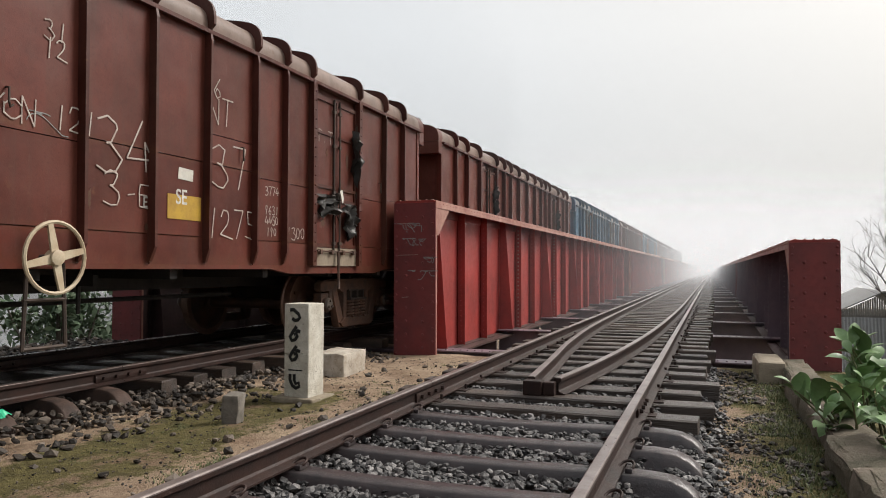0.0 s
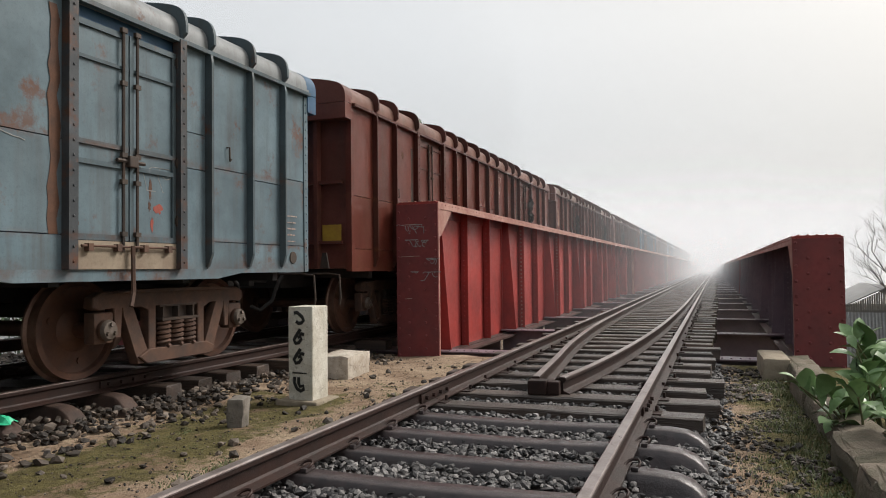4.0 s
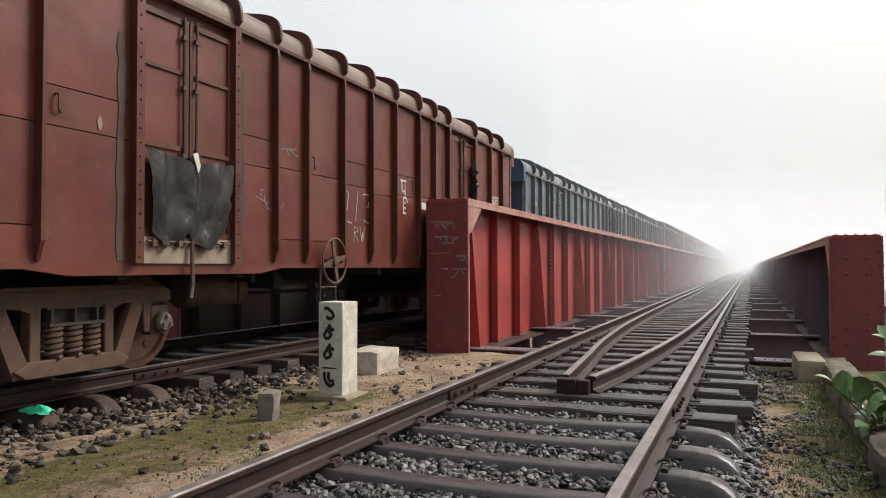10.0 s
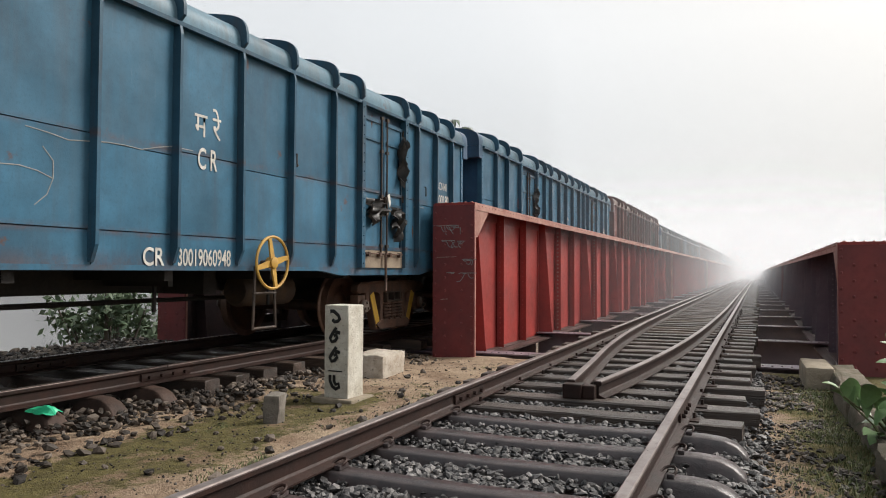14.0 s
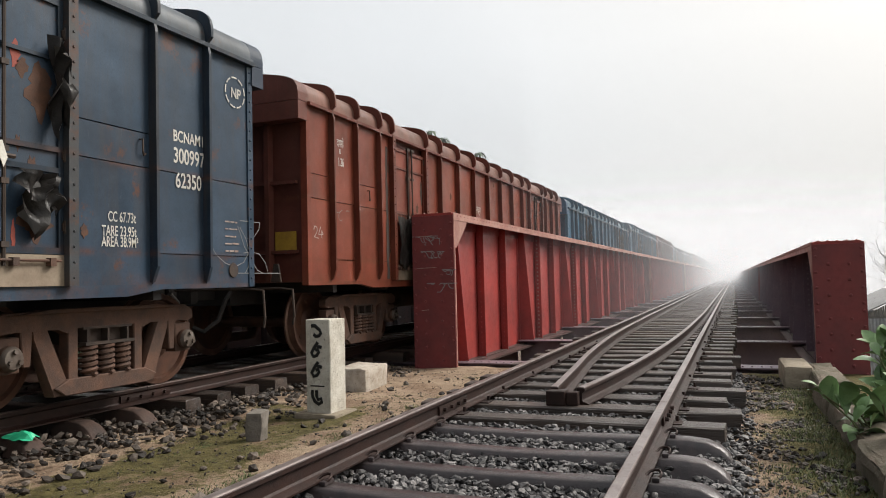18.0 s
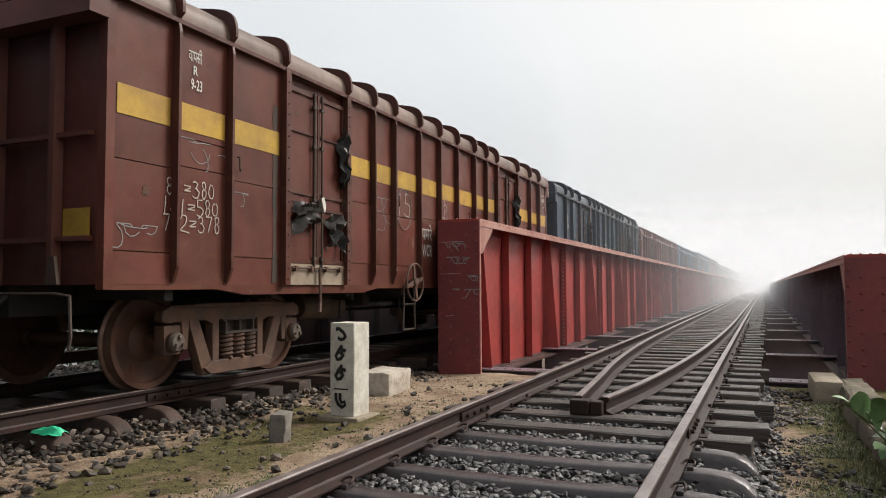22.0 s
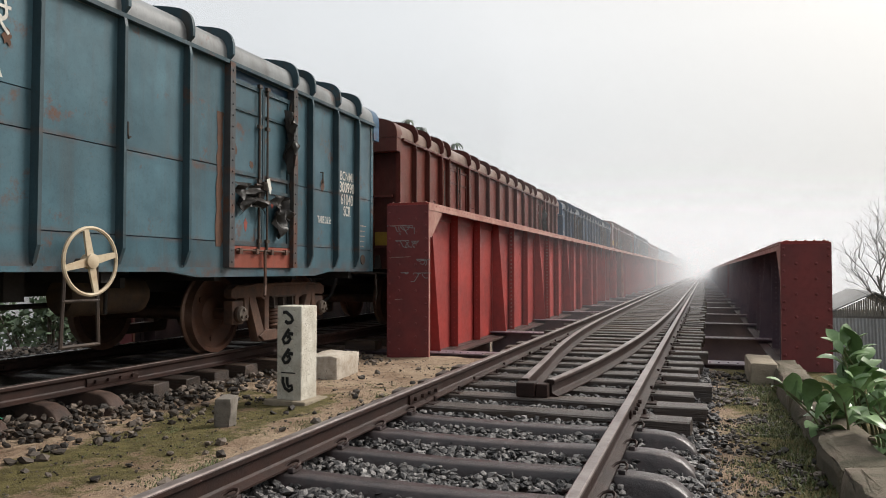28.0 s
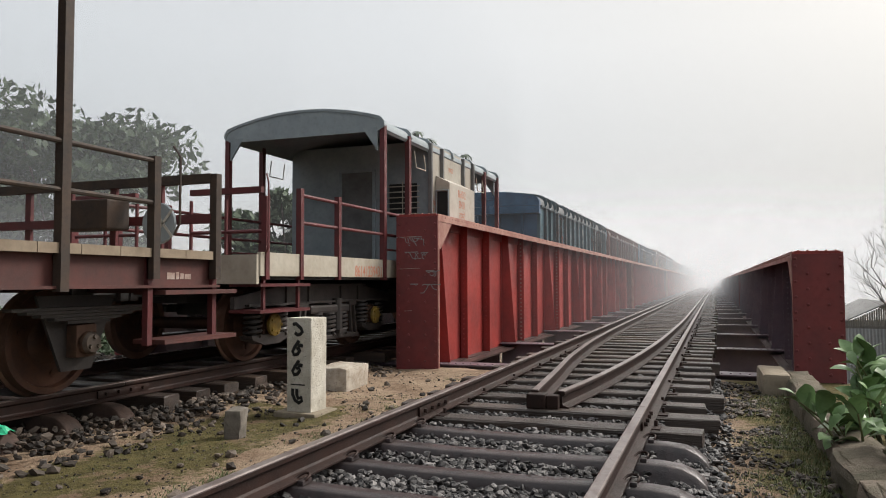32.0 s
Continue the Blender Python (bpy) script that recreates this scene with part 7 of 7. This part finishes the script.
def slimmer(van, reach=1.28):
    """The vans are narrower than the wagons: draw the far side in and leave the near side in place."""
    k = (1.6 + reach) / 3.2
    todo = [ob for ob in van.children if not ob.name.startswith(("bogie", "wheelset", "leaf_spring", "centre", "coupler"))]
    seen = set()
    while todo:
        ob = todo.pop()
        todo += list(ob.children)
        if ob.matrix_local.translation.length > 1e-6:
            ob.location.x = 1.6 + (ob.location.x - 1.6) * k
        elif ob.data.name not in seen:
            seen.add(ob.data.name)
            ob.data.transform(Matrix.Translation((1.6 - 1.6 * k, 0, 0)) @ Matrix.Diagonal((k, 1, 1, 1)))


slimmer(brake_van(-177.16))
slimmer(flat_van(-190.99))


# ---- lineside things ----
def milestone():
    p = thing("milepost", "whitewashed concrete kilometre post with black numerals", "milepost", pose(-2.555, 6.68, -0.36, 0, 0, -3))
    bm = bmesh.new()
    box(bm, -0.145, 0.145, -0.145, 0.145, 0, 0.965, 0.012)
    bmesh.ops.subdivide_edges(bm, edges=bm.edges, cuts=2)
    for v in bm.verts:
        v.co += Vector((noise.noise(v.co * 7), noise.noise(v.co * 7 + Vector((9, 0, 0))), 0)) * 0.006
    part("post", bm, M["white_post"], p)
    bm = bmesh.new()
    box(bm, -0.26, 0.24, -0.22, 0.22, -0.05, 0.02, 0.02)
    part("footing", bm, M["old_concrete"], p)
    one = [(-0.07, 0.16), (-0.03, 0.165), (0.03, 0.12), (0.045, 0.085), (0.02, 0.06), (-0.015, 0.055), (-0.045, 0.075)]
    five = [(0.006, 0.195), (-0.045, 0.13), (-0.072, 0.085), (-0.05, 0.05), (-0.01, 0.06), (0.016, 0.095), (0.006, 0.125), (-0.024, 0.11)]
    bar = [(-0.005, 0.14), (0.02, 0.15), (0.05, 0.142)]
    six = [(-0.068, 0.19), (-0.068, 0.13), (-0.04, 0.075), (0.006, 0.05), (0.042, 0.07), (0.037, 0.107), (0.0, 0.095), (-0.018, 0.13), (-0.018, 0.19)]
    for z, strokes in ((0.74, (one,)), (0.54, (five, bar)), (0.34, (five, bar)), (0.06, (six,))):
        bm = bmesh.new()
        for st in strokes:
            pipe(bm, [(x, -0.151, z + h) for x, h in st], 0.0185, 8)
        for v in bm.verts:
            v.co.y = -0.151 + (v.co.y + 0.151) * 0.25
        part("numeral", bm, M["black_paint"], p, "hand-painted black numeral", smooth=60)
    bm = bmesh.new()
    box(bm, -0.09, 0.08, -0.154, -0.151, 0.285, 0.298)
    part("dividing_line", bm, M["black_paint"], p)
    return p


M["stub"] = plain("weathered_stub", (0.23, 0.205, 0.175), (0.115, 0.10, 0.085), 9.0, 0.9, 0, 40, 1.0, 0.012)
M["pale_concrete"] = pitted("pitted_pale_concrete", (0.55, 0.50, 0.43), (0.36, 0.30, 0.24), (0.13, 0.11, 0.09), 5.0)
milestone()


# faint chalk scribbles on the girder's end plate
for k, (x, z, sw, sh) in enumerate(((-3.06, 1.53, 0.18, 0.12), (-2.84, 1.53, 0.12, 0.10), (-3.0, 1.33, 0.14, 0.09), (-2.80, 1.32, 0.12, 0.09), (-2.67, 1.02, 0.14, 0.11), (-2.68, 0.80, 0.13, 0.12), (-2.95, 0.86, 0.1, 0.07))):
    ob = tagged(new("chalk_mark", scribble_mesh(k + 70, sw, sh, 5, 0.006)), "faint chalk scribble on the red girder end", "chalk mark", kind="stuff")
    ob.matrix_world = Matrix.Translation((x, 10.483, z)) @ Matrix(((0, 1, 0), (-1, 0, 0), (0, 0, 1))).to_4x4()
for k, (x0, x1, z) in enumerate(((-3.17, -2.84, 1.17), (-3.1, -2.98, 0.52), (-3.19, -2.9, 1.66))):
    bm = bmesh.new()
    rod(bm, (x0, 10.485, z), (x1, 10.485, z + 0.01), 0.004, 5)
    tagged(part("chalk_line", bm, M["chalk"]), "faint chalk line on the red girder end", "chalk mark", "chalk marks")


def rough_block(name, sx, sy, sz, m, material, label, category, amp=0.02, cuts=4, seed=0.0, soft=0.12):
    bm = bmesh.new()
    box(bm, -sx / 2, sx / 2, -sy / 2, sy / 2, 0, sz, min(sx, sy, sz) * soft)
    bmesh.ops.subdivide_edges(bm, edges=bm.edges, cuts=cuts)
    for v in bm.verts:
        o = Vector((seed, 0, 0))
        v.co += Vector((noise.noise(v.co * 6 + o), noise.noise(v.co * 6 + o + Vector((0, 7, 0))), noise.noise(v.co * 6 + o + Vector((0, 0, 5))))) * amp
        if soft > 0.2:
            v.co.z += 0.035 * noise.noise(Vector((v.co.x * 2, v.co.y * 1.1 + seed, 0))) * (v.co.z > sz * 0.4)
            v.co.x += 0.05 * noise.noise(Vector((3, v.co.y * 1.3 + seed, v.co.z)))
    ob = part(name, bm, material, None, smooth=40)
    ob.matrix_world = m
    return tagged(ob, label, category)


rough_block("concrete_block", 0.42, 0.72, 0.36, pose(-3.06, 8.40, -0.44, 0, 2, 4), M["pale_concrete"], "chipped whitish concrete block lying on the earth", "concrete block", 0.02)
rough_block("stone_stub", 0.15, 0.15, 0.28, pose(-2.47, 5.36, -0.39, 2, 3, 12), M["stub"], "short broken concrete marker stub", "marker stone", 0.022, 3, 4)
rough_block("kerb_block", 0.30, 0.95, 0.36, pose(2.04, 9.72, -0.46, 0, 0, 1), M["old_concrete"], "squared concrete block at the end of the kerb wall", "concrete block", 0.012, 3, 8)
for i in range(15):
    rough_block("kerb_stone", 0.32, 0.93, 0.37, pose(2.31 + 0.012 * math.sin(i * 2.1), 9.75 - 0.90 * i, -0.525 + 0.010 * math.sin(i * 1.3), 0.8 * math.sin(i), 2.0 * math.cos(i * 1.7), 0.8 * math.sin(i * 3)), M["masonry"], "mossy rendered kerb wall section", "kerb", 0.035, 6, i * 3.0, 0.22)

# bush with broad leaves beside the kerb
def leaf_mesh():
    bm = bmesh.new()
    n, rows = 8, []
    for i in range(n + 1):
        u = i / n
        wd = 0.043 * math.sin(math.pi * min(1, u ** 1.25)) ** 0.8 + 0.002
        z = 0.025 * math.sin(u * 2.6) - 0.03 * u * u
        rows.append([bm.verts.new((-wd, u * 0.17, z + wd * 0.28)), bm.verts.new((0, u * 0.17, z)), bm.verts.new((wd, u * 0.17, z + wd * 0.28))])
    for a, b in zip(rows, rows[1:]):
        bm.faces.new((a[0], a[1], b[1], b[0])), bm.faces.new((a[1], a[2], b[2], b[1]))
    return dressed(finish(bm, "leaf", 60), M["leaf"])


def bush(x, y, z, label, stems, height, seed, size=1.0, drift=(0, 0)):
    p = thing("leafy_shrub", label, "shrub", pose(x, y, z))
    r = random.Random(seed)
    lm = shared("leaf", leaf_mesh)
    for k in range(stems):
        a = r.uniform(0, 6.28)
        lean = r.uniform(0.1, 0.55)
        h = height * r.uniform(0.65, 1.1)
        b = Vector((r.uniform(-0.12, 0.12), r.uniform(-0.3, 0.3), 0))
        tip = b + Vector((math.cos(a) * lean * h, math.sin(a) * lean * h, h)) + Vector((*drift, 0)) * r.uniform(0.2, 1.6)
        mid = b.lerp(tip, 0.5) + Vector((0, 0, 0.06))
        bm = bmesh.new()
        rod(bm, b, mid, 0.010, 6), rod(bm, mid, tip, 0.007, 6)
        st = part("stem", bm, M["stem"], p)
        n = int(5 + h * 6)
        for i in range(n):
            u = 0.22 + 0.78 * i / (n - 1)
            q = b.lerp(mid, u * 2) if u < 0.5 else mid.lerp(tip, u * 2 - 1)
            s = size * r.uniform(0.75, 1.35) * (0.7 if i > n - 3 else 1)
            lf = new("leaf", lm)
            lf.parent = st
            lf.matrix_local = Matrix.LocRotScale(q, Euler((radians(r.uniform(-5, 55) + (25 if i > n - 4 else 0)), radians(r.uniform(-25, 25)), radians(i * 137.5 + r.uniform(-25, 25)))), (s, s, s))
    return p


bush(2.44, 6.25, -0.42, "green broad-leaved shrub growing beside the kerb wall", 8, 0.46, 3, 1.3, (-0.24, -0.1))
bush(2.72, 6.7, -0.42, "green broad-leaved shrub growing beside the kerb wall", 10, 0.78, 5, 1.4, (-0.10, 0))
bush(2.62, 5.5, -0.42, "green broad-leaved shrub growing beside the kerb wall", 7, 0.50, 9, 1.35, (-0.10, 0.1))

# litter
bm = bmesh.new()
r = random.Random(5)
g = [[bm.verts.new((0.24 * (i / 6 - 0.5) * (1 + 0.3 * math.sin(j)), 0.17 * (j / 6 - 0.5), 0.015 + 0.05 * math.sin(math.pi * i / 6) * math.sin(math.pi * j / 6) + r.uniform(-0.012, 0.018))) for j in range(7)] for i in range(7)]
for i in range(6):
    for j in range(6):
        bm.faces.new((g[i][j], g[i + 1][j], g[i + 1][j + 1], g[i][j + 1]))
lit = part("plastic_bag", bm, M["plastic"])
lit.location = (-3.86, 4.22, -0.20)
tagged(lit, "crumpled green plastic bag lying on the stones", "litter")

# tin-roofed shed on the low ground
def shed():
    p = thing("tin_shed", "tin-roofed shed with slatted gable and pale corrugated wall", "shed", pose(9.0, 40, LOW_Z))
    bm = bmesh.new()
    n = 90
    xs = [-2.6 + 6.6 * i / n for i in range(n + 1)]
    for a, b, i in zip(xs, xs[1:], range(n)):
        ya, yb = (-0.6 + 0.03 * (i % 2)), (-0.6 + 0.03 * ((i + 1) % 2))
        bm.faces.new([bm.verts.new(c) for c in ((a, ya, 0.0), (b, yb, 0.0), (b, yb + 0.5, 3.30), (a, ya + 0.5, 3.30))])
    bmesh.ops.solidify(bm, geom=list(bm.faces), thickness=0.01)
    part("tin_wall", bm, M["tin"], p, "pale corrugated tin sheet")
    for i in range(42):
        x = -2.0 + 4.0 * i / 41
        h = 3.42 + (1.0 - abs(x) / 2.0) * 1.02
        if h < 3.5:
            continue
        bm = bmesh.new()
        box(bm, x - 0.038, x + 0.038, 0.05, 0.09, 3.38, h)
        part("slat", bm, M["slat"], p)
    for s in (-1, 1):
        bm = bmesh.new()
        plate(bm, [(0, 4.52), (0, 4.58), (s * 2.35, 3.42), (s * 2.35, 3.36)], "y", -0.25, 7.0)
        part("roof_sheet", bm, M["tin_old"], p)
    bm = bmesh.new()
    box(bm, -1.9, 1.9, 0.12, 6.8, 0, 3.4)
    part("wall", bm, M["slat"], p)
    return p


shed()

# pale house beyond the train, seen under the wagons
def far_house(x, y, w, d, h, rz):
    p = thing("low_house", "pale plastered low house with a tin roof", "house", pose(x, y, LOW_Z, 0, 0, rz))
    bm = bmesh.new()
    box(bm, -w / 2, w / 2, -d / 2, d / 2, 0, h)
    part("wall", bm, M["plaster"], p)
    for s in (-1, 1):
        bm = bmesh.new()
        plate(bm, [(0, h + 1.2), (0, h + 1.28), (s * (w / 2 + 0.4), h - 0.05), (s * (w / 2 + 0.4), h - 0.13)], "y", -d / 2 - 0.4, d / 2 + 0.4)
        part("roof_sheet", bm, M["tin"], p)
    return p


far_house(-29, 21, 9, 11, 4.7, 20)
far_house(-34, 34, 9, 8, 4.2, -10)


# ---- trees ----
def leaf_cloud(name, centres, count, size, material, parent, seed):
    """Many small leaf quads scattered about clump centres (x, y, z, radius)."""
    r = np.random.default_rng(seed)
    c = np.array(centres)
    wts = c[:, 3] ** 2
    pick = r.choice(len(c), count, p=wts / wts.sum())
    d = r.normal(size=(count, 3))
    d /= np.linalg.norm(d, axis=1)[:, None]
    rad = r.uniform(0.25, 1.5, (count, 1)) ** 0.75
    p = c[pick, :3] + d * rad * c[pick, 3:4] * np.array([1, 1, 0.75])
    u = r.normal(size=(count, 3))
    u /= np.linalg.norm(u, axis=1)[:, None]
    v = np.cross(u, r.normal(size=(count, 3)))
    v /= np.linalg.norm(v, axis=1)[:, None]
    s = size * r.uniform(0.6, 1.4, (count, 1))
    q = np.stack([p - u * s, p + v * s * 0.45, p + u * s, p - v * s * 0.45], 1).reshape(-1, 3)
    f = np.arange(count * 4).reshape(-1, 4)
    ob = new(name, array_mesh(name, q.tolist(), f.tolist(), material))
    ob.parent = parent
    return ob


def branch(bm, a, b, r0, r1, n=6):
    a, b = Vector(a), Vector(b)
    d = (b - a).normalized()
    side = d.cross(Vector((0, 0, 1)) if abs(d.z) < 0.9 else Vector((0, 1, 0))).normalized()
    up = side.cross(d)
    rings = [[bm.verts.new(p + side * x * r + up * y * r) for x, y in ring_profile(1, n)] for p, r in ((a, r0), (b, r1))]
    for i in range(n):
        bm.faces.new((rings[0][i], rings[0][(i + 1) % n], rings[1][(i + 1) % n], rings[1][i]))


def leafy_tree(x, y, h, spread_r, seed, count, z=LOW_Z, label="broad dark green leafy tree", size=0.16):
    p = thing("tree", label, "tree", pose(x, y, z), "trees")
    r = random.Random(seed)
    bm = bmesh.new()
    top = Vector((r.uniform(-0.3, 0.3), r.uniform(-0.3, 0.3), h * 0.5))
    branch(bm, (0, 0, 0), top * 0.5, 0.26, 0.2), branch(bm, top * 0.5, top, 0.2, 0.13)
    clumps = []
    for k in range(26):
        a, e = r.uniform(0, 6.28), r.uniform(-0.15, 1.0)
        rad = spread_r * r.uniform(0.45, 1.0) * (1 - 0.45 * max(0, e))
        q = Vector((math.cos(a) * rad, math.sin(a) * rad, h * (0.58 + 0.38 * e)))
        branch(bm, top * r.uniform(0.6, 1.0), q, 0.07, 0.02, 5)
        clumps.append((*q, spread_r * r.uniform(0.17, 0.34)))
    part("trunk", bm, M["bark"], p)
    leaf_cloud("crown", clumps, count, size, M["tree_leaf"], p, seed)
    return p


def rosette(verts, faces, tip, r, n, length):
    """A shoot tip with long narrow leaves that droop all round it."""
    for k in range(n):
        a = 6.283 * k / n + r.uniform(-0.3, 0.3)
        out, side = Vector((math.cos(a), math.sin(a), 0)), Vector((-math.sin(a), math.cos(a), 0))
        rise, size = r.uniform(0.05, 0.45), length * r.uniform(0.7, 1.15)
        b = len(verts)
        for u, w in ((0.0, 0.10), (0.35, 0.9), (0.7, 0.8), (1.0, 0.06)):
            p = tip + out * size * u * (1 - 0.25 * u) + Vector((0, 0, size * (rise * u - 0.95 * u * u)))
            for q in (-1, 1):
                verts.append(tuple(p + side * q * w * size * 0.13))
        faces += [(b + 2 * i, b + 2 * i + 1, b + 2 * i + 3, b + 2 * i + 2) for i in range(3)]


def drooping_tree(x, y, h, spread_r, seed, count):
    """A tree of long hanging leaves in tufts, with shoots that stand out over its crown."""
    p = leafy_tree(x, y, h, spread_r, seed, count, label="pale misted tree with long drooping leaves", size=0.20)
    r = random.Random(seed + 1)
    verts, faces = [], []
    for k in range(230):
        a, e = r.uniform(0, 6.283), r.uniform(-0.3, 1.0)
        rad = spread_r * math.sqrt(max(0.0, 1 - e * e)) * r.uniform(0.8, 1.1)
        rosette(verts, faces, Vector((math.cos(a) * rad, math.sin(a) * rad, h * (0.62 + 0.33 * e))), r, 9, 0.55)
    bm = bmesh.new()
    for dx, dz in ((1.9, 13.1), (2.5, 12.7), (3.1, 12.15), (3.7, 11.9), (4.4, 11.8), (1.0, 12.9), (0.0, 13.0), (-1.2, 12.4)):
        tip = Vector((dx, -0.5, dz))
        branch(bm, (dx * 0.7, -0.3, dz - 1.6), tip, 0.03, 0.012, 5)
        rosette(verts, faces, tip, r, 11, 0.62)
        rosette(verts, faces, tip - Vector((0.1, 0, 0.5)), r, 8, 0.55)
    part("shoots", bm, M["bark"], p)
    ob = new("leaf_tufts", array_mesh("leaf_tufts", verts, faces, M["tree_leaf"]))
    ob.parent = p
    tagged(ob, kind="stuff")
    return p


def bare_tree(x, y, h, seed):
    p = thing("bare_tree", "leafless grey tree with fine spreading twigs", "tree", pose(x, y, LOW_Z), "trees")
    r = random.Random(seed)
    bm = bmesh.new()

    def grow(a, d, length, rad, level):
        b = a + d * length
        branch(bm, a, b, rad, rad * 0.65, 5 if level > 1 else 7)
        if level > 6:
            return
        for k in range(3 if level < 4 else 2):
            nd = (d + Vector((r.uniform(-1, 1), r.uniform(-1, 1), r.uniform(-0.35, 0.6))) * 0.75).normalized()
            grow(a.lerp(b, r.uniform(0.6, 1.0)), nd, length * r.uniform(0.6, 0.85), rad * 0.58, level + 1)
    grow(Vector((0, 0, 0)), Vector((0.02, 0, 1)), h * 0.30, 0.13, 0)
    part("trunk", bm, M["bark"], p)
    return p


leafy_tree(-22.2, 21.4, 12.0, 5.4, 11, 15000, size=0.20)
leafy_tree(-29.0, 18.0, 12.8, 5.4, 12, 14000, size=0.21)
leafy_tree(-14.2, 22.0, 8.0, 2.2, 17, 5000, size=0.16)
leafy_tree(-12.6, 22.6, 9.0, 1.7, 18, 4200, size=0.16)
drooping_tree(-14.4, 34.5, 12.5, 4.9, 14, 7500)
leafy_tree(-13.4, 13.6, 5.2, 1.9, 15, 2400, label="small dark leafy tree beside the embankment", size=0.11)
leafy_tree(-13.5, 5.5, 4.3, 1.7, 16, 1500, label="small dark leafy tree beside the embankment", size=0.10)
for i in range(10):  # scrub along the far foot of the embankment
    leafy_tree(-13.6 - 0.9 * math.sin(i * 2.3), -7.5 + 1.7 * i, 5.5 + 0.5 * math.sin(i * 1.7), 1.7, 40 + i, 1500, label="dark scrubby tree beside the embankment", size=0.12)
bare_tree(9.8, 41, 10.5, 4)
bare_tree(14.5, 46, 11.0, 6)


# ---- mist over the river ----
def mist_sheet(y, density, right, tall=0.0):
    """One thin veil of mist standing across the bridge, lit by the open sky; it thins out upwards and to the right."""
    t = Tree("river_mist")
    t.n.remove(t.bsdf)
    df, tr = t.n.new("ShaderNodeBsdfDiffuse"), t.n.new("ShaderNodeBsdfTranslucent")
    for k, z in ((df, 1.0), (tr, -1.0)):
        nrm = t.n.new("ShaderNodeCombineXYZ")
        nrm.inputs[2].default_value = z
        k.inputs[0].default_value = (0.37, 0.377, 0.392, 1)
        t.l.new(nrm.outputs[0], k.inputs["Normal"])
    add, clear, mx = t.n.new("ShaderNodeAddShader"), t.n.new("ShaderNodeBsdfTransparent"), t.n.new("ShaderNodeMixShader")
    t.l.new(df.outputs[0], add.inputs[0]), t.l.new(tr.outputs[0], add.inputs[1])
    sep = t.n.new("ShaderNodeSeparateXYZ")
    t.l.new(t.co, sep.inputs[0])
    high = tall or 5.0 + y * 0.06
    fade = t.math("MULTIPLY", t.ramp(sep.outputs[2], high + 3, high * 0.4), density)
    fade = t.math("MULTIPLY", fade, t.ramp(sep.outputs[0], right, right - (9.0 if tall else 2.5)))
    t.l.new(t.math("MULTIPLY", fade, t.ramp(sep.outputs[0], -140.0, -90.0)), mx.inputs[0])
    t.l.new(clear.outputs[0], mx.inputs[1]), t.l.new(add.outputs[0], mx.inputs[2])
    t.l.new(mx.outputs[0], [k for k in t.n if k.type == "OUTPUT_MATERIAL"][0].inputs[0])
    me = array_mesh("mist", [(-140, 0, -6), (right, 0, -6), (right, 0, high + 3), (-140, 0, high + 3)], [(0, 1, 2, 3)], t.m)
    ob = tagged(new("mist", me), "thin veil of morning mist over the river", "mist", kind="stuff")
    ob.location = (0, y, 0)
    return ob


def mist_bank(x, y0, y1, top, density):
    """Ground mist lying on the low fields beside the embankment."""
    ob = mist_sheet(0.0, density, y1, top)
    ob.data.clear_geometry()
    ob.data.from_pydata([(y0, 0, -6), (y1, 0, -6), (y1, 0, top + 3), (y0, 0, top + 3)], [], [(0, 1, 2, 3)])
    ob.matrix_world = pose(x, 0, 0, 0, 0, 90)
    return ob


scene.cycles.transparent_max_bounces = 60
mist_bank(-17.5, -45.0, 75.0, 0.6, 0.62)
mist_bank(-16.8, -45.0, 75.0, 22.0, 0.18)
mist_sheet(29.5, 0.12, -10.0, 24.0)
y = 15.0
while y < 235:
    step = y * 0.085
    thick = 0.0055 + 0.0035 * min(1.0, max(0.0, (y - 22) / 10)) + 0.009 * min(1.0, max(0.0, (y - 36) / 50))
    mist_sheet(y, 1 - math.exp(-thick * step), 5.5 if y < 54 else 90.0)
    y += step


# ---- moving things ----
def motions():
    for w, front in RUNNING:
        walk(w, [(s, pose(FAR_C, front + SPEED * s, 0)) for s in range(0, 33, 4)])
    for ws, y, z in ROLLING:
        walk(ws, [(k * 0.1, pose(0, y, z, -math.degrees(SPEED * k * 0.1 / WHEEL_R))) for k in range(321)])


motions()
